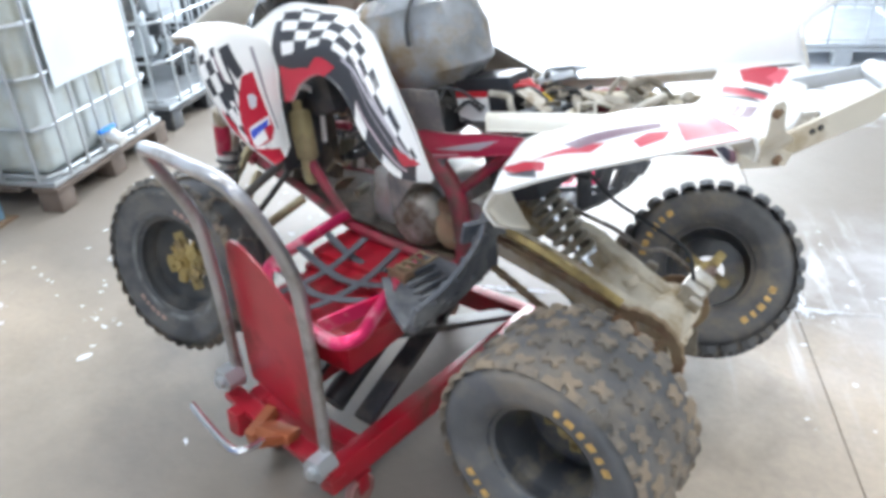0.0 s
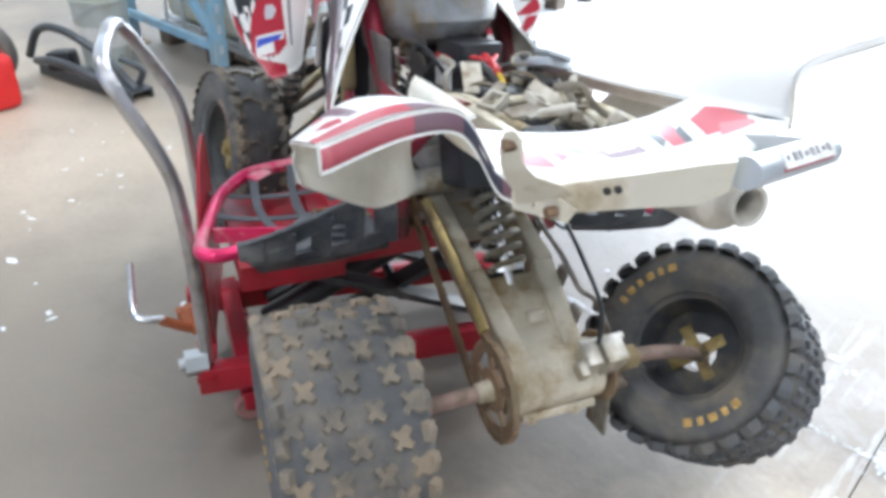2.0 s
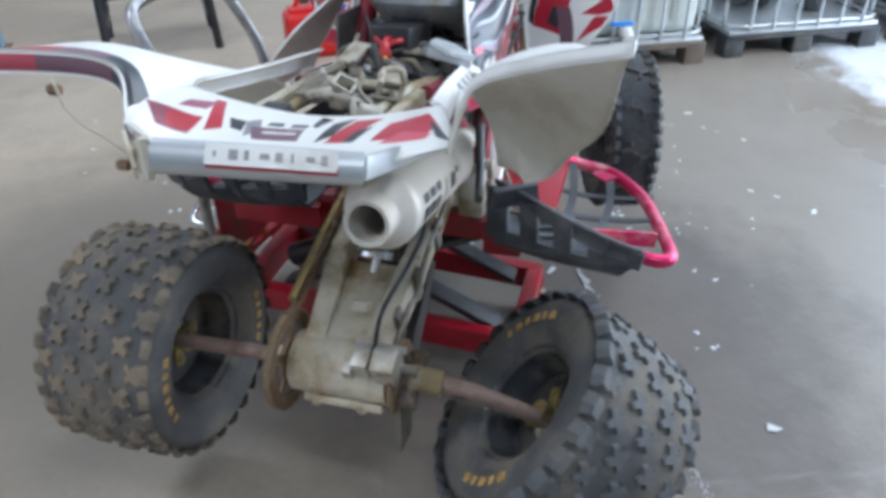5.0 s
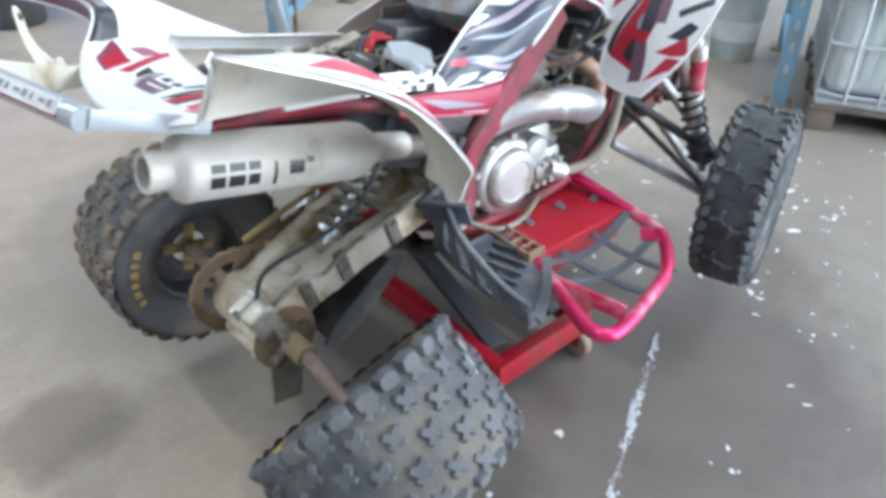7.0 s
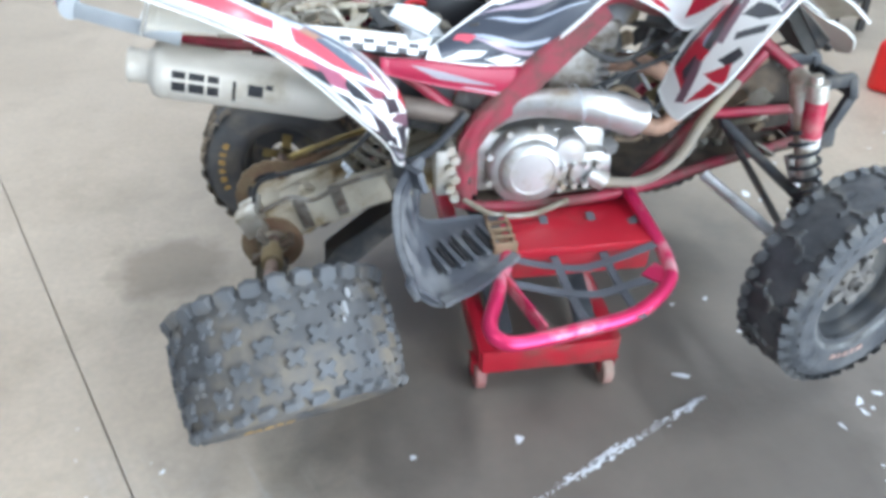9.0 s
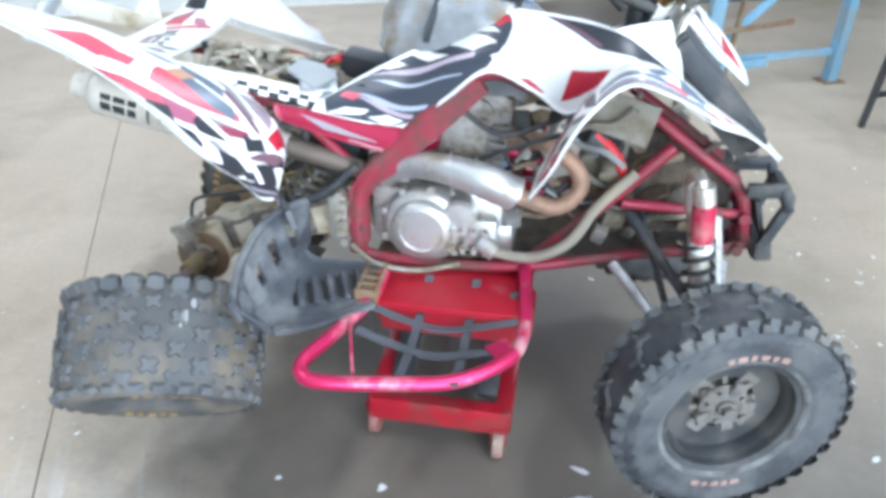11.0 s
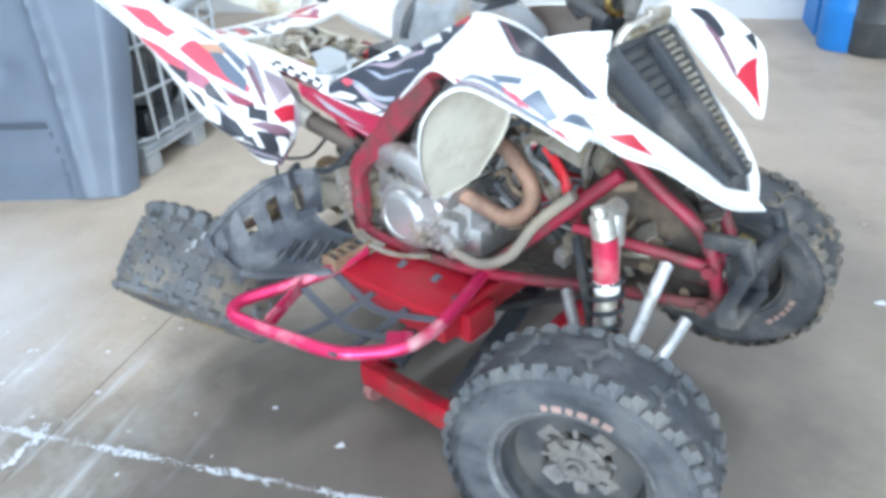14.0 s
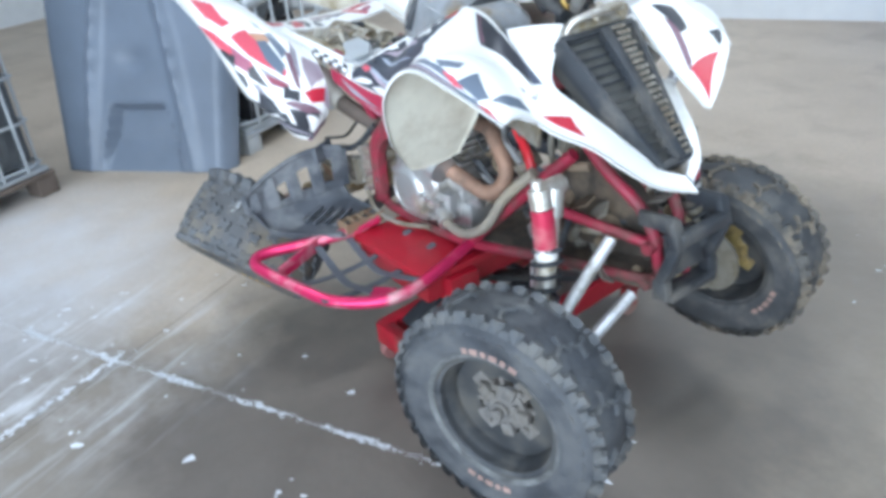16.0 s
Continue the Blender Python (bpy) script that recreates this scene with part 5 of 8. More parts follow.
for x, y, z in ((-0.30, -0.064, 0.598), (-0.44, -0.062, 0.560), (-0.53, -0.050, 0.520)):
    box(bm, (0.030, 0.012, 0.085), pose(x, y, z, 0, -16, 0), 0.004)
    rod(bm, (x, y - 0.012, z + 0.02), (x, y + 0.004, z + 0.02), 0.008, seg=6)
tube(bm, [(-0.64, -0.075, 0.545), (-0.56, -0.080, 0.585), (-0.50, -0.078, 0.575), (-0.42, -0.074, 0.612), (-0.30, -0.072, 0.640), (-0.20, -0.080, 0.680)], 0.006, 8, 6)
part("hose_clamp", bm, M_grimy, quad, "hose with clamps along the swingarm", sub="clamp")

# muffler
M_muffler = material("dull_muffler_alloy", (0.60, 0.57, 0.51), 0.55, metal=0.25, var=0.08, bump=0.06, dirt=(0.40, 0.35, 0.26), dirt_amount=0.25, dirt_scale=5)
bm = bmesh.new()
mu = Matrix.Translation((-0.835, -0.125, 0.950)) @ V(0.45, 0.0, -0.098).to_track_quat('Z', 'Y').to_matrix().to_4x4()
lathe(bm, [(0.026, 0.10), (0.027, 0.0), (0.034, -0.002), (0.036, 0.004), (0.034, 0.010), (0.034, 0.036), (0.036, 0.040), (0.054, 0.050), (0.0585, 0.060), (0.0585, 0.075), (0.0575, 0.077), (0.0575, 0.40), (0.052, 0.425), (0.030, 0.46), (0.028, 0.54)], mu, 44)
muffler = part("muffler", bm, M_muffler, quad, "dull scuffed aluminium muffler canister")
bm = bmesh.new()
lathe(bm, [(0.0, 0.12), (0.0262, 0.118)], mu, 24)
part("baffle", bm, M_plastic, muffler)
mside = (mu.inverted().to_3x3() @ V(0, -1, 0)).normalized()
m0 = math.degrees(math.atan2(mside.y, mside.x))
for k, (z0, w, lo, hi) in enumerate(((0.088, 0.026, -22, 20), (0.120, 0.030, -22, 20), (0.156, 0.022, -22, 20), (0.205, 0.006, -18, 26), (0.235, 0.030, -16, 8), (0.270, 0.014, -20, -10))):
    bm = bmesh.new()
    for i in range(6):
        a0, a1 = [math.radians(m0 + lo + (hi - lo) * (i + d) / 6) for d in (0, 1)]
        if k < 3 and i == 2:
            continue
        bm.faces.new([bm.verts.new(mu @ V(0.0582 * math.cos(a), 0.0582 * math.sin(a), z)) for a, z in ((a0, z0), (a1, z0), (a1, z0 + w), (a0, z0 + w))])
    bmesh.ops.remove_doubles(bm, verts=bm.verts, dist=0.0001)
    part("maker_mark", bm, M_black, muffler, "dark printed bars", sub="bar")

bm = bmesh.new()
tube(bm, [(-0.38, -0.125, 0.848), (-0.30, -0.118, 0.825), (-0.20, -0.100, 0.795), (-0.12, -0.090, 0.765)], 0.026, 12, 5)
part("mid_pipe", bm, material("sooty_pipe", (0.15, 0.12, 0.10), 0.6, metal=0.4, var=0.3, bump=0.15), quad, "brown rusted exhaust mid pipe")
# engine
M_engine = material("silver_engine_alloy", (0.52, 0.52, 0.51), 0.40, metal=0.7, var=0.14, bump=0.08, dirt=(0.36, 0.31, 0.24), dirt_amount=0.3, dirt_scale=9)
bm = bmesh.new()
box(bm, (0.34, 0.24, 0.17), (0.05, MID - 0.01, 0.645), 0.03)
box(bm, (0.20, 0.22, 0.10), (0.15, MID - 0.02, 0.60), 0.03)
box(bm, (0.14, 0.20, 0.10), pose(-0.06, MID, 0.70, 0, 20, 0), 0.03)
engine = part("engine_case", bm, M_engine, quad, "dirty aluminium engine case", sub="casting")
bm = bmesh.new()
cy = pose(0.13, 0.01, 0.84, 0, 8, 0)
for k in range(8):
    box(bm, (0.15 + 0.01 * (k % 2), 0.15, 0.012), cy @ Matrix.Translation((0, 0, -0.09 + k * 0.022)), 0.003, 1)
box(bm, (0.12, 0.12, 0.20), cy)
box(bm, (0.16, 0.15, 0.07), cy @ Matrix.Translation((0, 0, 0.11)), 0.015)
rod(bm, cy @ V(0.0, -0.05, 0.09), cy @ V(0.0, -0.09, 0.09), 0.04, seg=20)
box(bm, (0.11, 0.03, 0.14), cy @ Matrix.Translation((-0.02, -0.085, 0.02)), 0.01)
part("cylinder", bm, material("grimy_cylinder_alloy", (0.40, 0.39, 0.37), 0.5, metal=0.5, var=0.2, scale=14, bump=0.15, dirt=(0.20, 0.17, 0.13), dirt_amount=0.4, dirt_scale=14), quad, "finned aluminium engine cylinder", sub="fin")
bm = bmesh.new()
cl = pose(0.022, -0.095, 0.640, 90, 0, 0)
lathe(bm, [(0.104, -0.02), (0.104, 0.010), (0.098, 0.020), (0.088, 0.026), (0.080, 0.027), (0.077, 0.038), (0.070, 0.046), (0.055, 0.049), (0.052, 0.046), (0.030, 0.047), (0.0, 0.047)], cl, 48)
for k in range(9):
    a = k * 0.7
    rod(bm, cl @ V(0.105 * math.cos(a), 0.105 * math.sin(a), 0.0), cl @ V(0.105 * math.cos(a), 0.105 * math.sin(a), 0.020), 0.009, seg=8)
part("clutch_cover", bm, M_engine, quad, "round silver clutch cover", sub="bolt")
bm = bmesh.new()
wp = pose(0.115, -0.10, 0.685, 90, 0, 0)
lathe(bm, [(0.042, -0.02), (0.042, 0.02), (0.034, 0.030), (0.0, 0.032)], wp, 24)
box(bm, (0.09, 0.05, 0.09), (0.165, -0.10, 0.635), 0.02)
rod(bm, (0.17, -0.12, 0.62), (0.21, -0.135, 0.60), 0.026, seg=14)
for k in range(8):
    rod(bm, (0.10 + 0.028 * (k % 4), -0.10, 0.60 + 0.05 * (k // 4)), (0.10 + 0.028 * (k % 4), -0.148, 0.60 + 0.05 * (k // 4)), 0.008, seg=8)
part("water_pump", bm, M_engine, quad, "cast water pump housing", sub="bolt")
bm = bmesh.new()
sc = pose(0.02, MID + 0.125, 0.640, -90, 0, 0)
lathe(bm, [(0.085, -0.02), (0.085, 0.02), (0.070, 0.045), (0.058, 0.052), (0.0, 0.055)], sc, 36)
part("stator_cover", bm, M_grimy, quad, "scuffed grey engine side cover", sub="bolt")
bm = bmesh.new()
box(bm, (0.09, 0.05, 0.12), (-0.085, MID + 0.125, 0.65), 0.02)
lathe(bm, [(0.05, -0.02), (0.05, 0.02), (0.03, 0.03), (0.0, 0.03)], pose(-0.09, MID + 0.14, 0.635, -90, 0, 0), 20)
part("sprocket_cover", bm, M_rust, quad, "mud-stained sprocket cover", sub="cap")

# header, heat shield, hoses
bm = bmesh.new()
tube(bm, [(0.20, -0.01, 0.855), (0.28, -0.03, 0.862), (0.34, -0.058, 0.848), (0.392, -0.075, 0.805), (0.392, -0.085, 0.755), (0.345, -0.100, 0.722), (0.28, -0.115, 0.742), (0.20, -0.140, 0.778), (0.12, -0.150, 0.80)], 0.021, 14, 6)
part("header_pipe", bm, material("heat_stained_steel", (0.33, 0.20, 0.14), 0.6, metal=0.35, var=0.2, bump=0.12, dirt=(0.22, 0.15, 0.11), dirt_amount=0.35, dirt_scale=12), quad, "brown heat-stained exhaust header")
bm = bmesh.new()
tube(bm, [(0.25, -0.165, 0.778), (0.18, -0.172, 0.808), (0.10, -0.160, 0.822), (0.02, -0.130, 0.815), (-0.05, -0.105, 0.785), (-0.085, -0.09, 0.745)], [0.050, 0.050, 0.044, 0.038, 0.032, 0.022], 18, 6, flat=0.8)
shield = part("heat_shield", bm, M_engine, quad, "curved brushed aluminium heat shield")
for x, z in ((0.16, 0.812), (0.10, 0.822)):
    bm = bmesh.new()
    lathe(bm, [(0.048, -0.002), (0.049, 0.002)], Matrix.Translation((x, -0.168, z)) @ V(1, 0.1, 0.1).to_track_quat('Z', 'Y').to_matrix().to_4x4(), 24)
    part("seam", bm, M_galv, shield)
bm = bmesh.new()
tube(bm, [(0.20, -0.135, 0.60), (0.30, -0.150, 0.605), (0.385, -0.145, 0.655), (0.44, -0.125, 0.745), (0.52, -0.10, 0.83)], 0.0135, 12, 6)
part("coolant_hose", bm, material("dusty_hose", (0.24, 0.21, 0.17), 0.7, var=0.2, bump=0.1, dirt=(0.34, 0.29, 0.21), dirt_amount=0.4), quad, "dust-covered coolant hose")
bm = bmesh.new()
tube(bm, [(0.12, -0.135, 0.555), (0.02, -0.175, 0.548), (-0.08, -0.19, 0.565), (-0.15, -0.17, 0.60)], 0.007, 8, 6)
part("brake_pedal", bm, M_hub, quad)
bm = bmesh.new()
tube(bm, [(-0.14, -0.125, 0.80), (-0.20, -0.14, 0.74), (-0.25, -0.15, 0.71), (-0.30, -0.16, 0.70)], 0.010, 8, 6)
tube(bm, [(0.10, -0.09, 0.95), (0.20, -0.11, 0.90), (0.30, -0.10, 0.93), (0.42, -0.06, 0.98)], 0.007, 8, 6)
tube(bm, [(0.08, -0.08, 0.78), (0.20, -0.12, 0.86), (0.34, -0.13, 0.92)], 0.006, 8, 6)
part("cable", bm, M_plastic, quad, sub="cable")
bm = bmesh.new()
box(bm, (0.14, 0.17, 0.14), pose(-0.23, MID, 0.79, 0, 20, 0), 0.02)
box(bm, (0.12, 0.15, 0.13), pose(0.42, MID + 0.02, 0.90, 0, 20, 0), 0.03)
box(bm, (0.10, 0.14, 0.10), pose(0.02, MID + 0.01, 0.90, 0, 0, 0), 0.02)
part("airbox", bm, M_plastic, quad, "dirty black plastic airbox", sub="housing")
bm = bmesh.new()
rod(bm, (-0.16, -0.10, 0.70), (-0.16, 0.19, 0.70), 0.03, seg=14)
for k in range(6):
    rod(bm, (-0.17 - 0.01 * (k % 2), -0.13, 0.60 + 0.025 * k), (-0.17 - 0.01 * (k % 2), -0.165, 0.60 + 0.025 * k), 0.012, seg=8)
box(bm, (0.05, 0.06, 0.12), (-0.19, -0.12, 0.66), 0.01)
part("pivot_housing", bm, M_alu, quad, sub="fitting")

rnd = random.Random(41)
M_greyhose = material("grey_loom", (0.20, 0.20, 0.20), 0.6, var=0.25, bump=0.1)
for k in range(16):
    bm = bmesh.new()
    p = V(rnd.uniform(0.16, 0.50), rnd.uniform(-0.09, 0.06), rnd.uniform(0.68, 0.98))
    d = V(rnd.uniform(-0.10, 0.10), rnd.uniform(-0.05, 0.05), rnd.uniform(-0.10, 0.10))
    tube(bm, [p - d, p - d * 0.3 + V(0, -0.02, 0.01), p + d * 0.4 + V(0, -0.01, -0.015), p + d], rnd.uniform(0.004, 0.009), 8, 5)
    part("hose", bm, (M_plastic, M_greyhose, M_plastic, M_hub)[k % 4], quad)
for k in range(12):
    bm = bmesh.new()
    m = Matrix.Translation((rnd.uniform(0.18, 0.52), rnd.uniform(-0.07, 0.05), rnd.uniform(0.62, 0.96))) @ Euler((rnd.uniform(-0.6, 0.6), rnd.uniform(-0.6, 0.6), rnd.uniform(-0.4, 0.4))).to_matrix().to_4x4()
    if k % 3:
        box(bm, (rnd.uniform(0.03, 0.06), rnd.uniform(0.02, 0.04), rnd.uniform(0.03, 0.06)), m, 0.006)
    else:
        rod(bm, m @ V(0, -0.025, 0), m @ V(0, 0.025, 0), rnd.uniform(0.014, 0.024), seg=16)
    part("fitting", bm, (M_hub, M_plastic, M_hub, M_engine)[k % 4], quad)
bm = bmesh.new()
box(bm, (0.15, 0.012, 0.10), pose(0.47, -0.085, 0.955, 0, 12, -8), 0.005)
part("side_shroud", bm, M_hub, quad, "grey steel shroud plate")
bm = bmesh.new()
tube(bm, [(0.42, -0.06, 0.90), (0.47, -0.075, 0.86), (0.50, -0.08, 0.80)], 0.012, 8, 5)
part("red_hose", bm, M_red, quad)

bm = bmesh.new()
ob_ = Matrix.Translation((0.443, 0.185, 0.790)) @ pose(0, 0, 0, 0, 6, 0)
box(bm, (0.065, 0.045, 0.15), ob_, 0.016, 3)
box(bm, (0.040, 0.035, 0.08), ob_ @ Matrix.Translation((0.004, 0, -0.11)), 0.012, 3)
rod(bm, ob_ @ V(0, 0, 0.07), ob_ @ V(0, 0, 0.10), 0.014, seg=14)
part("overflow_bottle", bm, material("yellowed_plastic", (0.38, 0.32, 0.16), 0.5, var=0.2, bump=0.05, dirt=(0.22, 0.17, 0.10), dirt_amount=0.35), quad, "yellowed plastic overflow bottle", sub="neck")
# mud of the bay, its colour darkened for the shade between the parts
M_bay = material("shaded_bay_mud", (0.062, 0.050, 0.040), 0.8, var=0.4, scale=16, bump=0.5, bump_scale=40, dirt=(0.15, 0.115, 0.08), dirt_amount=0.35, dirt_scale=9)
# mud-caked belly pan and the grimy parts packed between the front rails
M_mud = material("caked_mud", (0.17, 0.125, 0.085), 0.85, var=0.35, scale=16, bump=0.5, bump_scale=40, dirt=(0.27, 0.21, 0.14), dirt_amount=0.4, dirt_scale=9)
bm = bmesh.new()
prism(bm, [(-0.10, -0.105), (0.30, -0.095), (0.55, -0.060), (0.79, -0.020), (0.79, 0.110), (0.55, 0.150), (0.30, 0.185), (-0.10, 0.195)], 0.008, Matrix.Translation((0, 0, 0.552)) @ pose(0, 0, 0, 0, -3.2, 0))
part("belly_pan", bm, M_bay, quad, "mud-caked belly pan under the engine")
bm = bmesh.new()
prism(bm, [(0.46, 0.60), (0.78, 0.64), (0.76, 0.76), (0.64, 0.86), (0.52, 0.90), (0.47, 0.78)], 0.030, Matrix.Translation((0, MID, 0)) @ pose(0, 0, 0, 90, 0, 0))
part("steering_mount", bm, M_bay, quad, "dirty steering mount between the front rails")
rnd = random.Random(77)
for k in range(34):
    bm = bmesh.new()
    x = rnd.uniform(0.24, 0.76)
    z = rnd.uniform(0.58, 0.86 if x > 0.45 else 0.98)
    m = Matrix.Translation((x, MID + rnd.uniform(-0.075, 0.075), z)) @ Euler((rnd.uniform(-0.6, 0.6), rnd.uniform(-0.9, 0.9), rnd.uniform(-0.4, 0.4))).to_matrix().to_4x4()
    if k % 4 == 0:
        rod(bm, m @ V(0, -0.03, 0), m @ V(0, 0.03, 0), rnd.uniform(0.010, 0.022), seg=12)
    elif k % 4 == 1:
        tube(bm, [m @ V(-0.06, 0, 0), m @ V(-0.02, 0.012, 0.02), m @ V(0.03, -0.012, 0.012), m @ V(0.07, 0, -0.012)], rnd.uniform(0.005, 0.011), 8, 4)
    elif k % 4 == 2:
        prism(bm, [(-0.035, -0.02), (0.03, -0.024), (0.036, 0.012), (0.0, 0.026), (-0.03, 0.016)], 0.006, m)
    else:
        box(bm, (rnd.uniform(0.03, 0.07), rnd.uniform(0.03, 0.06), rnd.uniform(0.02, 0.05)), m, 0.006, 1)
    part("fitting", bm, (M_mud, M_hub, M_plastic, M_mud, M_grimy)[k % 5], quad)

# frame
bm = bmesh.new()
for s in (-1, 1):
    def q(x, y, z):
        return (x, MID + s * (MID - y), z)
    tube(bm, [q(-0.145, -0.122, 0.56), q(-0.143, -0.124, 0.66), q(-0.125, -0.124, 0.75), q(-0.06, -0.120, 0.835), q(0.04, -0.118, 0.945), q(0.12, -0.118, 1.03), q(0.19, -0.115, 1.055), q(0.28, -0.10, 1.02), q(0.40, -0.04, 1.0), q(0.50, 0.03, 1.02)], 0.024, 12, 5)
    tube(bm, [q(-0.145, -0.122, 0.57), q(-0.10, -0.118, 0.545), q(0.10, -0.115, 0.540), q(0.30, -0.105, 0.555), q(0.55, -0.05, 0.585), q(0.80, 0.0, 0.61), q(0.812, 0.004, 0.65), q(0.775, -0.006, 0.77), q(0.66, -0.02, 0.86), q(0.50, 0.0, 0.97)], 0.0145, 10, 5)
    tube(bm, [q(0.28, -0.11, 0.56), q(0.38, -0.10, 0.66), q(0.52, -0.075, 0.80), q(0.60, -0.05, 0.88)], 0.016, 10, 4)
    tube(bm, [q(0.50, -0.06, 0.73), q(0.64, -0.04, 0.72), q(0.79, 0.0, 0.70)], 0.013, 10, 4)
    tube(bm, [q(-0.13, -0.10, 0.76), q(-0.30, -0.09, 0.90), q(-0.50, -0.08, 0.95), q(-0.74, -0.075, 0.975)], 0.014, 10, 4)
    tube(bm, [q(-0.06, -0.10, 0.83), q(-0.25, -0.085, 0.93), q(-0.40, -0.08, 0.97)], 0.014, 10, 4)
for x, z in ((0.0, 0.54), (0.30, 0.555), (0.80, 0.61), (0.80, 0.70), (0.19, 1.05)):
    rod(bm, (x, -0.03, z), (x, 0.12, z), 0.014, seg=10)
prism(bm, [(0.114, 1.026), (-0.035, 0.870), (-0.128, 0.785), (-0.158, 0.735), (-0.161, 0.680), (-0.150, 0.589), (-0.112, 0.596), (-0.114, 0.715), (-0.086, 0.758), (-0.032, 0.800), (0.094, 0.928), (0.170, 1.008), (0.15, 1.035)], 0.026, Matrix.Translation((0, MID - 0.174, 0)) @ pose(0, 0, 0, 90, 0, 0))
part("frame", bm, M_frame, quad, "maroon painted tubular frame with mud", sub="tube")
bm = bmesh.new()
for s in (-1, 1):
    rod(bm, (-0.142, MID + s * 0.165, 0.636), (-0.142, MID + s * 0.19, 0.636), 0.014, seg=10)
    rod(bm, (-0.145, MID + s * 0.160, 0.595), (-0.145, MID + s * 0.185, 0.595), 0.010, seg=6)
part("pivot_bolt", bm, M_steel, quad, sub="bolt")
M_grime = material("grimy_grey_steel", (0.30, 0.28, 0.24), 0.6, metal=0.35, var=0.3, scale=14, bump=0.2, dirt=(0.22, 0.18, 0.13), dirt_amount=0.5, dirt_scale=10)
M_pale = material("dusty_pale_plastic", (0.52, 0.49, 0.42), 0.6, var=0.2, scale=12, bump=0.15, dirt=(0.25, 0.20, 0.14), dirt_amount=0.4, dirt_scale=12)
bm = bmesh.new()
for k in (-1, 1):
    beam(bm, (-0.30, MID + k * 0.115, 0.950), (-0.66, MID + k * 0.115, 0.992), 0.022, 0.030, bevel=0.005)
    tube(bm, [(-0.22, MID + k * 0.13, 0.93), (-0.34, MID + k * 0.10, 0.965), (-0.45, MID + k * 0.085, 0.972), (-0.58, MID + k * 0.07, 0.985)], 0.010, 10, 5)
for x in (-0.37, -0.60):
    rod(bm, (x, MID - 0.115, 0.965), (x, MID + 0.115, 0.965), 0.010, seg=10)
part("subframe", bm, M_swing, quad, "dusty aluminium rear subframe", sub="tube")
rnd = random.Random(17)
for mt_, nb in ((M_grime, 20), (M_pale, 11), (M_plastic, 9)):
    for k in range(nb):
        bm = bmesh.new()
        x, y = rnd.uniform(-0.60, -0.20), MID + rnd.uniform(-0.105, 0.105)
        m = Matrix.Translation((x, y, 0.945 + 0.04 * (-x - 0.2) / 0.4 + rnd.uniform(-0.02, 0.035))) @ Euler((rnd.uniform(-0.5, 0.5), rnd.uniform(-0.5, 0.5), rnd.uniform(0, 3.1))).to_matrix().to_4x4()
        kind_ = k % 4
        if kind_ == 0:
            box(bm, (rnd.uniform(0.03, 0.07), rnd.uniform(0.018, 0.035), rnd.uniform(0.012, 0.03)), m, 0.004, 1)
        elif kind_ == 1:
            w_, h_ = rnd.uniform(0.03, 0.05), rnd.uniform(0.02, 0.035)
            prism(bm, [(-w_, -h_), (w_, -h_), (w_, h_ * 0.4), (w_ * 0.3, h_ * 0.5), (w_ * 0.2, h_), (-w_, h_)], 0.005, m)
        elif kind_ == 2:
            tube(bm, [m @ V(-0.05, 0, 0), m @ V(-0.01, 0.01, 0.022), m @ V(0.02, -0.01, 0.018), m @ V(0.06, 0, -0.01)], rnd.uniform(0.005, 0.010), 8, 5, flat=rnd.choice((0.4, 1.0)))
        else:
            for sx_ in (-1, 1):
                box(bm, (0.006, 0.036, 0.014), m @ Matrix.Translation((sx_ * 0.02, 0, 0)))
                box(bm, (0.046, 0.006, 0.014), m @ Matrix.Translation((0, sx_ * 0.018, 0)))
        part("bracket", bm, mt_, quad)
bm = bmesh.new()
box(bm, (0.36, 0.21, 0.02), pose(-0.42, MID, 0.915, 0, 6, 0), 0.004)
part("undertray", bm, M_plastic, quad, "black plastic tray under the subframe")

# grey side cover on the tank's other side, and the dark recess with its white rim ahead of it
M_side_grey = material("dusty_slate_plastic", (0.12, 0.116, 0.120), 0.5, var=0.2, scale=8, bump=0.1, dirt=(0.33, 0.29, 0.25), dirt_amount=0.35, dirt_scale=7)
bm = bmesh.new()
prism(bm, [(0.055, 0.995), (-0.085, 1.010), (-0.108, 0.900), (-0.100, 0.826), (0.010, 0.750), (0.085, 0.640), (0.092, 0.749), (0.062, 0.842)], 0.006, Matrix.Translation((0, 0.222, 0)) @ pose(0, 0, 0, 90, 0, 0))
part("side_cover", bm, M_side_grey, quad, "dusty slate-grey plastic side cover")
# added dark sheet that stands for the shade inside the arch
bm = bmesh.new()
prism(bm, [(0.254, 0.772), (0.244, 0.899), (0.217, 0.922), (0.166, 0.924), (0.118, 0.899), (0.092, 0.849), (0.093, 0.727), (0.120, 0.670), (0.244, 0.696)], 0.006, Matrix(((0, 0, 1, 0.47), (1, 0, 0, 0), (0, 1, 0, 0), (0, 0, 0, 1))))
recess = part("recess_backing", bm, M_plastic, quad, "dark backing sheet for the shaded hollow behind the overflow bottle")
bm = bmesh.new()
tube(bm, [(0.440, 0.268, 0.790), (0.440, 0.258, 0.909), (0.440, 0.232, 0.931), (0.440, 0.181, 0.932), (0.440, 0.134, 0.908), (0.440, 0.108, 0.859), (0.440, 0.109, 0.746)], 0.008, 10, 5)
part("rim", bm, M_white, recess, "white plastic rim")

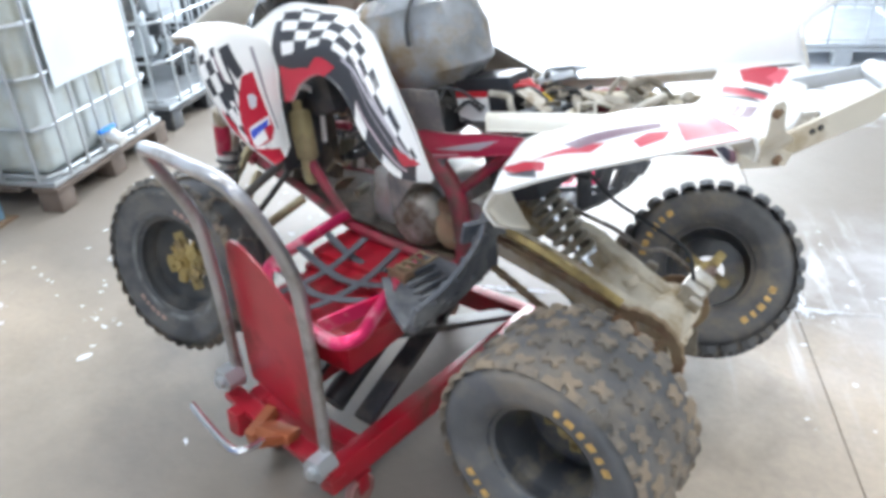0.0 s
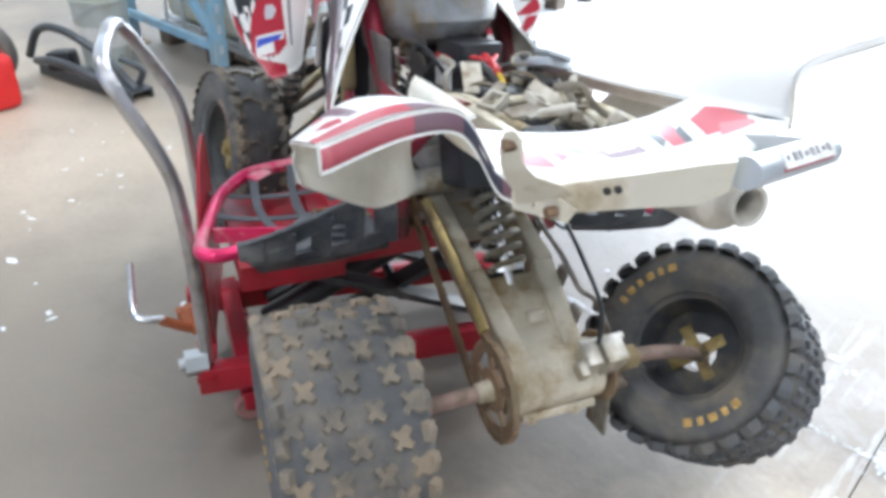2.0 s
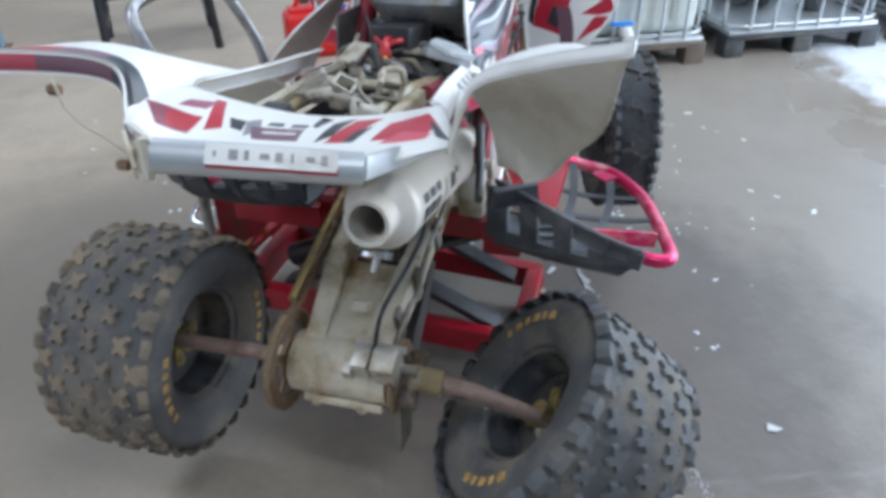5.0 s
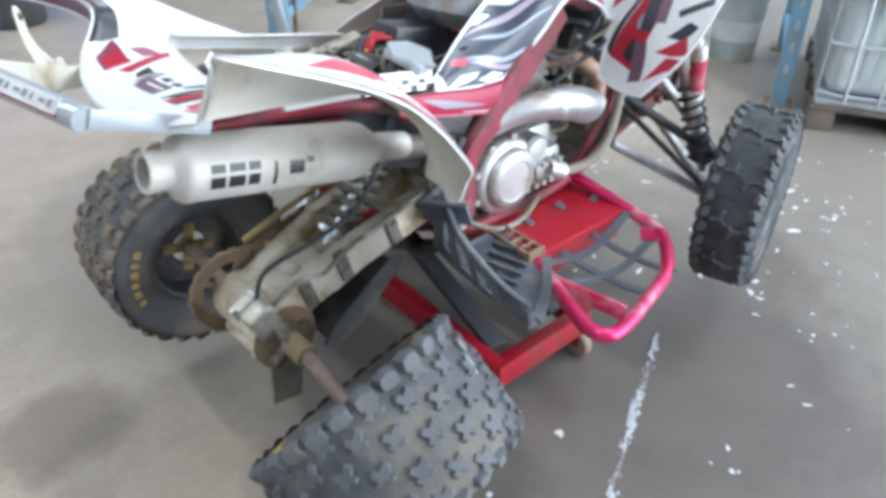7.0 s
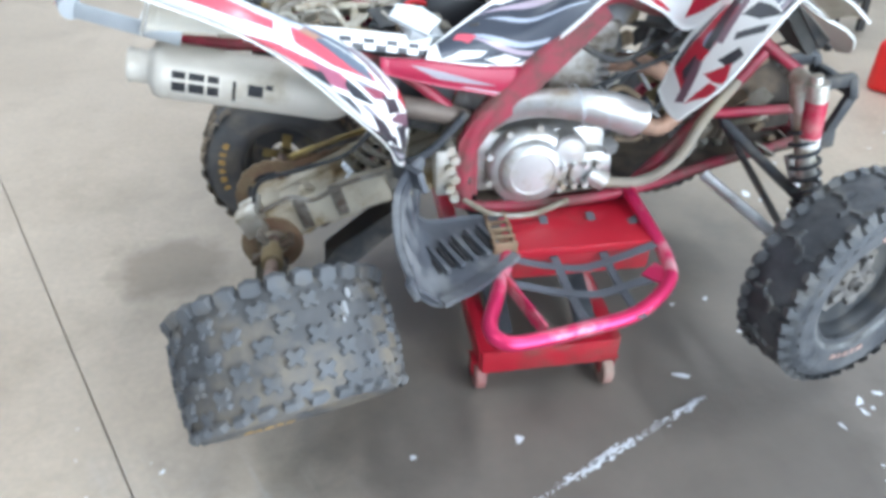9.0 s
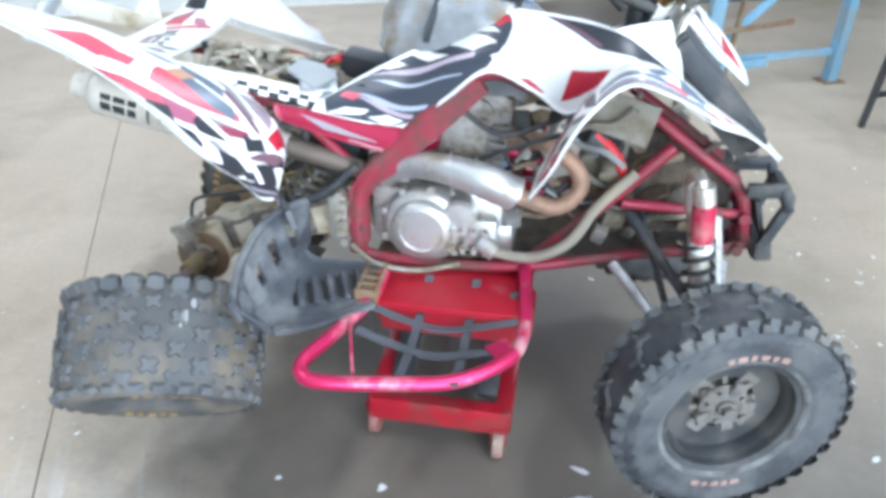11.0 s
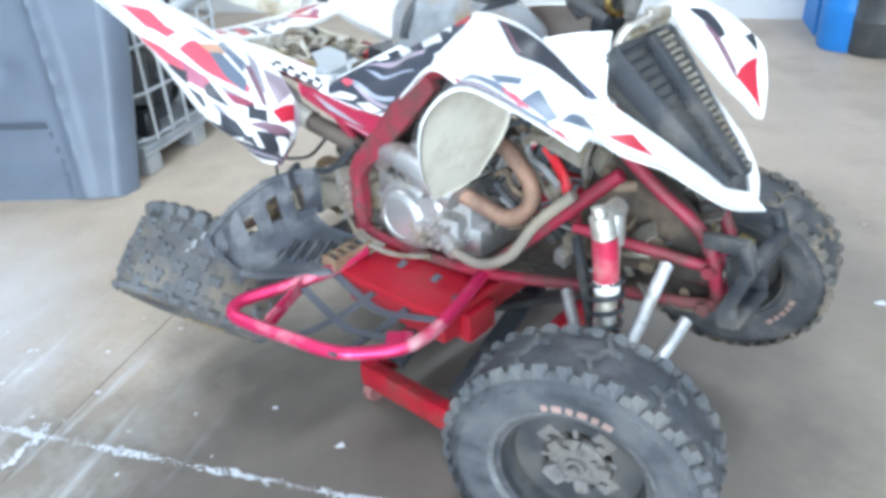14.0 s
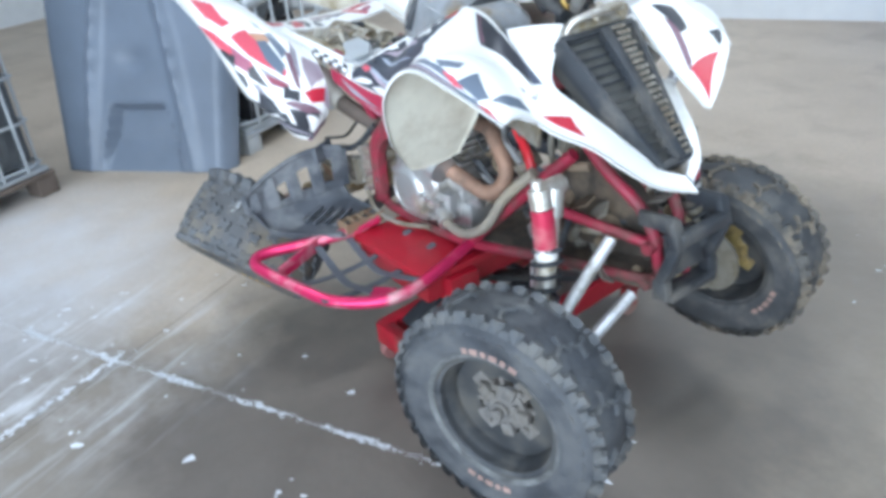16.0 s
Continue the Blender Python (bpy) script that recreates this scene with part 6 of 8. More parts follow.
# battery, tank, electrics
bm = bmesh.new()
box(bm, (0.165, 0.09, 0.115), pose(-0.135, 0.055, 0.957, 0, 10, 0), 0.008)
battery = part("battery", bm, M_black, quad, "black battery with a white and red label")
bm = bmesh.new()
box(bm, (0.095, 0.002, 0.060), pose(-0.105, 0.1015, 0.935, 0, 10, 0))
part("label", bm, material("battery_label", (0.8, 0.8, 0.8), 0.4), battery)
bm = bmesh.new()
box(bm, (0.095, 0.002, 0.014), pose(-0.0995, 0.1025, 0.970, 0, 10, 0))
part("red_strip", bm, M_red, battery)
bm = bmesh.new()
for k in range(3):
    tube(bm, [(-0.185, 0.02 + 0.03 * k, 0.985), (-0.22, 0.03 + 0.025 * k, 1.005), (-0.255, 0.06 - 0.01 * k, 0.99), (-0.27, 0.05, 0.95)], 0.005 + 0.003 * (k == 1), 8, 6)
part("battery_lead", bm, M_red, quad, "red battery cable", sub="lead")
bm = bmesh.new()
tube(bm, [(-0.23, 0.07, 0.985), (-0.25, 0.06, 0.99), (-0.27, 0.04, 0.975), (-0.29, 0.04, 0.96)], 0.006, 8, 5)
part("connector", bm, material("yellow_insulation", (0.75, 0.5, 0.03), 0.5), quad)
bm = bmesh.new()
rnd = random.Random(3)
for k in range(16):
    p = V(rnd.uniform(-0.32, -0.02), rnd.uniform(-0.06, 0.13), rnd.uniform(0.90, 0.97))
    d = V(rnd.uniform(-0.12, 0.12), rnd.uniform(-0.08, 0.08), rnd.uniform(-0.01, 0.05))
    tube(bm, [p, p + d * 0.5 + V(0, 0, rnd.uniform(-0.03, 0.04)), p + d], rnd.uniform(0.003, 0.007), 6, 5)
part("wiring", bm, M_plastic, quad, "loose black wiring", sub="wire")
bm = bmesh.new()
box(bm, (0.09, 0.09, 0.02), pose(-0.24, -0.075, 0.985, 20, 15, 25), 0.005)
box(bm, (0.05, 0.04, 0.03), pose(-0.20, -0.06, 0.95, 0, 0, 10), 0.006)
box(bm, (0.03, 0.05, 0.05), pose(-0.30, 0.02, 0.94, 10, 0, 30), 0.006)
box(bm, (0.05, 0.02, 0.04), pose(-0.26, 0.09, 0.94, 10, 30, 10), 0.005)
prism(bm, [(-0.05, -0.03), (0.04, -0.035), (0.05, 0.03), (0.0, 0.045), (-0.05, 0.02)], 0.008, pose(-0.25, -0.09, 1.005, 15, 20, -20))
part("electrics_bracket", bm, M_galv, quad, "grimy steel bracket with relays", sub="relay")
bm = bmesh.new()
for x, y, z in ((-0.285, 0.06, 0.955),):
    for s in (-1, 1):
        box(bm, (0.05, 0.008, 0.012), pose(x, y + s * 0.016, z, 0, 0, 35), 0.002)
        box(bm, (0.008, 0.04, 0.012), pose(x + s * 0.02, y + s * 0.014, z, 0, 0, 35), 0.002)
part("bracket", bm, M_galv, quad, sub="bar")
bm = bmesh.new()
prof = [(0.0, 0.17), (0.10, 0.165), (0.15, 0.13), (0.17, 0.05), (0.165, -0.04), (0.13, -0.08), (0.0, -0.09)]
tm = pose(0.10, 0.055, 1.035, 0, 14, 0) @ Matrix.Diagonal((1.32, 0.80, 0.92, 1))
lathe(bm, prof[::-1], tm, 40)
tank = part("fuel_tank", bm, material("grubby_tank_plastic", (0.27, 0.285, 0.30), 0.18, var=0.5, scale=7, bump=0.08, dirt=(0.20, 0.15, 0.09), dirt_amount=0.42, dirt_scale=9), quad, "grubby grey translucent fuel tank")
for dx in (-0.07, 0.06):
    bm = bmesh.new()
    tube(bm, [tm @ V(dx, 0.165 * math.cos(a), 0.04 + 0.135 * math.sin(a)) for a in (math.pi * k / 10 for k in range(11))], 0.010, 8, 3, flat=0.5)
    part("strap", bm, M_plastic, tank, "black rubber tank strap")
bm = bmesh.new()
rod(bm, tm @ V(0.02, 0, 0.165), tm @ V(0.02, 0, 0.195), 0.045, 0.042, 24)
part("filler_cap", bm, M_plastic, tank)

# printed plastics
# the first is the print's red, made paler where strong light falls on it
R_LIT, P2, P3, P4 = (0.60, 0.09, 0.13), (0.34, 0.10, 0.16), (0.25, 0.045, 0.08), (0.32, 0.26, 0.30)
S2, G2, T2 = (0.13, 0.16, 0.21), (0.27, 0.255, 0.29), (0.52, 0.30, 0.20)
rear_marks = [
    ([(-0.01, -0.01), (0.06, -0.01), (0.06, 1.01), (-0.01, 1.01)], P_),
    ([(0.839, 1.031), (0.762, 0.903), (0.609, 0.737), (0.596, 0.814), (0.724, 0.955)], R_LIT),
    ([(0.702, 0.83), (0.625, 0.753), (0.6, 0.83), (0.664, 0.907)], P2),
    ([(0.726, 0.944), (0.675, 0.855), (0.662, 0.931), (0.726, 0.97)], K_),
    ([(0.711, 0.807), (0.699, 0.589), (0.647, 0.538), (0.507, 0.525), (0.481, 0.64), (0.635, 0.73)], R_LIT),
    ([(0.686, 0.586), (0.673, 0.445), (0.634, 0.458), (0.647, 0.561)], T2),
    ([(0.656, 0.573), (0.643, 0.484), (0.528, 0.497), (0.503, 0.612), (0.579, 0.625)], S2),
    ([(0.622, 0.737), (0.545, 0.685), (0.443, 0.609), (0.392, 0.621), (0.532, 0.788), (0.596, 0.801)], G2),
    ([(0.557, 0.731), (0.454, 0.616), (0.39, 0.578), (0.454, 0.693), (0.544, 0.782)], P3),
    ([(0.619, 0.826), (0.606, 0.749), (0.555, 0.762), (0.504, 0.8), (0.606, 0.864)], K_),
    ([(0.671, 0.943), (0.62, 0.892), (0.594, 0.918), (0.594, 0.956)], K_),
    ([(0.592, 0.881), (0.554, 0.842), (0.477, 0.881), (0.528, 0.906)], G2),
    ([(0.574, 1.002), (0.51, 0.964), (0.433, 1.002), (0.523, 1.002)], K_),
    ([(0.547, 0.89), (0.471, 0.865), (0.368, 0.916), (0.445, 1.018), (0.509, 0.98)], K_),
    ([(0.401, 0.922), (0.337, 0.858), (0.298, 0.909), (0.375, 0.96)], K_),
    ([(0.472, 0.681), (0.408, 0.578), (0.357, 0.668), (0.433, 0.783)], K_),
    ([(0.397, 0.846), (0.282, 0.705), (0.103, 0.782), (0.308, 0.948)], K_),
    ([(0.344, 0.694), (0.216, 0.463), (0.113, 0.438), (0.267, 0.745)], K_),
    ([(0.584, 1.004), (0.443, 1.004), (0.276, 0.939), (0.417, 1.004)], P_),
    ([(0.464, 1.026), (0.029, 0.744), (-0.048, 0.872), (0.234, 0.987)], K_),
    ([(0.415, 1.021), (0.044, 0.816), (0.005, 0.842), (0.376, 1.021)], G2),
    ([(0.472, 0.871), (0.382, 0.717), (0.05, -0.115), (0.011, -0.115), (0.254, 0.692)], P_),
    ([(0.62, 0.75), (0.60, 0.72), (0.25, 0.88), (0.29, 0.91)], W_),
    ([(0.46, 0.63), (0.39, 0.50), (0.37, 0.50), (0.44, 0.66)], W_),
    ([(0.39, 0.50), (0.40, 0.07), (0.37, 0.07), (0.37, 0.50)], W_),
    ([(0.384, 0.531), (0.358, 0.006), (0.243, 0.121), (0.294, 0.531)], R_),
    ([(0.399, 0.024), (0.296, -0.015), (0.143, -0.015), (0.232, 0.216)], P4),
    ([(0.748, 0.523), (0.723, 0.446), (0.672, 0.407), (0.697, 0.484)], S2),
    ([(0.671, 0.447), (0.683, 0.37), (0.581, 0.37), (0.555, 0.473)], S2),
    ([(0.642, 0.223), (0.578, 0.249), (0.45, 0.428), (0.489, 0.479)], G2),
    ([(0.547, 0.23), (0.508, -0.013), (0.432, -0.026), (0.38, 0.396), (0.483, 0.332)], P4),
    ([(0.58, 0.394), (0.567, 0.343), (0.452, 0.471), (0.401, 0.561), (0.439, 0.561)], P_),
    ([(0.822, 0.887), (0.771, 0.72), (0.732, 0.669), (0.745, 0.784)], R_LIT),
    ([(0.907, 0.878), (0.831, 0.712), (0.767, 0.712), (0.805, 0.878)], R_LIT),
]
M_rear_livery = livery("rear_fender_print", rear_marks)
RF = [[(-0.310, -0.200, 0.790), (-0.300, -0.225, 0.780), (-0.295, -0.245, 0.765), (-0.296, -0.260, 0.752)],
      [(-0.292, -0.186, 0.845), (-0.286, -0.215, 0.842), (-0.288, -0.250, 0.825), (-0.312, -0.308, 0.778)],
      [(-0.318, -0.172, 0.912), (-0.312, -0.222, 0.918), (-0.315, -0.280, 0.895), (-0.335, -0.355, 0.845)],
      [(-0.420, -0.160, 0.990), (-0.418, -0.235, 1.018), (-0.410, -0.330, 1.000), (-0.385, -0.410, 0.925)],
      [(-0.580, -0.185, 1.020), (-0.595, -0.245, 1.100), (-0.590, -0.355, 1.138), (-0.550, -0.435, 1.090)],
      [(-0.765, -0.228, 1.054), (-0.740, -0.250, 1.132), (-0.776, -0.335, 1.180), (-0.825, -0.452, 1.223)]]
SS = [[(-0.215, -0.112, 0.972), (-0.222, -0.124, 0.960), (-0.230, -0.132, 0.938)],
      [(-0.330, -0.120, 0.992), (-0.332, -0.136, 0.982), (-0.332, -0.142, 0.958)],
      [(-0.450, -0.130, 1.012), (-0.450, -0.148, 1.004), (-0.448, -0.154, 0.980)],
      [(-0.600, -0.150, 1.040), (-0.600, -0.172, 1.032), (-0.598, -0.180, 1.006)]]
M_strip_livery = livery("seat_strip_print", [([(0.0, 0.45), (0.60, 0.45), (0.60, 1.01), (0.0, 1.01)], K_, W_, 14, 4)])
panel("seat_rail", SS, M_strip_livery, M_inner, quad, "white seat rail with a chequered lower edge", 24, 8, flip=True)
panel("seat_rail", mirror(SS), M_white, M_inner, quad, "white seat rail", 24, 8, flip=True)
panel("rear_fender", RF, M_rear_livery, M_inner, quad, "white rear fender with chequered red and black print", flip=True)
LF = [[(-0.315, 0.235, 0.762), (-0.375, 0.300, 0.780), (-0.425, 0.370, 0.805), (-0.425, 0.490, 0.868)],
      [(-0.290, 0.245, 0.850), (-0.345, 0.320, 0.865), (-0.385, 0.400, 0.885), (-0.408, 0.500, 0.905)],
      [(-0.330, 0.245, 0.935), (-0.365, 0.320, 0.950), (-0.395, 0.420, 0.950), (-0.428, 0.500, 0.945)],
      [(-0.410, 0.250, 0.980), (-0.432, 0.325, 1.000), (-0.445, 0.420, 0.988), (-0.455, 0.508, 0.958)]]
LF += mirror(RF[4:])
LF[4] = [(-0.580, 0.275, 1.005), (-0.590, 0.330, 1.070), (-0.600, 0.440, 1.090), (-0.610, 0.535, 1.040)]
LF[5] = [(-0.762, 0.282, 1.036), (-0.718, 0.318, 1.103), (-0.775, 0.420, 1.136), (-0.882, 0.550, 1.156)]
M_left_livery = livery("left_rear_fender_print", [
    ([(0.94, 0.40), (1.01, 0.40), (1.01, 1.01), (0.94, 1.01)], R_),
    ([(0.93, 0.06), (1.01, 0.06), (1.01, 0.40), (0.94, 0.45)], K_),
    ([(0.94, 0.40), (1.01, 0.40), (1.01, 0.62), (0.94, 0.58)], P_),
    ([(0.66, 0.79), (0.74, 0.81), (0.84, 0.85), (0.82, 0.9)], R_),
    ([(0.42, 0.66), (0.61, 0.72), (0.72, 0.87), (0.73, 0.94)], R_),
    ([(0.51, 0.76), (0.7, 0.9), (0.72, 0.98)], K_),
    ([(0.74, 0.77), (0.92, 0.76), (0.92, 0.81), (0.79, 0.85)], P_),
    ([(0.88, 0.87), (0.9, 0.83), (0.93, 0.84), (0.92, 0.9), (0.89, 0.93)], R_),
    ([(0.94, 0.69), (0.99, 0.65), (0.98, 0.9), (0.95, 0.9)], R_),
])
M_lip_livery = livery("fender_lip_print", [
    ([(-0.01, 0.16), (0.30, 0.16), (0.30, 0.84), (-0.01, 0.84)], (0.42, 0.07, 0.10)),
    ([(0.28, 0.16), (0.52, 0.16), (0.52, 0.84), (0.28, 0.84)], P_),
    ([(0.50, 0.16), (0.84, 0.16), (0.84, 0.84), (0.50, 0.84)], (0.045, 0.045, 0.075)),
    ([(0.82, 0.16), (1.01, 0.16), (1.01, 0.84), (0.82, 0.84)], P_),
])
for edge_, mat_, tall_, turn_ in ((LF[5][::-1] + [(-0.775, 0.262, 1.022)], M_lip_livery, 0.034, False), (RF[5][::-1], M_white, 0.016, True)):
    lip = [[V(*p) + V(-0.004, 0, 0.002), V(*p) + V(-0.012, 0, -tall_ * 0.5), V(*p) + V(-0.009, 0, -tall_)] for p in edge_]
    panel("fender_lip", lip, mat_, M_inner, quad, "folded rear edge of the fender", 30, 6, 0.005, flip=turn_)
panel("rear_fender", LF, M_left_livery, M_inner, quad, "white rear fender with red and black rim print")
M_tail_livery = livery("tail_print", [
    ([(0.43, 1.00), (0.40, 0.91), (0.38, 0.78), (0.53, 0.75), (0.56, 0.88)], P3),
    ([(0.42, 0.90), (0.37, 0.77), (0.51, 0.75), (0.53, 0.85)], R_),
    ([(0.09, 0.84), (0.08, 0.80), (0.42, 0.68), (0.47, 0.72)], R_),
    ([(0.23, 0.89), (0.12, 0.81), (0.28, 0.80), (0.35, 0.89)], P2),
    ([(0.30, 0.70), (0.30, 0.64), (0.41, 0.62), (0.40, 0.66)], K_),
    ([(0.30, 0.64), (0.23, 0.61), (0.38, 0.57), (0.45, 0.60)], G2),
    ([(0.35, 0.61), (0.31, 0.45), (0.44, 0.44), (0.46, 0.57)], P_),
    ([(0.26, 0.57), (0.24, 0.53), (0.30, 0.52), (0.31, 0.57)], K_),
    ([(0.24, 0.50), (0.24, 0.45), (0.29, 0.45), (0.30, 0.50)], K_),
    ([(0.04, 0.45), (0.10, 0.40), (0.28, 0.42), (0.25, 0.44)], K_),
    ([(0.18, 0.38), (0.06, 0.33), (0.38, 0.35), (0.45, 0.39)], K_),
    ([(0.13, 0.32), (0.11, 0.23), (0.45, 0.30), (0.45, 0.36)], R_),
    ([(0.33, 0.29), (0.26, 0.24), (0.45, 0.28), (0.45, 0.31)], K_),
    ([(0.45, 0.23), (0.25, 0.19), (0.18, 0.06), (0.43, 0.03), (0.49, 0.07)], R_),
    ([(0.33, 0.06), (0.43, 0.03), (0.65, 0.00), (0.54, 0.04)], K_),
    ([(0.40, 0.14), (0.49, 0.05), (0.54, 0.07), (0.49, 0.20)], R_LIT),
    ([(0.32, 0.44), (0.28, 0.39), (0.35, 0.40), (0.37, 0.44)], W_),
    ([(0.38, 0.56), (0.36, 0.46), (0.38, 0.46), (0.40, 0.56)], W_),
])
tail = [[(-0.60, MID - 0.215, 1.035), (-0.612, MID - 0.12, 1.015), (-0.618, MID, 1.004), (-0.612, MID + 0.12, 1.012), (-0.605, MID + 0.225, 1.030)],
        [(-0.68, MID - 0.245, 1.050), (-0.70, MID - 0.13, 1.026), (-0.71, MID, 1.018), (-0.70, MID + 0.13, 1.024), (-0.68, MID + 0.240, 1.045)],
        [(-0.765, MID - 0.272, 1.052), (-0.80, MID - 0.14, 1.020), (-0.815, MID, 1.012), (-0.80, MID + 0.14, 1.018), (-0.763, MID + 0.240, 1.038)],
        [(-0.770, MID - 0.262, 1.040), (-0.806, MID - 0.14, 1.004), (-0.822, MID, 0.996), (-0.806, MID + 0.14, 1.002), (-0.768, MID + 0.236, 1.022)]]
panel("tail_panel", tail, M_tail_livery, M_inner, quad, "white tail panel with printed graphics", 24, 24)
cover_fields = [
    ([(0.018, 0.10), (0.14, -0.01), (0.525, -0.01), (0.525, 0.50), (0.49, 0.90), (0.263, 0.97), (0.035, 0.97)], (0.045, 0.052, 0.07)),
    ([(0.507, 0.05), (0.56, 0.0), (0.726, 0.27), (0.717, 0.52), (0.578, 0.88)], W_),
    ([(0.7, 0.59), (0.79, 0.52), (0.79, 0.72), (0.709, 0.90)], R_),
    ([(0.578, 0.035), (0.983, 0.035), (0.895, 0.24), (0.735, 0.30)], K_),
    ([(0.578, -0.01), (0.983, -0.01), (0.983, 0.04), (0.578, 0.04)], W_),
]
SB, SM = (0.40, 0.44, 0.52), (0.46, 0.38, 0.45)
cover_marks = [
    ([(0.09, 0.11), (0.20, 0.29), (0.41, 0.76), (0.41, 0.84), (0.21, 0.36)], SB),
    ([(0.11, 0.06), (0.26, 0.25), (0.44, 0.54), (0.44, 0.61), (0.30, 0.39)], SM),
    ([(0.08, 0.28), (0.19, 0.52), (0.32, 0.87), (0.31, 0.90), (0.18, 0.59)], SB),
    ([(0.10, 0.38), (0.19, 0.61), (0.28, 0.89), (0.27, 0.92), (0.18, 0.68)], SM),
    ([(0.06, 0.29), (0.07, 0.20), (0.12, 0.39), (0.10, 0.48)], R_LIT),
    ([(0.03, 0.93), (0.08, 0.64), (0.15, 0.70), (0.13, 0.81)], W_),
    ([(0.14, 0.86), (0.20, 0.77), (0.25, 0.91), (0.19, 0.96)], W_),
    ([(0.23, 0.04), (0.27, 0.06), (0.36, 0.37), (0.30, 0.27)], W_),
    ([(0.32, 0.09), (0.42, 0.21), (0.50, 0.49), (0.43, 0.50)], W_),
    ([(0.35, 0.00), (0.42, 0.00), (0.45, 0.15)], W_),
    ([(0.37, 0.05), (0.47, 0.21), (0.50, 0.34), (0.39, 0.15)], W_),
    ([(0.14, 0.00), (0.18, 0.00), (0.23, 0.16), (0.18, 0.12)], W_),
    ([(0.49, 0.70), (0.52, 0.65), (0.55, 0.72), (0.52, 0.87)], W_),
    ([(0.42, 0.00), (0.48, 0.00), (0.52, 0.15), (0.49, 0.24)], R_),
    ([(0.578, 0.93), (0.604, 0.88), (0.656, 0.93), (0.639, 0.98)], R_),
    ([(0.604, 0.05), (0.965, -0.01), (0.948, 0.07), (0.744, 0.11)], K_),
    ([(0.604, 0.03), (0.744, 0.24), (0.735, 0.28), (0.604, 0.05)], P_),
    ([(-0.01, -0.01), (0.55, -0.01), (0.55, 0.055), (-0.01, 0.055)], W_),
]
M_tank_livery = livery("tank_cover_print", cover_fields + cover_marks + [([(-0.01, 0.955), (1.01, 0.955), (1.01, 1.01), (-0.01, 1.01)], W_)])
M_loose_livery = livery("loose_cover_print", [
    ([(0.08, 0.30), (0.50, 0.26), (0.86, 0.10), (0.90, 1.01), (0.05, 1.01)], K_),
    ([(0.44, 0.18), (0.84, 0.05), (0.84, 0.62), (0.46, 0.60)], K_, W_, 13, 8),
    ([(0.08, 0.26), (0.46, 0.24), (0.46, 0.52), (0.10, 0.52)], K_, W_, 17, 8),
    ([(0.86, 0.70), (0.69, 0.84), (0.56, 1.01), (0.86, 1.01)], R_),
    ([(0.12, 0.44), (0.44, 0.46), (0.44, 0.50), (0.12, 0.48)], (0.5, 0.46, 0.5)),
    ([(0.14, 0.60), (0.42, 0.64), (0.42, 0.67), (0.14, 0.63)], G_),
    ([(0.06, 0.30), (0.18, 0.62), (0.12, 0.72), (0.08, 0.5)], R_),
    ([(0.50, 0.80), (0.62, 0.76), (0.70, 0.95), (0.55, 1.01)], R_),
    ([(0.10, 0.40), (0.48, 0.62), (0.48, 0.66), (0.10, 0.46)], (0.45, 0.42, 0.46)),
    ([(0.10, 0.74), (0.36, 0.80), (0.36, 0.83), (0.10, 0.79)], (0.5, 0.40, 0.44)),
    ([(0.28, 0.84), (0.36, 0.84), (0.34, 1.01), (0.27, 1.01)], W_),
    ([(0.12, 0.84), (0.20, 0.86), (0.19, 1.01), (0.11, 1.01)], W_),
])
TC = [[(-0.225, -0.125, 0.955), (-0.230, -0.140, 0.950), (-0.235, -0.148, 0.938)],
      [(-0.110, -0.085, 1.020), (-0.120, -0.130, 0.965), (-0.120, -0.140, 0.915)],
      [(0.000, -0.055, 1.075), (-0.020, -0.130, 0.990), (-0.020, -0.130, 0.908)],
      [(0.100, -0.035, 1.120), (0.090, -0.128, 1.070), (0.080, -0.145, 0.985)],
      [(0.196, -0.024, 1.161), (0.185, -0.125, 1.115), (0.170, -0.148, 1.055)],
      [(0.320, -0.060, 1.165), (0.290, -0.140, 1.105), (0.270, -0.150, 1.020)],
      [(0.425, -0.113, 1.156), (0.395, -0.155, 1.085), (0.350, -0.140, 0.972)],
      [(0.510, -0.130, 1.110), (0.490, -0.166, 1.085), (0.455, -0.168, 1.058)],
      [(0.600, -0.160, 1.045), (0.580, -0.172, 1.038), (0.560, -0.170, 1.035)]]
panel("tank_cover", TC, M_tank_livery, M_inner, quad, "chequered black and white tank side cover", 48, 16)
LT = [[(-0.196, 0.391, 0.875), (-0.192, 0.388, 0.868), (-0.186, 0.384, 0.862)],
      [(-0.100, 0.335, 0.965), (-0.085, 0.355, 0.905), (-0.060, 0.362, 0.845)],
      [(0.023, 0.255, 1.043), (0.040, 0.305, 0.985), (0.060, 0.330, 0.905)],
      [(0.120, 0.190, 1.105), (0.130, 0.265, 1.065), (0.140, 0.300, 0.985)],
      [(0.220, 0.150, 1.150), (0.230, 0.245, 1.100), (0.230, 0.285, 1.020)],
      [(0.330, 0.165, 1.160), (0.310, 0.255, 1.090), (0.300, 0.290, 0.990)],
      [(0.435, 0.203, 1.156), (0.400, 0.265, 1.075), (0.370, 0.290, 0.930)],
      [(0.600, 0.250, 1.045), (0.580, 0.262, 1.025), (0.560, 0.265, 1.000)]]
panel("tank_cover", LT, M_loose_livery, M_inner, quad, "chequered tank side cover sprung loose at the back", 48, 16, flip=True)
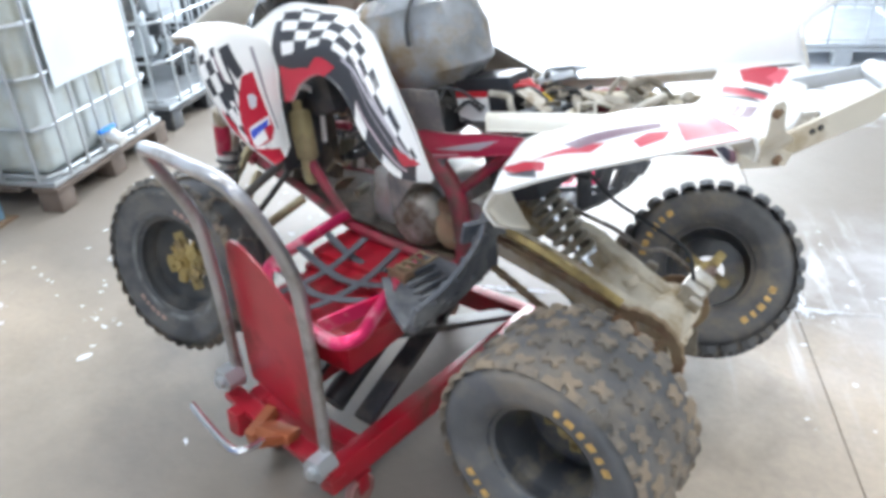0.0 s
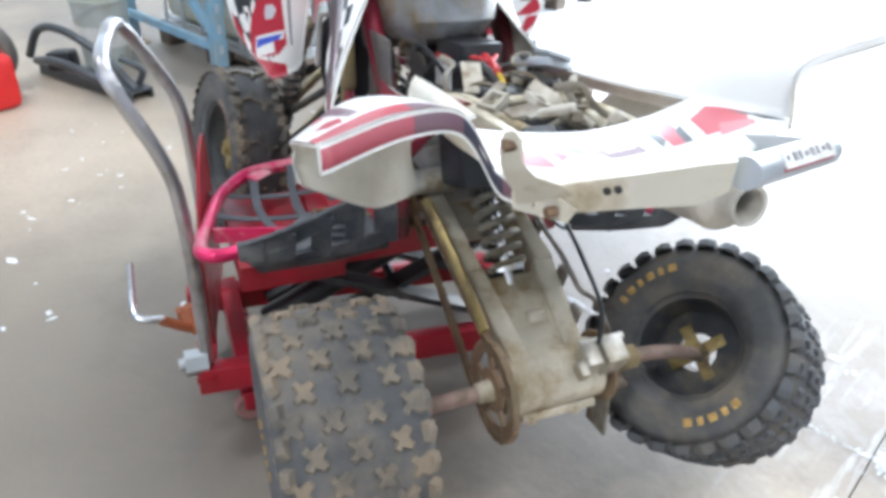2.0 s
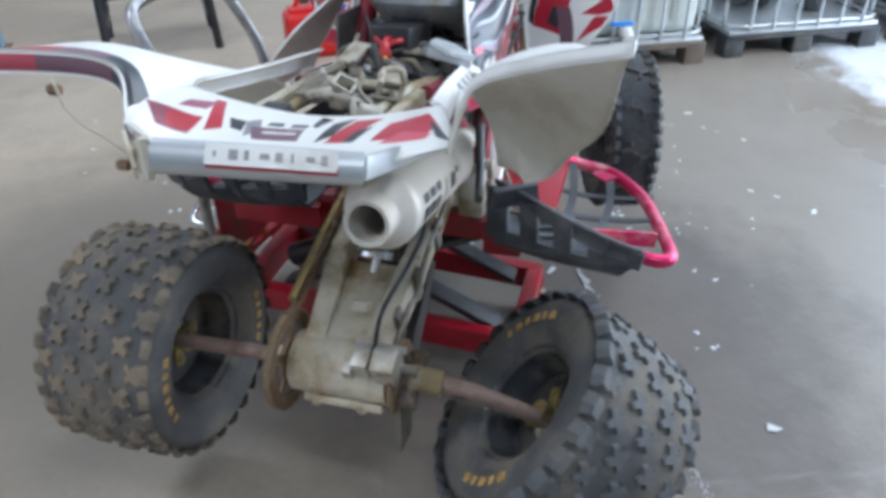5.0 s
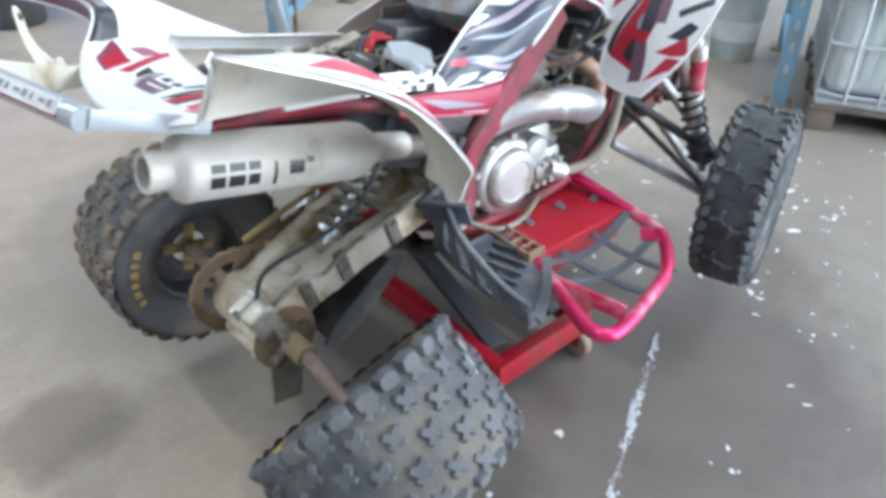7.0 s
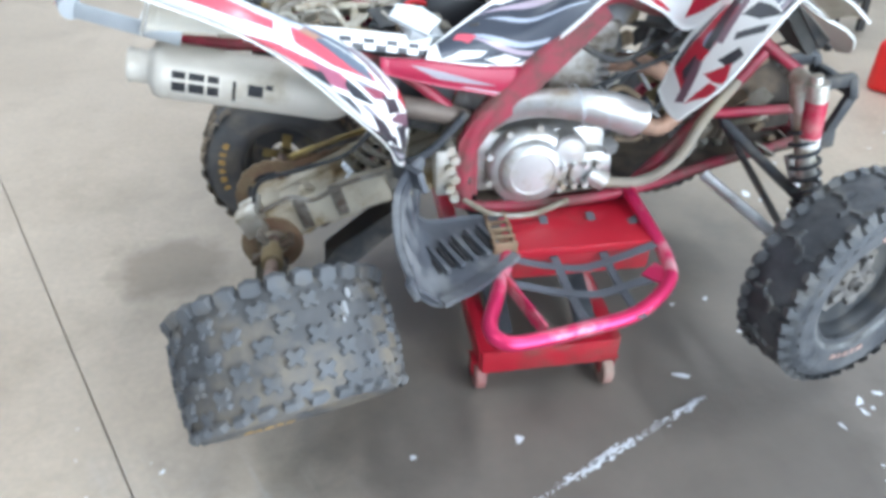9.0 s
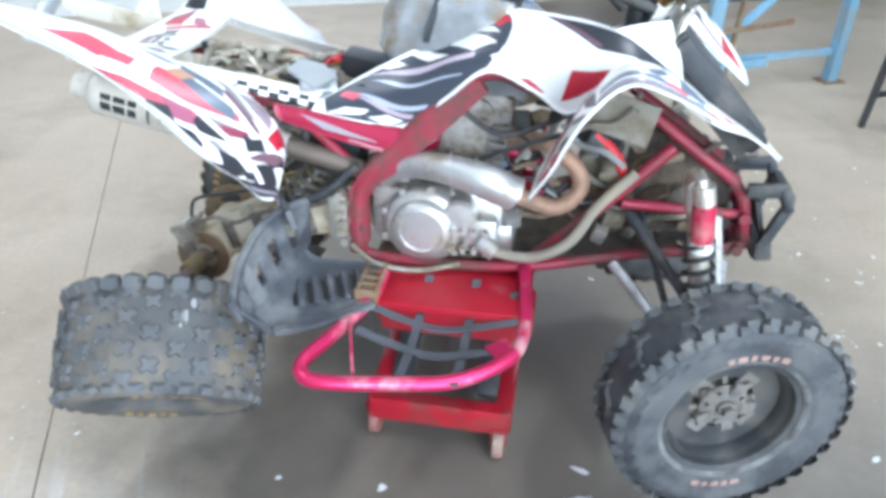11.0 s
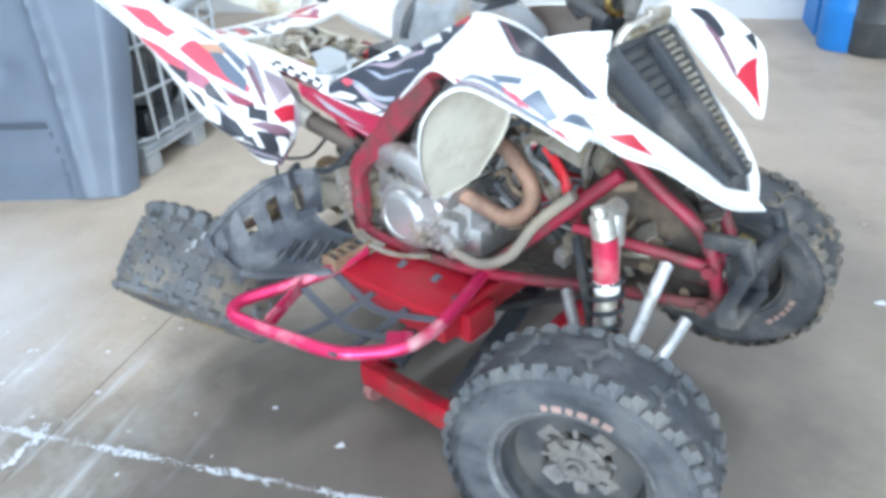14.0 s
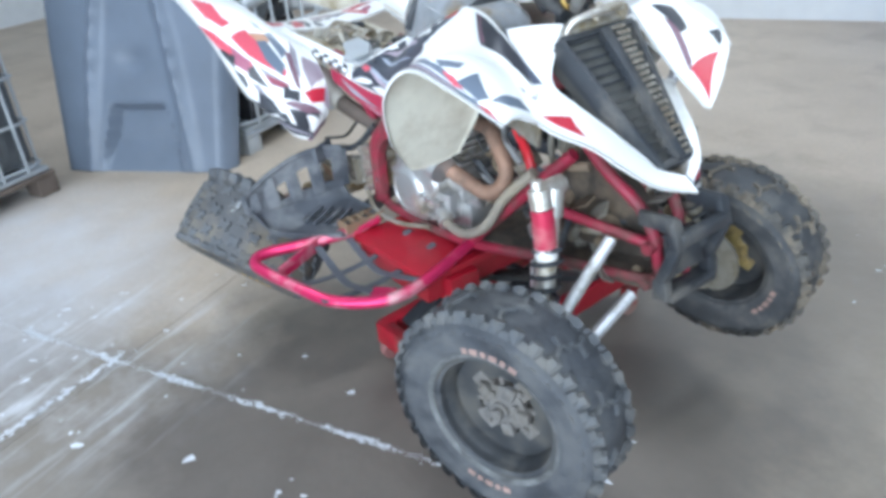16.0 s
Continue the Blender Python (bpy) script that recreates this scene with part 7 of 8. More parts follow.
M_low_livery = livery("lower_cover_print", [([(0.20, 0.25), (0.80, 0.62), (0.35, 0.70)], (0.34, 0.32, 0.36)), ([(0.55, 0.80), (0.98, 0.86), (0.98, 0.92), (0.5, 0.88)], (0.5, 0.4, 0.45))], base=(0.36, 0.02, 0.06))
SP = [[(-0.330, -0.140, 0.945), (-0.330, -0.143, 0.925), (-0.320, -0.140, 0.905)],
      [(-0.230, -0.142, 0.935), (-0.220, -0.146, 0.905), (-0.210, -0.142, 0.875)],
      [(-0.120, -0.138, 0.915), (-0.110, -0.142, 0.880), (-0.110, -0.138, 0.850)],
      [(-0.020, -0.134, 0.908), (-0.030, -0.138, 0.870), (-0.050, -0.134, 0.835)]]
panel("side_panel", SP, M_low_livery, M_inner, quad, "maroon side panel with grey arrow print", 16, 8)
panel("side_panel", mirror(SP), M_low_livery, M_inner, quad, "maroon side panel with grey arrow print", 16, 8, flip=True)
B2, N2 = (0.15, 0.165, 0.21), (0.075, 0.085, 0.12)
M_hood_livery = livery("hood_print", [
    ([(0.02, 1.01), (0.24, 0.31), (0.19, 0.66), (0.10, 1.01)], N2),
    ([(0.20, 1.00), (0.22, 1.00), (0.31, 0.92), (0.25, 1.00)], S2),
    ([(0.36, 0.81), (0.45, 0.39), (0.54, 0.75), (0.52, 0.76)], R_),
    ([(0.11, 1.00), (0.13, 1.00), (0.14, 1.00), (0.12, 1.00)], G2),
    ([(0.14, 1.00), (0.18, 0.79), (0.20, 0.88), (0.16, 1.00)], G2),
    ([(0.20, 0.81), (0.27, 0.51), (0.29, 0.65), (0.23, 0.79)], G2),
    ([(0.06, 1.00), (0.09, 1.00), (0.10, 1.00), (0.07, 1.00)], G2),
])
HD = [[(0.548, -0.032, 1.162), (0.484, -0.058, 1.156), (0.420, -0.082, 1.144)],
      [(0.574, -0.088, 1.095), (0.560, -0.118, 1.082), (0.545, -0.165, 1.062)],
      [(0.588, -0.100, 1.050), (0.595, -0.148, 1.040), (0.602, -0.196, 1.022)],
      [(0.636, -0.080, 1.012), (0.650, -0.135, 1.004), (0.668, -0.190, 0.990)],
      [(0.690, -0.054, 0.973), (0.712, -0.100, 0.968), (0.738, -0.140, 0.956)],
      [(0.750, -0.028, 0.928), (0.768, -0.070, 0.927), (0.788, -0.110, 0.920)],
      [(0.805, 0.000, 0.886), (0.820, -0.025, 0.880), (0.835, -0.050, 0.871)],
      [(0.832, 0.044, 0.866), (0.852, 0.044, 0.852), (0.870, 0.044, 0.838)]]
panel("hood", HD, M_hood_livery, M_inner, quad, "white hood half with printed graphics", 40, 12)
HB = [[a, tuple(Vector(a).lerp(Vector(c), 0.25)), tuple(Vector(a).lerp(Vector(c), 0.5))] for a, b, c in mirror(HD)[3:]]
panel("hood_rim", HB, M_white, M_inner, quad, "white rim beside the radiator", 24, 6, flip=True)
HL = [[(0.566, 0.165, 1.165), (0.580, 0.215, 1.180), (0.602, 0.290, 1.165)],
      [(0.620, 0.170, 1.105), (0.648, 0.245, 1.115), (0.700, 0.346, 1.082)],
      [(0.695, 0.168, 1.040), (0.716, 0.215, 1.045), (0.752, 0.275, 1.030)],
      [(0.752, 0.170, 0.998), (0.764, 0.195, 0.998), (0.778, 0.215, 0.992)],
      [(0.778, 0.172, 0.976), (0.783, 0.177, 0.973), (0.787, 0.184, 0.968)]]
M_hood_left_livery = livery("left_hood_print", [
    ([(0.16, 0.37), (0.55, 0.33), (0.47, 0.47), (0.2, 0.45)], P_),
    ([(0.37, 0.88), (0.52, 0.37), (0.96, 0.59)], R_),
    ([(0.05, 0.38), (0.29, 0.46), (0.26, 0.57), (0.07, 0.7)], K_),
    ([(0.19, 1.01), (0.24, 0.82), (0.34, 0.89)], K_),
])
panel("hood", HL, M_hood_left_livery, M_inner, quad, "white hood half with red tip print", 40, 12, flip=True)
front_fields = [
    ([(0.46, 0.04), (0.97, 0.035), (0.97, 0.06), (0.80, 0.16), (0.62, 0.27), (0.46, 0.35)], B2),
    ([(0.46, 0.08), (0.95, 0.045), (0.95, 0.060), (0.46, 0.13)], P4),
    ([(0.46, 0.17), (0.86, 0.10), (0.86, 0.115), (0.46, 0.205)], W_),
    ([(0.46, 0.035), (0.97, 0.035), (0.97, 0.045), (0.46, 0.075)], K_),
    ([(0.90, 0.08), (0.93, 0.14), (1.00, 0.00), (0.97, 0.00)], R_),
    ([(0.71, 0.22), (0.77, 0.24), (0.83, 0.16), (0.80, 0.11)], R_LIT),
    ([(0.79, 0.19), (0.78, 0.54), (0.90, 0.35), (0.89, 0.15)], S2),
    ([(0.65, 0.31), (0.72, 0.52), (0.74, 0.40), (0.70, 0.25)], S2),
    ([(0.60, 0.20), (0.67, 0.25), (0.74, 0.25), (0.71, 0.19)], S2),
    ([(0.81, 0.06), (0.89, 0.15), (0.89, 0.03)], S2),
    ([(0.91, 0.31), (0.89, 0.87), (0.95, 0.96), (0.95, 0.60)], S2),
]
front_checks = [
    ([(0.37, 0.53), (0.39, 0.28), (0.46, 0.03), (0.43, 0.47)], K_),
    ([(0.3, 0.39), (0.38, 0.08), (0.41, 0.09), (0.32, 0.43)], K_),
    ([(0.23, 0.4), (0.24, 0.18), (0.3, 0.09), (0.3, 0.25)], K_),
    ([(0.17, 0.43), (0.18, 0.19), (0.21, -0.01), (0.26, 0.17)], R_),
    ([(0.06, 0.33), (0.15, -0.01), (0.19, -0.01), (0.17, 0.25)], R_),
    ([(0.04, 0.55), (0.06, 0.37), (0.19, 0.56), (0.18, 0.69)], P_),
    ([(0.22, 0.69), (0.23, 0.57), (0.46, 0.7), (0.46, 0.82)], K_),
    ([(0.26, 0.59), (0.27, 0.49), (0.46, 0.6), (0.46, 0.68)], P_),
]
left_front_marks = [
    ([(0.08, 0.52), (0.09, -0.01), (0.33, 0.52), (0.34, 0.67), (0.11, 0.68)], R_),
    ([(0.21, 0.46), (0.23, 0.46), (0.26, 0.49), (0.26, 0.57), (0.24, 0.6), (0.21, 0.54)], (0.55, 0.56, 0.6)),
    ([(0.09, 0.05), (0.16, 0.27), (0.16, 0.67), (0.09, 0.58)], W_),
    ([(0.12, 0.17), (0.15, 0.26), (0.15, 0.63), (0.13, 0.57)], B_),
    ([(0.09, 0.46), (0.13, 0.49), (0.13, 0.63), (0.09, 0.59)], R_),
    ([(-0.01, -0.01), (0.09, -0.01), (0.04, 0.6), (-0.01, 0.61)], R_),
    ([(0.11, -0.01), (0.19, -0.01), (0.27, 0.04), (0.2, 0.09)], R_),
    ([(0.32, 0.45), (0.46, 0.35), (0.48, 0.49), (0.34, 0.56)], K_),
    ([(0.26, 0.32), (0.28, 0.14), (0.34, 0.27), (0.31, 0.39)], K_),
]
M_front_livery = livery("front_fender_print", [([(0.08, 0.58), (0.40, 0.56), (0.40, 0.80), (0.10, 0.90)], R_), ([(0.225, 0.66), (0.25, 0.63), (0.275, 0.63), (0.295, 0.66), (0.295, 0.72), (0.275, 0.75), (0.25, 0.75), (0.225, 0.72)], (0.28, 0.33, 0.45)), ([(0.10, 0.64), (0.17, 0.62), (0.19, 0.72), (0.12, 0.76)], K_), ([(0.10, 0.90), (0.40, 0.82), (0.40, 0.86), (0.12, 0.95)], K_)] + front_fields + front_checks + [([(-0.01, -0.01), (1.01, -0.01), (1.01, 0.035), (-0.01, 0.035)], W_)])
left_front_base = [
    ([(0.06, 0.02), (0.48, 0.02), (0.48, 0.30), (0.24, 0.26)], K_, W_, 16, 9),
    ([(0.06, 0.30), (0.44, 0.26), (0.44, 0.29), (0.06, 0.34)], P_),
    ([(0.06, 0.40), (0.46, 0.36), (0.46, 0.40), (0.08, 0.43)], K_),
    ([(0.10, 0.74), (0.46, 0.72), (0.46, 0.76), (0.10, 0.78)], G_),
]
M_left_front_livery = livery("left_front_fender_print", left_front_base + left_front_marks)
FF = [[(0.282, -0.290, 0.830), (0.284, -0.262, 0.826), (0.288, -0.215, 0.826), (0.296, -0.150, 0.838)],
      [(0.325, -0.365, 0.935), (0.330, -0.310, 0.945), (0.340, -0.225, 0.950), (0.352, -0.125, 0.945)],
      [(0.375, -0.400, 1.055), (0.382, -0.340, 1.068), (0.388, -0.250, 1.060), (0.395, -0.145, 1.025)],
      [(0.450, -0.385, 1.125), (0.455, -0.330, 1.140), (0.460, -0.250, 1.130), (0.470, -0.150, 1.090)],
      [(0.550, -0.355, 1.095), (0.555, -0.310, 1.105), (0.560, -0.250, 1.100), (0.570, -0.180, 1.060)],
      [(0.655, -0.305, 1.030), (0.650, -0.280, 1.035), (0.645, -0.250, 1.030), (0.640, -0.200, 1.005)]]
FL = mirror(FF)
FL[0] = [(0.286, 0.425, 0.818), (0.292, 0.405, 0.815), (0.305, 0.370, 0.818), (0.325, 0.335, 0.832)]
FL[1] = [(0.345, 0.490, 0.925), (0.350, 0.440, 0.938), (0.358, 0.370, 0.945), (0.372, 0.305, 0.940)]
FL[4] = [(0.580, 0.455, 1.112), (0.582, 0.410, 1.124), (0.585, 0.350, 1.120), (0.588, 0.285, 1.085)]
FL[5] = [(0.708, 0.362, 1.062), (0.702, 0.338, 1.068), (0.690, 0.312, 1.066), (0.672, 0.282, 1.046)]
FL[2] = [(0.395, 0.510, 1.055), (0.398, 0.450, 1.068), (0.400, 0.365, 1.060), (0.405, 0.270, 1.030)]
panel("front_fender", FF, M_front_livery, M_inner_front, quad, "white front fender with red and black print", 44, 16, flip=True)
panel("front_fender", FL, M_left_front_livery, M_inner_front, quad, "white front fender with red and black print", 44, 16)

# radiator and its black cowl
bm = bmesh.new()
rm = [V(0.577, -0.070, 1.135), V(0.577, 0.160, 1.135), V(0.806, 0.092, 0.892), V(0.806, -0.002, 0.892)]
lo = [bm.verts.new(p - V(0.05, 0, 0.05)) for p in rm]
hi = [bm.verts.new(p - V(0.005, 0, 0.005)) for p in rm]
bm.faces.new(hi)
bm.faces.new(lo[::-1])
for i in range(4):
    bm.faces.new((lo[i], lo[(i + 1) % 4], hi[(i + 1) % 4], hi[i]))
radiator = part("radiator", bm, material("radiator_core", (0.09, 0.09, 0.085), 0.6, metal=0.4, var=0.3, bump=0.4, bump_scale=200), quad, "dusty dark radiator core")
for k in range(15):
    bm = bmesh.new()
    t = (k + 0.5) / 15
    beam(bm, rm[0].lerp(rm[3], t), rm[1].lerp(rm[2], t), 0.003, 0.005)
    part("slat", bm, M_plastic, radiator)
bm = bmesh.new()
for a, b in ((0, 1), (1, 2), (2, 3), (3, 0)):
    beam(bm, rm[a] - V(0.012, 0, 0.012), rm[b] - V(0.012, 0, 0.012), 0.016, 0.05, up=(0.68, 0, 0.73), bevel=0.004)
beam(bm, rm[0].lerp(rm[1], 0.56), rm[3].lerp(rm[2], 0.6), 0.030, 0.03, up=(0.68, 0, 0.73), bevel=0.005)
part("grille_frame", bm, M_plastic, quad, "black plastic grille frame", sub="bar")
bm = bmesh.new()
for k in range(22):
    t = (k + 0.5) / 22
    p = rm[0].lerp(rm[1], 0.73).lerp(rm[3].lerp(rm[2], 0.73), t) + V(0.008, 0, 0.008)
    for j_ in (-1, 0, 1):
        box(bm, (0.008, 0.010, 0.005), Matrix.Translation(p + V(0, 0.016 * j_ + 0.008 * (k % 2), 0)) @ pose(0, 0, 0, 0, 42, 0))
tagged(part("lattice_strip", bm, M_grime, quad, "pale plastic lattice strip beside the radiator", smooth=False), kind="stuff")
bm = bmesh.new()
tube(bm, [(0.562, -0.045, 1.128), (0.575, -0.035, 1.165), (0.590, 0.0, 1.180), (0.592, 0.07, 1.184), (0.585, 0.115, 1.178), (0.572, 0.13, 1.150)], 0.012, 12, 6, flat=0.8)
box(bm, (0.02, 0.15, 0.03), pose(0.570, 0.045, 1.150, 0, 40, 0), 0.006)
rod(bm, (0.585, 0.03, 1.165), (0.595, 0.03, 1.198), 0.010, seg=10)
part("radiator_bracket", bm, M_alu, quad, "dirty grey bracket above the radiator", sub="tab")
bm = bmesh.new()
rnd = random.Random(8)
for k in range(7):
    p = V(0.49 + rnd.uniform(-0.05, 0.06), MID + rnd.uniform(-0.06, 0.10), 1.20 + rnd.uniform(-0.03, 0.04))
    tube(bm, [p, p + V(rnd.uniform(-0.04, 0.04), rnd.uniform(-0.04, 0.05), 0.03), p + V(rnd.uniform(-0.06, 0.08), rnd.uniform(-0.08, 0.08), 0.0)], [0.016, 0.022, 0.012], 10, 6)
rod(bm, (0.47, MID, 1.0), (0.485, MID, 1.22), 0.024, seg=14)
part("steering_stem", bm, M_plastic, quad, "black steering stem with rubber covers", sub="cover")
bm = bmesh.new()
lathe(bm, [(0.018, -0.006), (0.027, -0.006), (0.027, 0.006), (0.018, 0.006)], Matrix.Translation((0.530, 0.015, 1.205)) @ V(0.7, -0.5, 0.5).to_track_quat('Z', 'Y').to_matrix().to_4x4(), 24, True)
part("ignition_ring", bm, material("brass", (0.75, 0.5, 0.16), 0.25, metal=1), quad, "brass ignition ring")
bm = bmesh.new()
tube(bm, [(0.53, 0.07, 1.20), (0.55, 0.16, 1.235), (0.56, 0.27, 1.275)], 0.006, 8, 5)
part("throttle_cable", bm, M_plastic, quad)

bm = bmesh.new()
tube(bm, [(0.39, -0.17, 1.315), (0.41, -0.08, 1.31), (0.43, 0.0, 1.28), (0.42, 0.07, 1.30), (0.41, 0.15, 1.305)], 0.011, 10, 6)
box(bm, (0.04, 0.09, 0.05), pose(0.40, -0.03, 1.335, 0, 20, 10), 0.01)
bars = part("handlebar", bm, M_plastic, quad, "black bare handlebar with clamps", sub="clamp")
for p_ in ((0.40, -0.15, 1.315), (0.41, 0.11, 1.305)):
    bm = bmesh.new()
    tube(bm, [V(*p_), V(*p_) + V(0.05, -0.02, 0.01), V(*p_) + V(0.06, -0.07, -0.015)], 0.011, 8, 5)
    box(bm, (0.03, 0.035, 0.03), p_, 0.008)
    part("lever", bm, M_red, bars, "red lever clamp")
bm = bmesh.new()
pm_ = Matrix.Translation((0.440, -0.072, 1.285)) @ V(0.8, -0.5, 0.35).to_track_quat('Z', 'Y').to_matrix().to_4x4()
box(bm, (0.090, 0.112, 0.003), pm_, 0.001)
plate = part("number_board", bm, M_white, quad, "white plate with dark hand-drawn marks")
for k in range(3):
    bm = bmesh.new()
    box(bm, (0.032, 0.006, 0.002), pm_ @ Matrix.Translation((0.005, -0.028 + 0.026 * k, 0.003)))
    part("mark", bm, M_black, plate)
for k in range(4):
    bm = bmesh.new()
    tube(bm, [(0.42, -0.06 + 0.05 * k, 1.30), (0.50, -0.02 + 0.04 * k, 1.25), (0.51, 0.02 + 0.02 * k, 1.17), (0.47, 0.03 + 0.02 * k, 1.08)], 0.006, 8, 6)
    part("control_cable", bm, M_plastic, quad)

# front suspension
M_pale_band = material("pale_plastic_band", (0.66, 0.65, 0.62), 0.5, var=0.1, bump=0.05)
M_arm_steel = material("dull_bright_steel", (0.62, 0.63, 0.64), 0.38, metal=0.55, var=0.15, bump=0.08, dirt=(0.34, 0.32, 0.28), dirt_amount=0.35, dirt_scale=11)
M_tan = material("tan_enamel", (0.42, 0.36, 0.22), 0.45, metal=0.2, var=0.2, bump=0.08, dirt=(0.26, 0.20, 0.12), dirt_amount=0.35, dirt_scale=9)
for s, kn, up in ((-1, V(0.735, -0.300, 0.445), 0), (1, V(0.680, 0.385, 0.450), 1)):
    def q(x, y, z):
        return V(x, MID + s * (MID - y), z)
    bm = bmesh.new()
    for a in ((0.50, -0.08, 0.57), (0.77, -0.03, 0.575)):
        rod(bm, q(*a), kn + V(0, 0, -0.05), 0.0145, seg=12)
    part("lower_arm", bm, M_arm_steel if s < 0 else M_tan, quad, "dull bright steel lower suspension arm" if s < 0 else "tan lower suspension arm", sub="tube")
    bm = bmesh.new()
    rod(bm, q(0.725, -0.060, 0.712), kn + V(0.0, 0, 0.075), 0.0145, seg=12)
    part("upper_arm", bm, M_arm_steel if s < 0 else M_tan, quad, "dull bright steel upper suspension arm" if s < 0 else "tan upper suspension arm")
    bm = bmesh.new()
    rod(bm, q(0.52, -0.08, 0.715), kn + V(0.0, 0, 0.075), 0.013, seg=10)
    rod(bm, q(0.55, 0.0, 0.70), kn + V(-0.07, 0, 0.01), 0.009, seg=8)
    part("tie_rod", bm, M_plastic, quad, sub="rod")
    bm = bmesh.new()
    rod(bm, kn + V(0, 0, -0.07), kn + V(0, 0, 0.10), 0.022, seg=12)
    rod(bm, kn, kn + V(0.0, s * 0.11, 0), 0.03, seg=14)
    lathe(bm, [(0.03, -0.003), (0.09, -0.003), (0.09, 0.003), (0.03, 0.003)], Matrix.Translation(kn + V(0, s * 0.03, 0)) @ pose(0, 0, 0, 90, 0, 0), 28, True)
    part("knuckle", bm, M_hub, quad, sub="disc")
    a, b = q(0.645, -0.165, 0.850), q(0.705, -0.265, 0.485)
    bm = bmesh.new()
    rod(bm, a, a.lerp(b, 0.16), 0.030, seg=16)
    rod(bm, a.lerp(b, 0.1), a.lerp(b, 0.6), 0.024, seg=16)
    rod(bm, a.lerp(b, 0.5), b, 0.012, seg=10)
    rod(bm, a + V(0, 0.03, 0), a - V(0, 0.03, 0), 0.022, seg=12)
    sh = part("front_shock", bm, M_alu, quad, "front shock absorber with remote reservoir", sub="collar")
    bm = bmesh.new()
    ax = (b - a).normalized()
    sx = ax.orthogonal().normalized()
    sy = ax.cross(sx)
    tube(bm, [a.lerp(b, 0.30 + 0.62 * i / 84) + (sx * math.cos(i * 0.6) + sy * math.sin(i * 0.6)) * 0.033 for i in range(85)], 0.005, 8, 1)
    part("spring", bm, M_plastic, sh)
    bm = bmesh.new()
    lathe(bm, [(0.020, 0), (0.034, 0.006), (0.024, 0.02), (0.034, 0.034), (0.024, 0.048), (0.034, 0.062), (0.022, 0.075)], Matrix.Translation(a.lerp(b, 0.72)) @ ax.to_track_quat('Z', 'Y').to_matrix().to_4x4(), 20)
    part("bellows", bm, M_plastic, sh, "black rubber bellows")
    o = V(0.005, s * 0.045, 0.0)
    bm = bmesh.new()
    rod(bm, a + o + V(0, 0, 0.012), a + o + V(0.01, 0, -0.030), 0.0245, seg=16)
    rod(bm, a + o + V(-0.004, 0, 0.012), a + o + V(-0.008, 0, 0.030), 0.014, seg=12)
    part("reservoir_cap", bm, M_alu, sh)
    bm = bmesh.new()
    rod(bm, a + o + V(0.02, 0, -0.12), a + o + V(0.023, 0, -0.145), 0.0262, seg=16)
    part("reservoir_cap", bm, M_pale_band, sh)
    bm = bmesh.new()
    rod(bm, a + o + V(0.01, 0, -0.03), a + o + V(0.02, 0, -0.12), 0.0255, seg=18)
    part("reservoir", bm, material("maroon_anodised", (0.42, 0.02, 0.06), 0.4, metal=0.2, var=0.15, bump=0.05, dirt=(0.5, 0.2, 0.2), dirt_amount=0.25, dirt_scale=10), sh, "maroon shock reservoir")

# front bumper: a flat-sided hoop with two legs and a lower cross piece
bm = bmesh.new()
y0, y1 = MID - 0.082, MID + 0.082
for s in (y0, y1):
    beam(bm, (0.785, s, 0.782), (0.880, s, 0.790), 0.022, 0.036, bevel=0.008)
    beam(bm, (0.868, s, 0.800), (0.890, s, 0.735), 0.026, 0.032, up=(0, 1, 0), bevel=0.009)
    beam(bm, (0.886, s, 0.745), (0.850, s, 0.640), 0.028, 0.024, up=(0, 1, 0), bevel=0.008)
    beam(bm, (0.852, s, 0.650), (0.858, s, 0.600), 0.040, 0.024, up=(0, 1, 0), bevel=0.008)
beam(bm, (0.888, y0, 0.757), (0.888, y1, 0.757), 0.026, 0.034, bevel=0.010)
beam(bm, (0.858, y0, 0.606), (0.858, y1, 0.606), 0.050, 0.020, bevel=0.007)
prism(bm, [(-0.060, -0.045), (0.060, -0.045), (0.050, 0.050), (-0.050, 0.050)], 0.012, Matrix.Translation((0.842, MID, 0.690)) @ V(1, 0, 0.3).to_track_quat('Z', 'Y').to_matrix().to_4x4())
part("front_bumper", bm, M_plastic, quad, "black plastic front bumper", sub="bar")

M_cream = material("cream_paint", (0.66, 0.62, 0.52), 0.45, var=0.08, bump=0.05, dirt=(0.40, 0.33, 0.22), dirt_amount=0.3, dirt_scale=8)
# grab bar
GL, GR = V(-0.990, 0.066, 1.106), V(-0.907, -0.158, 1.073)
bm = bmesh.new()
pa, pb = V(-0.822, 0.230, 1.006), GL + V(0.004, 0.012, -0.003)
side = (pb - pa).cross(V(0, 0, 1)).normalized() * 0.004
lo_hi = [(pa + V(0.05, 0.006, -0.004), 0.018, 0.020), (pa, 0.020, 0.024), (pa.lerp(pb, 0.55), 0.028, 0.022), (pa.lerp(pb, 0.85), 0.034, 0.022), (pb, 0.020, 0.020)]
rings = [[bm.verts.new(p + side * i - V(0, 0, dn) if j else p + side * i + V(0, 0, up)) for i, j in ((-1, 0), (1, 0), (1, 1), (-1, 1))] for p, dn, up in lo_hi]
for a, b in zip(rings, rings[1:]):
    for k in range(4):
        bm.faces.new((a[k], a[(k + 1) % 4], b[(k + 1) % 4], b[k]))
bm.faces.new(rings[0][::-1])
bm.faces.new(rings[-1])
grab = part("grab_bar_plate", bm, M_cream, quad, "cream painted grab bar plate")
bm = bmesh.new()
along = (pb - pa).normalized()
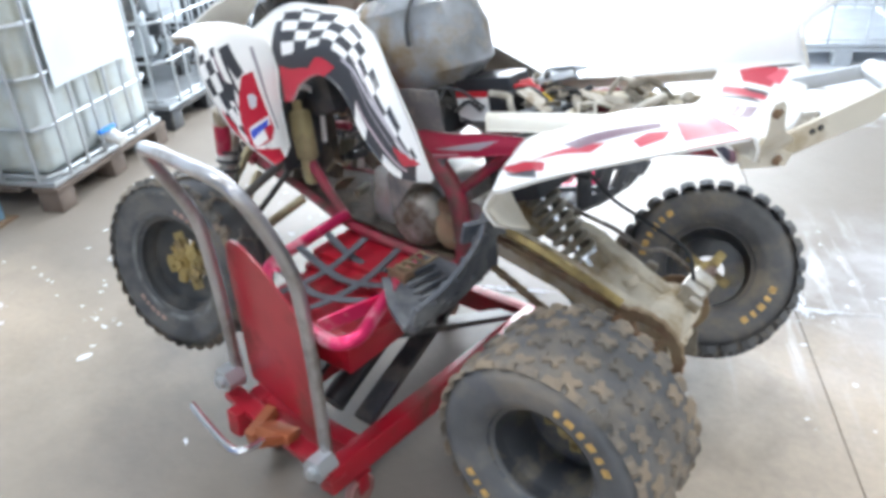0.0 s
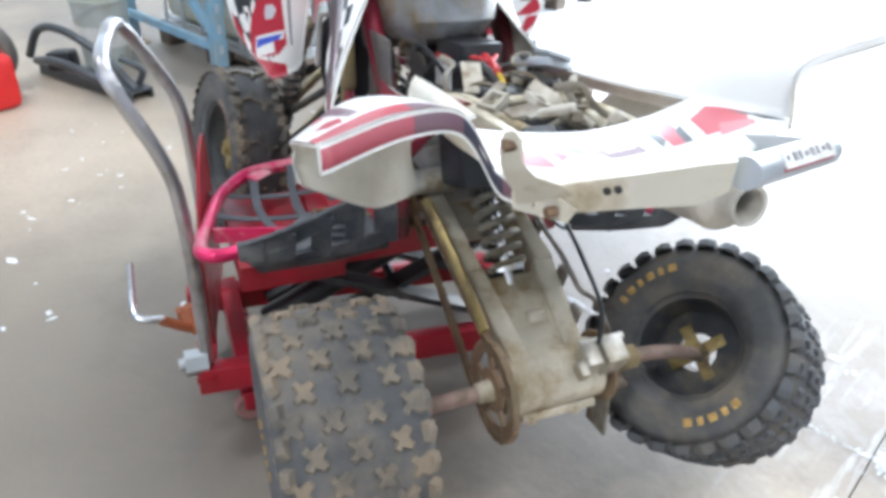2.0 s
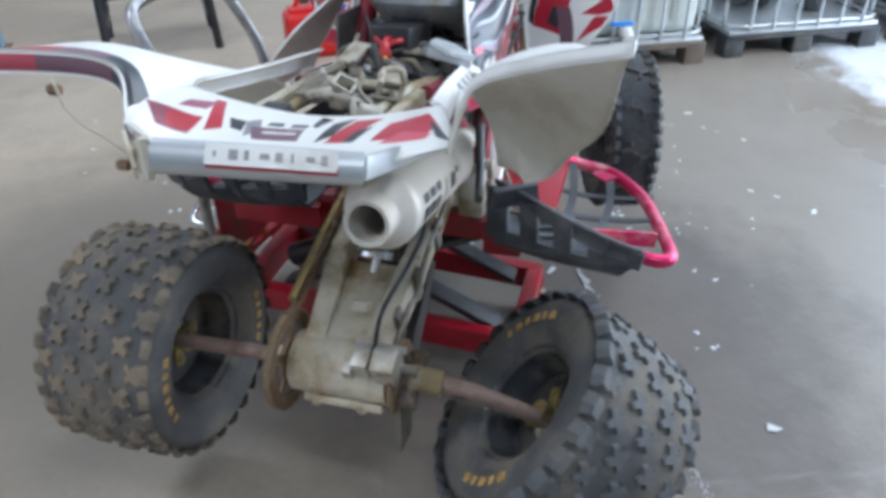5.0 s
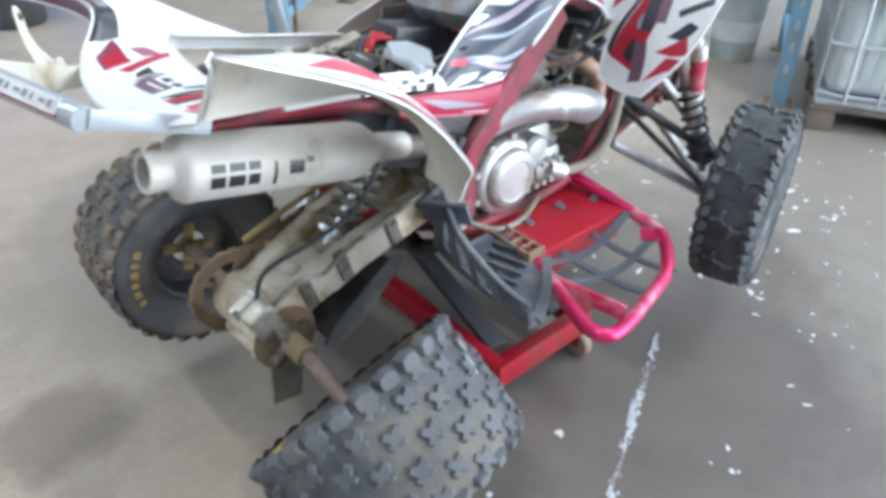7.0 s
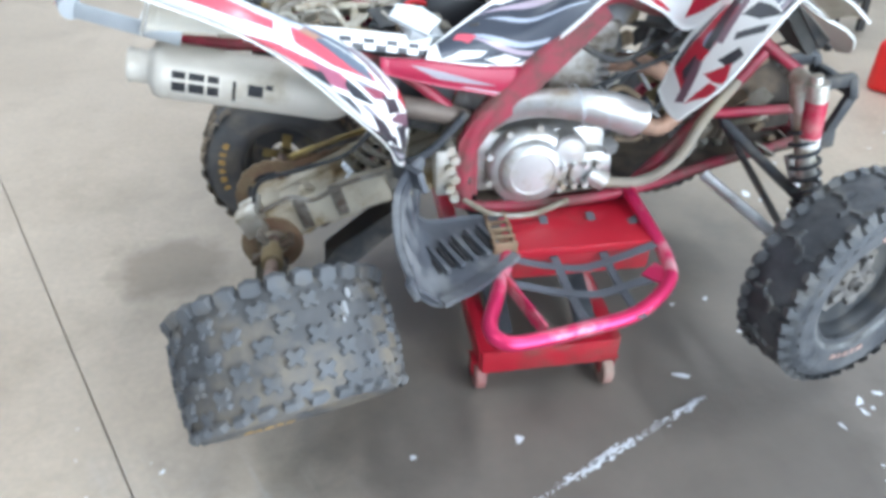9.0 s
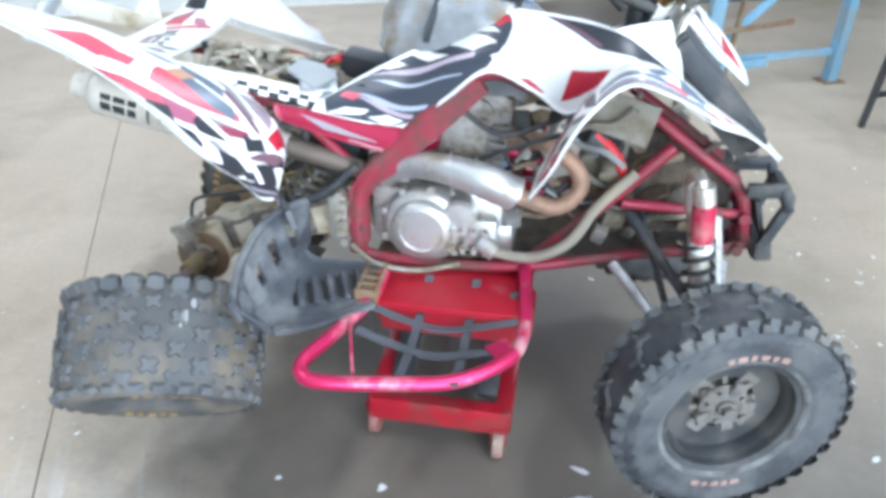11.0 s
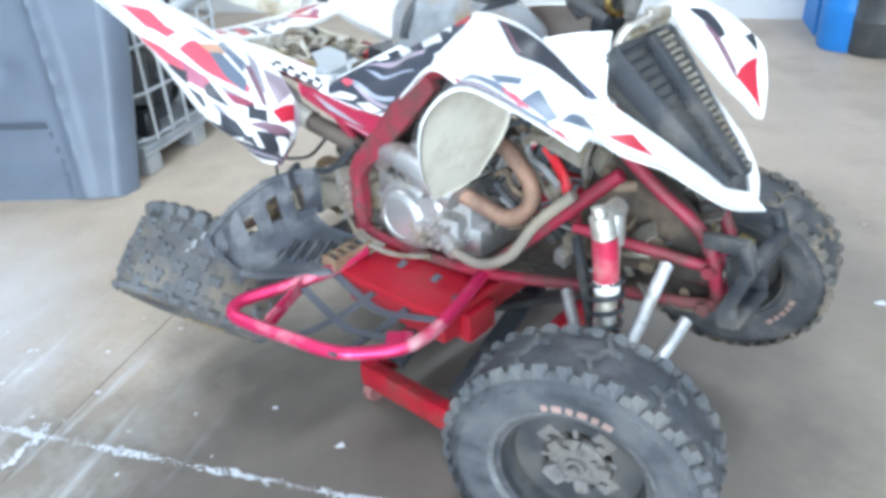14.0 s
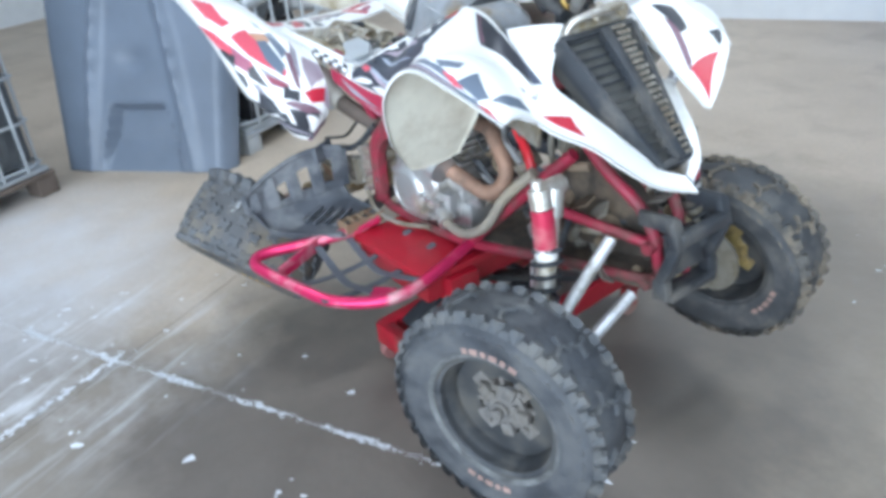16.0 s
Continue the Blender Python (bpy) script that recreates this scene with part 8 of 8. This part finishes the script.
rings = []
for c_, w_ in (((-0.853, 0.310, 1.128), 0.007), ((-0.853, 0.308, 1.118), 0.013), ((-0.853, 0.304, 1.085), 0.014), ((-0.850, 0.286, 1.060), 0.020), ((-0.843, 0.258, 1.040), 0.032), ((-0.836, 0.240, 1.018), 0.042)):
    rings.append([bm.verts.new(V(*c_) + along * w_ * i + V(0.0, 0.003, 0.002) * j) for i, j in ((-1, -1), (1, -1), (1, 1), (-1, 1))])
for a, b in zip(rings, rings[1:]):
    for k in range(4):
        bm.faces.new((a[k], a[(k + 1) % 4], b[(k + 1) % 4], b[k]))
bm.faces.new(rings[0][::-1])
bm.faces.new(rings[-1])
part("bracket", bm, M_cream, grab, "bent cream bracket with a bolt")
bm = bmesh.new()
prism(bm, [(-0.045, -0.022), (0.035, -0.022), (0.045, 0.0), (0.012, 0.014), (-0.002, 0.034), (-0.016, 0.034), (-0.026, 0.012), (-0.048, 0.004)], 0.006, Matrix.Translation((-0.830, 0.236, 1.010)) @ (pb - pa).cross(V(0, 0, 1)).to_track_quat('Z', 'Y').to_matrix().to_4x4())
part("bracket", bm, M_cream, grab)
for bx, by, bz in ((-0.848, 0.238, 1.004), (-0.815, 0.243, 1.002), (-0.853, 0.313, 1.112)):
    bm = bmesh.new()
    rod(bm, (bx, by - 0.010, bz), (bx, by + 0.006, bz), 0.008, seg=6)
    part("bolt", bm, M_rust, grab)
for q_ in (0.36, 0.42):
    bm = bmesh.new()
    c_ = pa.lerp(pb, q_) + side * 1.05 * (1 if side.y > 0 else -1) + V(0, 0, 0.004)
    rod(bm, c_ - side * 0.1, c_ + side * 0.1, 0.006, seg=10)
    part("hole", bm, M_black, grab)
bm = bmesh.new()
beam(bm, GR + V(0.006, 0.002, -0.002), (-0.72, -0.150, 1.005), 0.008, 0.030, bevel=0.002)
part("grab_bar_arm", bm, M_galv, quad, "grey steel grab bar arm")
bm = bmesh.new()
rod(bm, GL, GR, 0.021, seg=20)
bar = part("grab_bar", bm, M_galv, quad, "silver grab bar tube with a sticker")
back = (GR - GL).normalized().cross(V(0, 0, 1)).normalized()
back = back if back.x < 0 else -back
face_ = (back + V(0, 0, 1.0)).normalized()
bm = bmesh.new()
beam(bm, GL.lerp(GR, 0.26) + face_ * 0.0205, GL.lerp(GR, 0.88) + face_ * 0.0205, 0.026, 0.0020, up=face_)
part("sticker", bm, M_white, bar)
for k in range(8):
    bm = bmesh.new()
    wide = (0.012, 0.040, 0.020, 0.044, 0.034, 0.014, 0.042, 0.030)[k]
    p = GL.lerp(GR, 0.30 + 0.072 * k) + face_ * 0.0225
    beam(bm, p, GL.lerp(GR, 0.30 + 0.072 * k + wide) + face_ * 0.0225, 0.011 if k % 3 else 0.006, 0.0015, up=face_)
    part("sticker_bar", bm, M_greydecal, bar)
bm = bmesh.new()
lowf = (back + V(0, 0, 0.18)).normalized()
beam(bm, GL.lerp(GR, 0.26) + lowf * 0.0205, GL.lerp(GR, 0.88) + lowf * 0.0205, 0.008, 0.002, up=lowf)
part("sticker_edge", bm, M_red, bar)

# foot guards with nets
M_strap = material("grey_nylon_webbing", (0.085, 0.093, 0.108), 0.75, var=0.2, bump=0.3, bump_scale=300)


M_heel = material("dusty_slate_guard", (0.062, 0.068, 0.080), 0.55, var=0.3, scale=10, bump=0.15, dirt=(0.17, 0.175, 0.18), dirt_amount=0.40, dirt_scale=8)
M_slot = material("dark_gap", (0.02, 0.02, 0.022), 0.8, var=0.2)


def ribbon(bm, points, width, thick=0.004):
    """A flat strap lying along a smooth path."""
    pts = smooth_path(points, 6)
    rings = []
    for i, p in enumerate(pts):
        d = (pts[min(i + 1, len(pts) - 1)] - pts[max(i - 1, 0)]).normalized()
        x = d.cross(V(0, 0, 1)).normalized() * width / 2
        z = x.cross(d).normalized() * thick / 2
        rings.append([bm.verts.new(p + x * i1 + z * j1) for i1, j1 in ((-1, -1), (1, -1), (1, 1), (-1, 1))])
    for a, b in zip(rings, rings[1:]):
        for k in range(4):
            bm.faces.new((a[k], a[(k + 1) % 4], b[(k + 1) % 4], b[k]))
    bm.faces.new(rings[0][::-1])
    bm.faces.new(rings[-1])


for s in (-1, 1):
    def q(x, y, z):
        return (x, MID + s * (MID - y), z + (0.03 if s > 0 else 0) * max(0, (0.2 - MID - y) / 0.3))
    bm = bmesh.new()
    tube(bm, [q(0.283, -0.113, 0.558), q(0.298, -0.25, 0.525), q(0.300, -0.345, 0.507), q(0.272, -0.425, 0.500), q(0.170, -0.505, 0.491), q(0.04, -0.545, 0.497), q(-0.10, -0.578, 0.506), q(-0.148, -0.570, 0.512), q(-0.158, -0.525, 0.516), q(-0.12, -0.43, 0.520), q(-0.07, -0.30, 0.530), q(-0.060, -0.20, 0.545)], 0.0165, 12, 6)
    beam(bm, q(-0.10, -0.37, 0.522), q(-0.045, -0.545, 0.500), 0.006, 0.04, bevel=0.002)
    guard = part("foot_guard", bm, M_pink, quad, "scuffed magenta-red foot guard tube with net", sub="brace")
    bm = bmesh.new()
    prism(bm, [(-0.03, -0.03), (0.03, -0.03), (0.03, 0.03), (-0.03, 0.03)], 0.004, Matrix.Translation(q(0.26, -0.40, 0.507)) @ pose(0, 0, 0, 0, 0, 40))
    part("gusset", bm, M_pink, guard)
    for y in (-0.20, -0.30, -0.40):
        bm = bmesh.new()
        pts = [V(*q(0.292 - 0.0 * y, y, 0.535 + (y + 0.2) * 0.15)), V(*q(0.20, y - 0.015, 0.500)), V(*q(0.11, y - 0.020, 0.482)), V(*q(0.02, y - 0.012, 0.492)), V(*q(-0.075, y - 0.005, 0.520))]
        ribbon(bm, pts, 0.022)
        part("strap", bm, M_strap, guard, "grey nylon net strap")
    for x in (0.05, 0.17):
        bm = bmesh.new()
        ribbon(bm, [V(*q(x, -0.16, 0.530)), V(*q(x, -0.26, 0.497)), V(*q(x, -0.36, 0.484)), V(*q(x, -0.46, 0.487)), V(*q(x, -0.53, 0.500))], 0.020)
        part("strap", bm, M_strap, guard, "grey nylon net strap")
    # peg and heel guard
    bm = bmesh.new()
    for k in range(2):
        beam(bm, q(-0.055 - 0.045 * k, -0.18, 0.552), q(-0.055 - 0.045 * k, -0.315, 0.545), 0.006, 0.03)
    for k in range(5):
        beam(bm, q(-0.05, -0.19 - 0.03 * k, 0.55), q(-0.105, -0.19 - 0.03 * k, 0.55), 0.006, 0.03)
    part("foot_peg", bm, M_rust, quad, "rusty serrated foot peg", sub="tooth")
    HG = [[q(-0.075, -0.185, 0.566), q(-0.066, -0.25, 0.548), q(-0.056, -0.325, 0.534)],
          [q(-0.160, -0.180, 0.560), q(-0.158, -0.30, 0.538), q(-0.150, -0.405, 0.527)],
          [q(-0.235, -0.185, 0.562), q(-0.245, -0.32, 0.542), q(-0.244, -0.462, 0.527)],
          [q(-0.268, -0.190, 0.590), q(-0.285, -0.34, 0.580), q(-0.296, -0.488, 0.580)]]
    heel = panel("heel_guard", HG, M_heel, M_heel, quad, "black plastic heel guard with slots", 20, 12, 0.008, flip=(s < 0))
    heel.data.materials[2] = M_heel
    for k in range(5):
        bm = bmesh.new()
        m = Matrix.Translation(q(-0.105 - 0.032 * k, -0.262 - 0.016 * k, 0.553 - 0.002 * k)) @ pose(0, 0, 0, s * -8, 0, s * -24)
        box(bm, (0.012, 0.095, 0.012), m, 0.004)
        part("slot_rib", bm, M_heel, heel)
        # near-black bar draws the shade of an open slot
        bm = bmesh.new()
        box(bm, (0.010, 0.070, 0.003), m @ Matrix.Translation((-0.015, 0, -0.004)))
        part("slot", bm, M_slot, heel)
    # raised outer wall, back wall with its openings, top edge
    panel_wall = [[q(-0.244, -0.462, 0.527), q(-0.268, -0.474, 0.548), q(-0.290, -0.486, 0.572), q(-0.300, -0.490, 0.585)],
                  [q(-0.255, -0.484, 0.560), q(-0.278, -0.494, 0.585), q(-0.300, -0.500, 0.608), q(-0.314, -0.504, 0.632)]]
    wall = panel("outer_wall", panel_wall, M_heel, M_heel, heel, "", 4, 10, 0.007, flip=(s > 0))
    wall.data.materials[2] = M_heel
    bm = bmesh.new()
    ribbon(bm, [V(*q(-0.056, -0.327, 0.540)), V(*q(-0.150, -0.409, 0.534)), V(*q(-0.246, -0.468, 0.536))], 0.022, 0.012)
    part("edge", bm, M_heel, heel)
    top_ = [q(-0.250, -0.190, 0.722), q(-0.285, -0.24, 0.722), q(-0.318, -0.31, 0.708), q(-0.330, -0.40, 0.676), q(-0.325, -0.46, 0.650), q(-0.314, -0.504, 0.632)]
    bm = bmesh.new()
    tube(bm, top_, 0.011, 10, 6, flat=0.6)
    part("rim_tube", bm, M_heel, heel)
    low_ = [q(-0.262, -0.190, 0.690), q(-0.286, -0.24, 0.688), q(-0.312, -0.31, 0.668), q(-0.322, -0.40, 0.630), q(-0.314, -0.46, 0.606), q(-0.306, -0.504, 0.592)]
    ends_ = [q(-0.268, -0.190, 0.585), q(-0.282, -0.24, 0.582), q(-0.290, -0.31, 0.579), q(-0.296, -0.40, 0.577), q(-0.300, -0.46, 0.577), q(-0.300, -0.504, 0.583)]
    sill_ = [tuple(Vector(e_).lerp(Vector(l_), 0.30)) for e_, l_ in zip(ends_, low_)]
    for band in ((top_, low_), (sill_, ends_)):
        b_ = panel("wall_band", [list(band[0]), list(band[1])], M_heel, M_heel, heel, "", 6, 20, 0.009, flip=(s < 0))
        b_.data.materials[2] = M_heel
    b_ = panel("wall_band", [[low_[3], low_[4], low_[5]], [sill_[3], sill_[4], sill_[5]]], M_heel, M_heel, heel, "", 6, 12, 0.009, flip=(s < 0))
    b_.data.materials[2] = M_heel
    bm = bmesh.new()
    prism(bm, [(-0.055, -0.022), (0.055, -0.026), (0.050, 0.024), (-0.045, 0.026)], 0.014, Matrix.Translation(q(-0.285, -0.235, 0.712)) @ V(0.8, s * -0.5, 0.2).to_track_quat('Z', 'Y').to_matrix().to_4x4())
    part("top_block", bm, M_heel, heel)
    foot_ = [q(-0.268, -0.195, 0.590), q(-0.278, -0.27, 0.584), q(-0.286, -0.345, 0.580), q(-0.292, -0.42, 0.578), q(-0.298, -0.485, 0.585)]
    head_ = [q(-0.262, -0.195, 0.715), q(-0.303, -0.27, 0.712), q(-0.325, -0.345, 0.695), q(-0.329, -0.42, 0.666), q(-0.318, -0.49, 0.636)]
    for k, (a_, b_) in enumerate(zip(head_, foot_)):
        bm = bmesh.new()
        beam(bm, a_, b_, 0.014, 0.052 if k in (0, 4) else 0.042, up=(0.3, 1, 0), bevel=0.004)
        part("wall_slat", bm, M_heel, heel)

# pale scuff on the tilted tyre
bm = bmesh.new()
rnd = random.Random(31)
cw = V(-0.578, -0.397, 0.367)
nax = V(0.18, -0.738, -0.65).normalized()
out = V(-0.439, -0.477, 0.573) - cw
out = (out - nax * out.dot(nax)).normalized()
off0 = (V(-0.439, -0.477, 0.573) - cw).dot(nax)
tang = nax.cross(out)
for k in range(7):
    a = rnd.gauss(0, 0.05)
    w = off0 + rnd.gauss(0, 0.014) + a * 0.3
    rad = 0.2455 + rnd.uniform(0, 0.001)
    rr_ = (out * math.cos(a) + tang * math.sin(a)).normalized()
    tt_ = nax.cross(rr_)
    r = rnd.uniform(0.003, 0.007)
    bm.faces.new([bm.verts.new(cw + rr_ * rad + nax * w + (tt_ * math.cos(q_) * r + nax * math.sin(q_) * r * 1.8)) for q_ in (2 * math.pi * i / 7 for i in range(7))])
tagged(part("paint_scuff", bm, material("grey_scuff", (0.36, 0.37, 0.38), 0.7, var=0.2), quad, "pale paint scuff on the tyre"), kind="stuff")
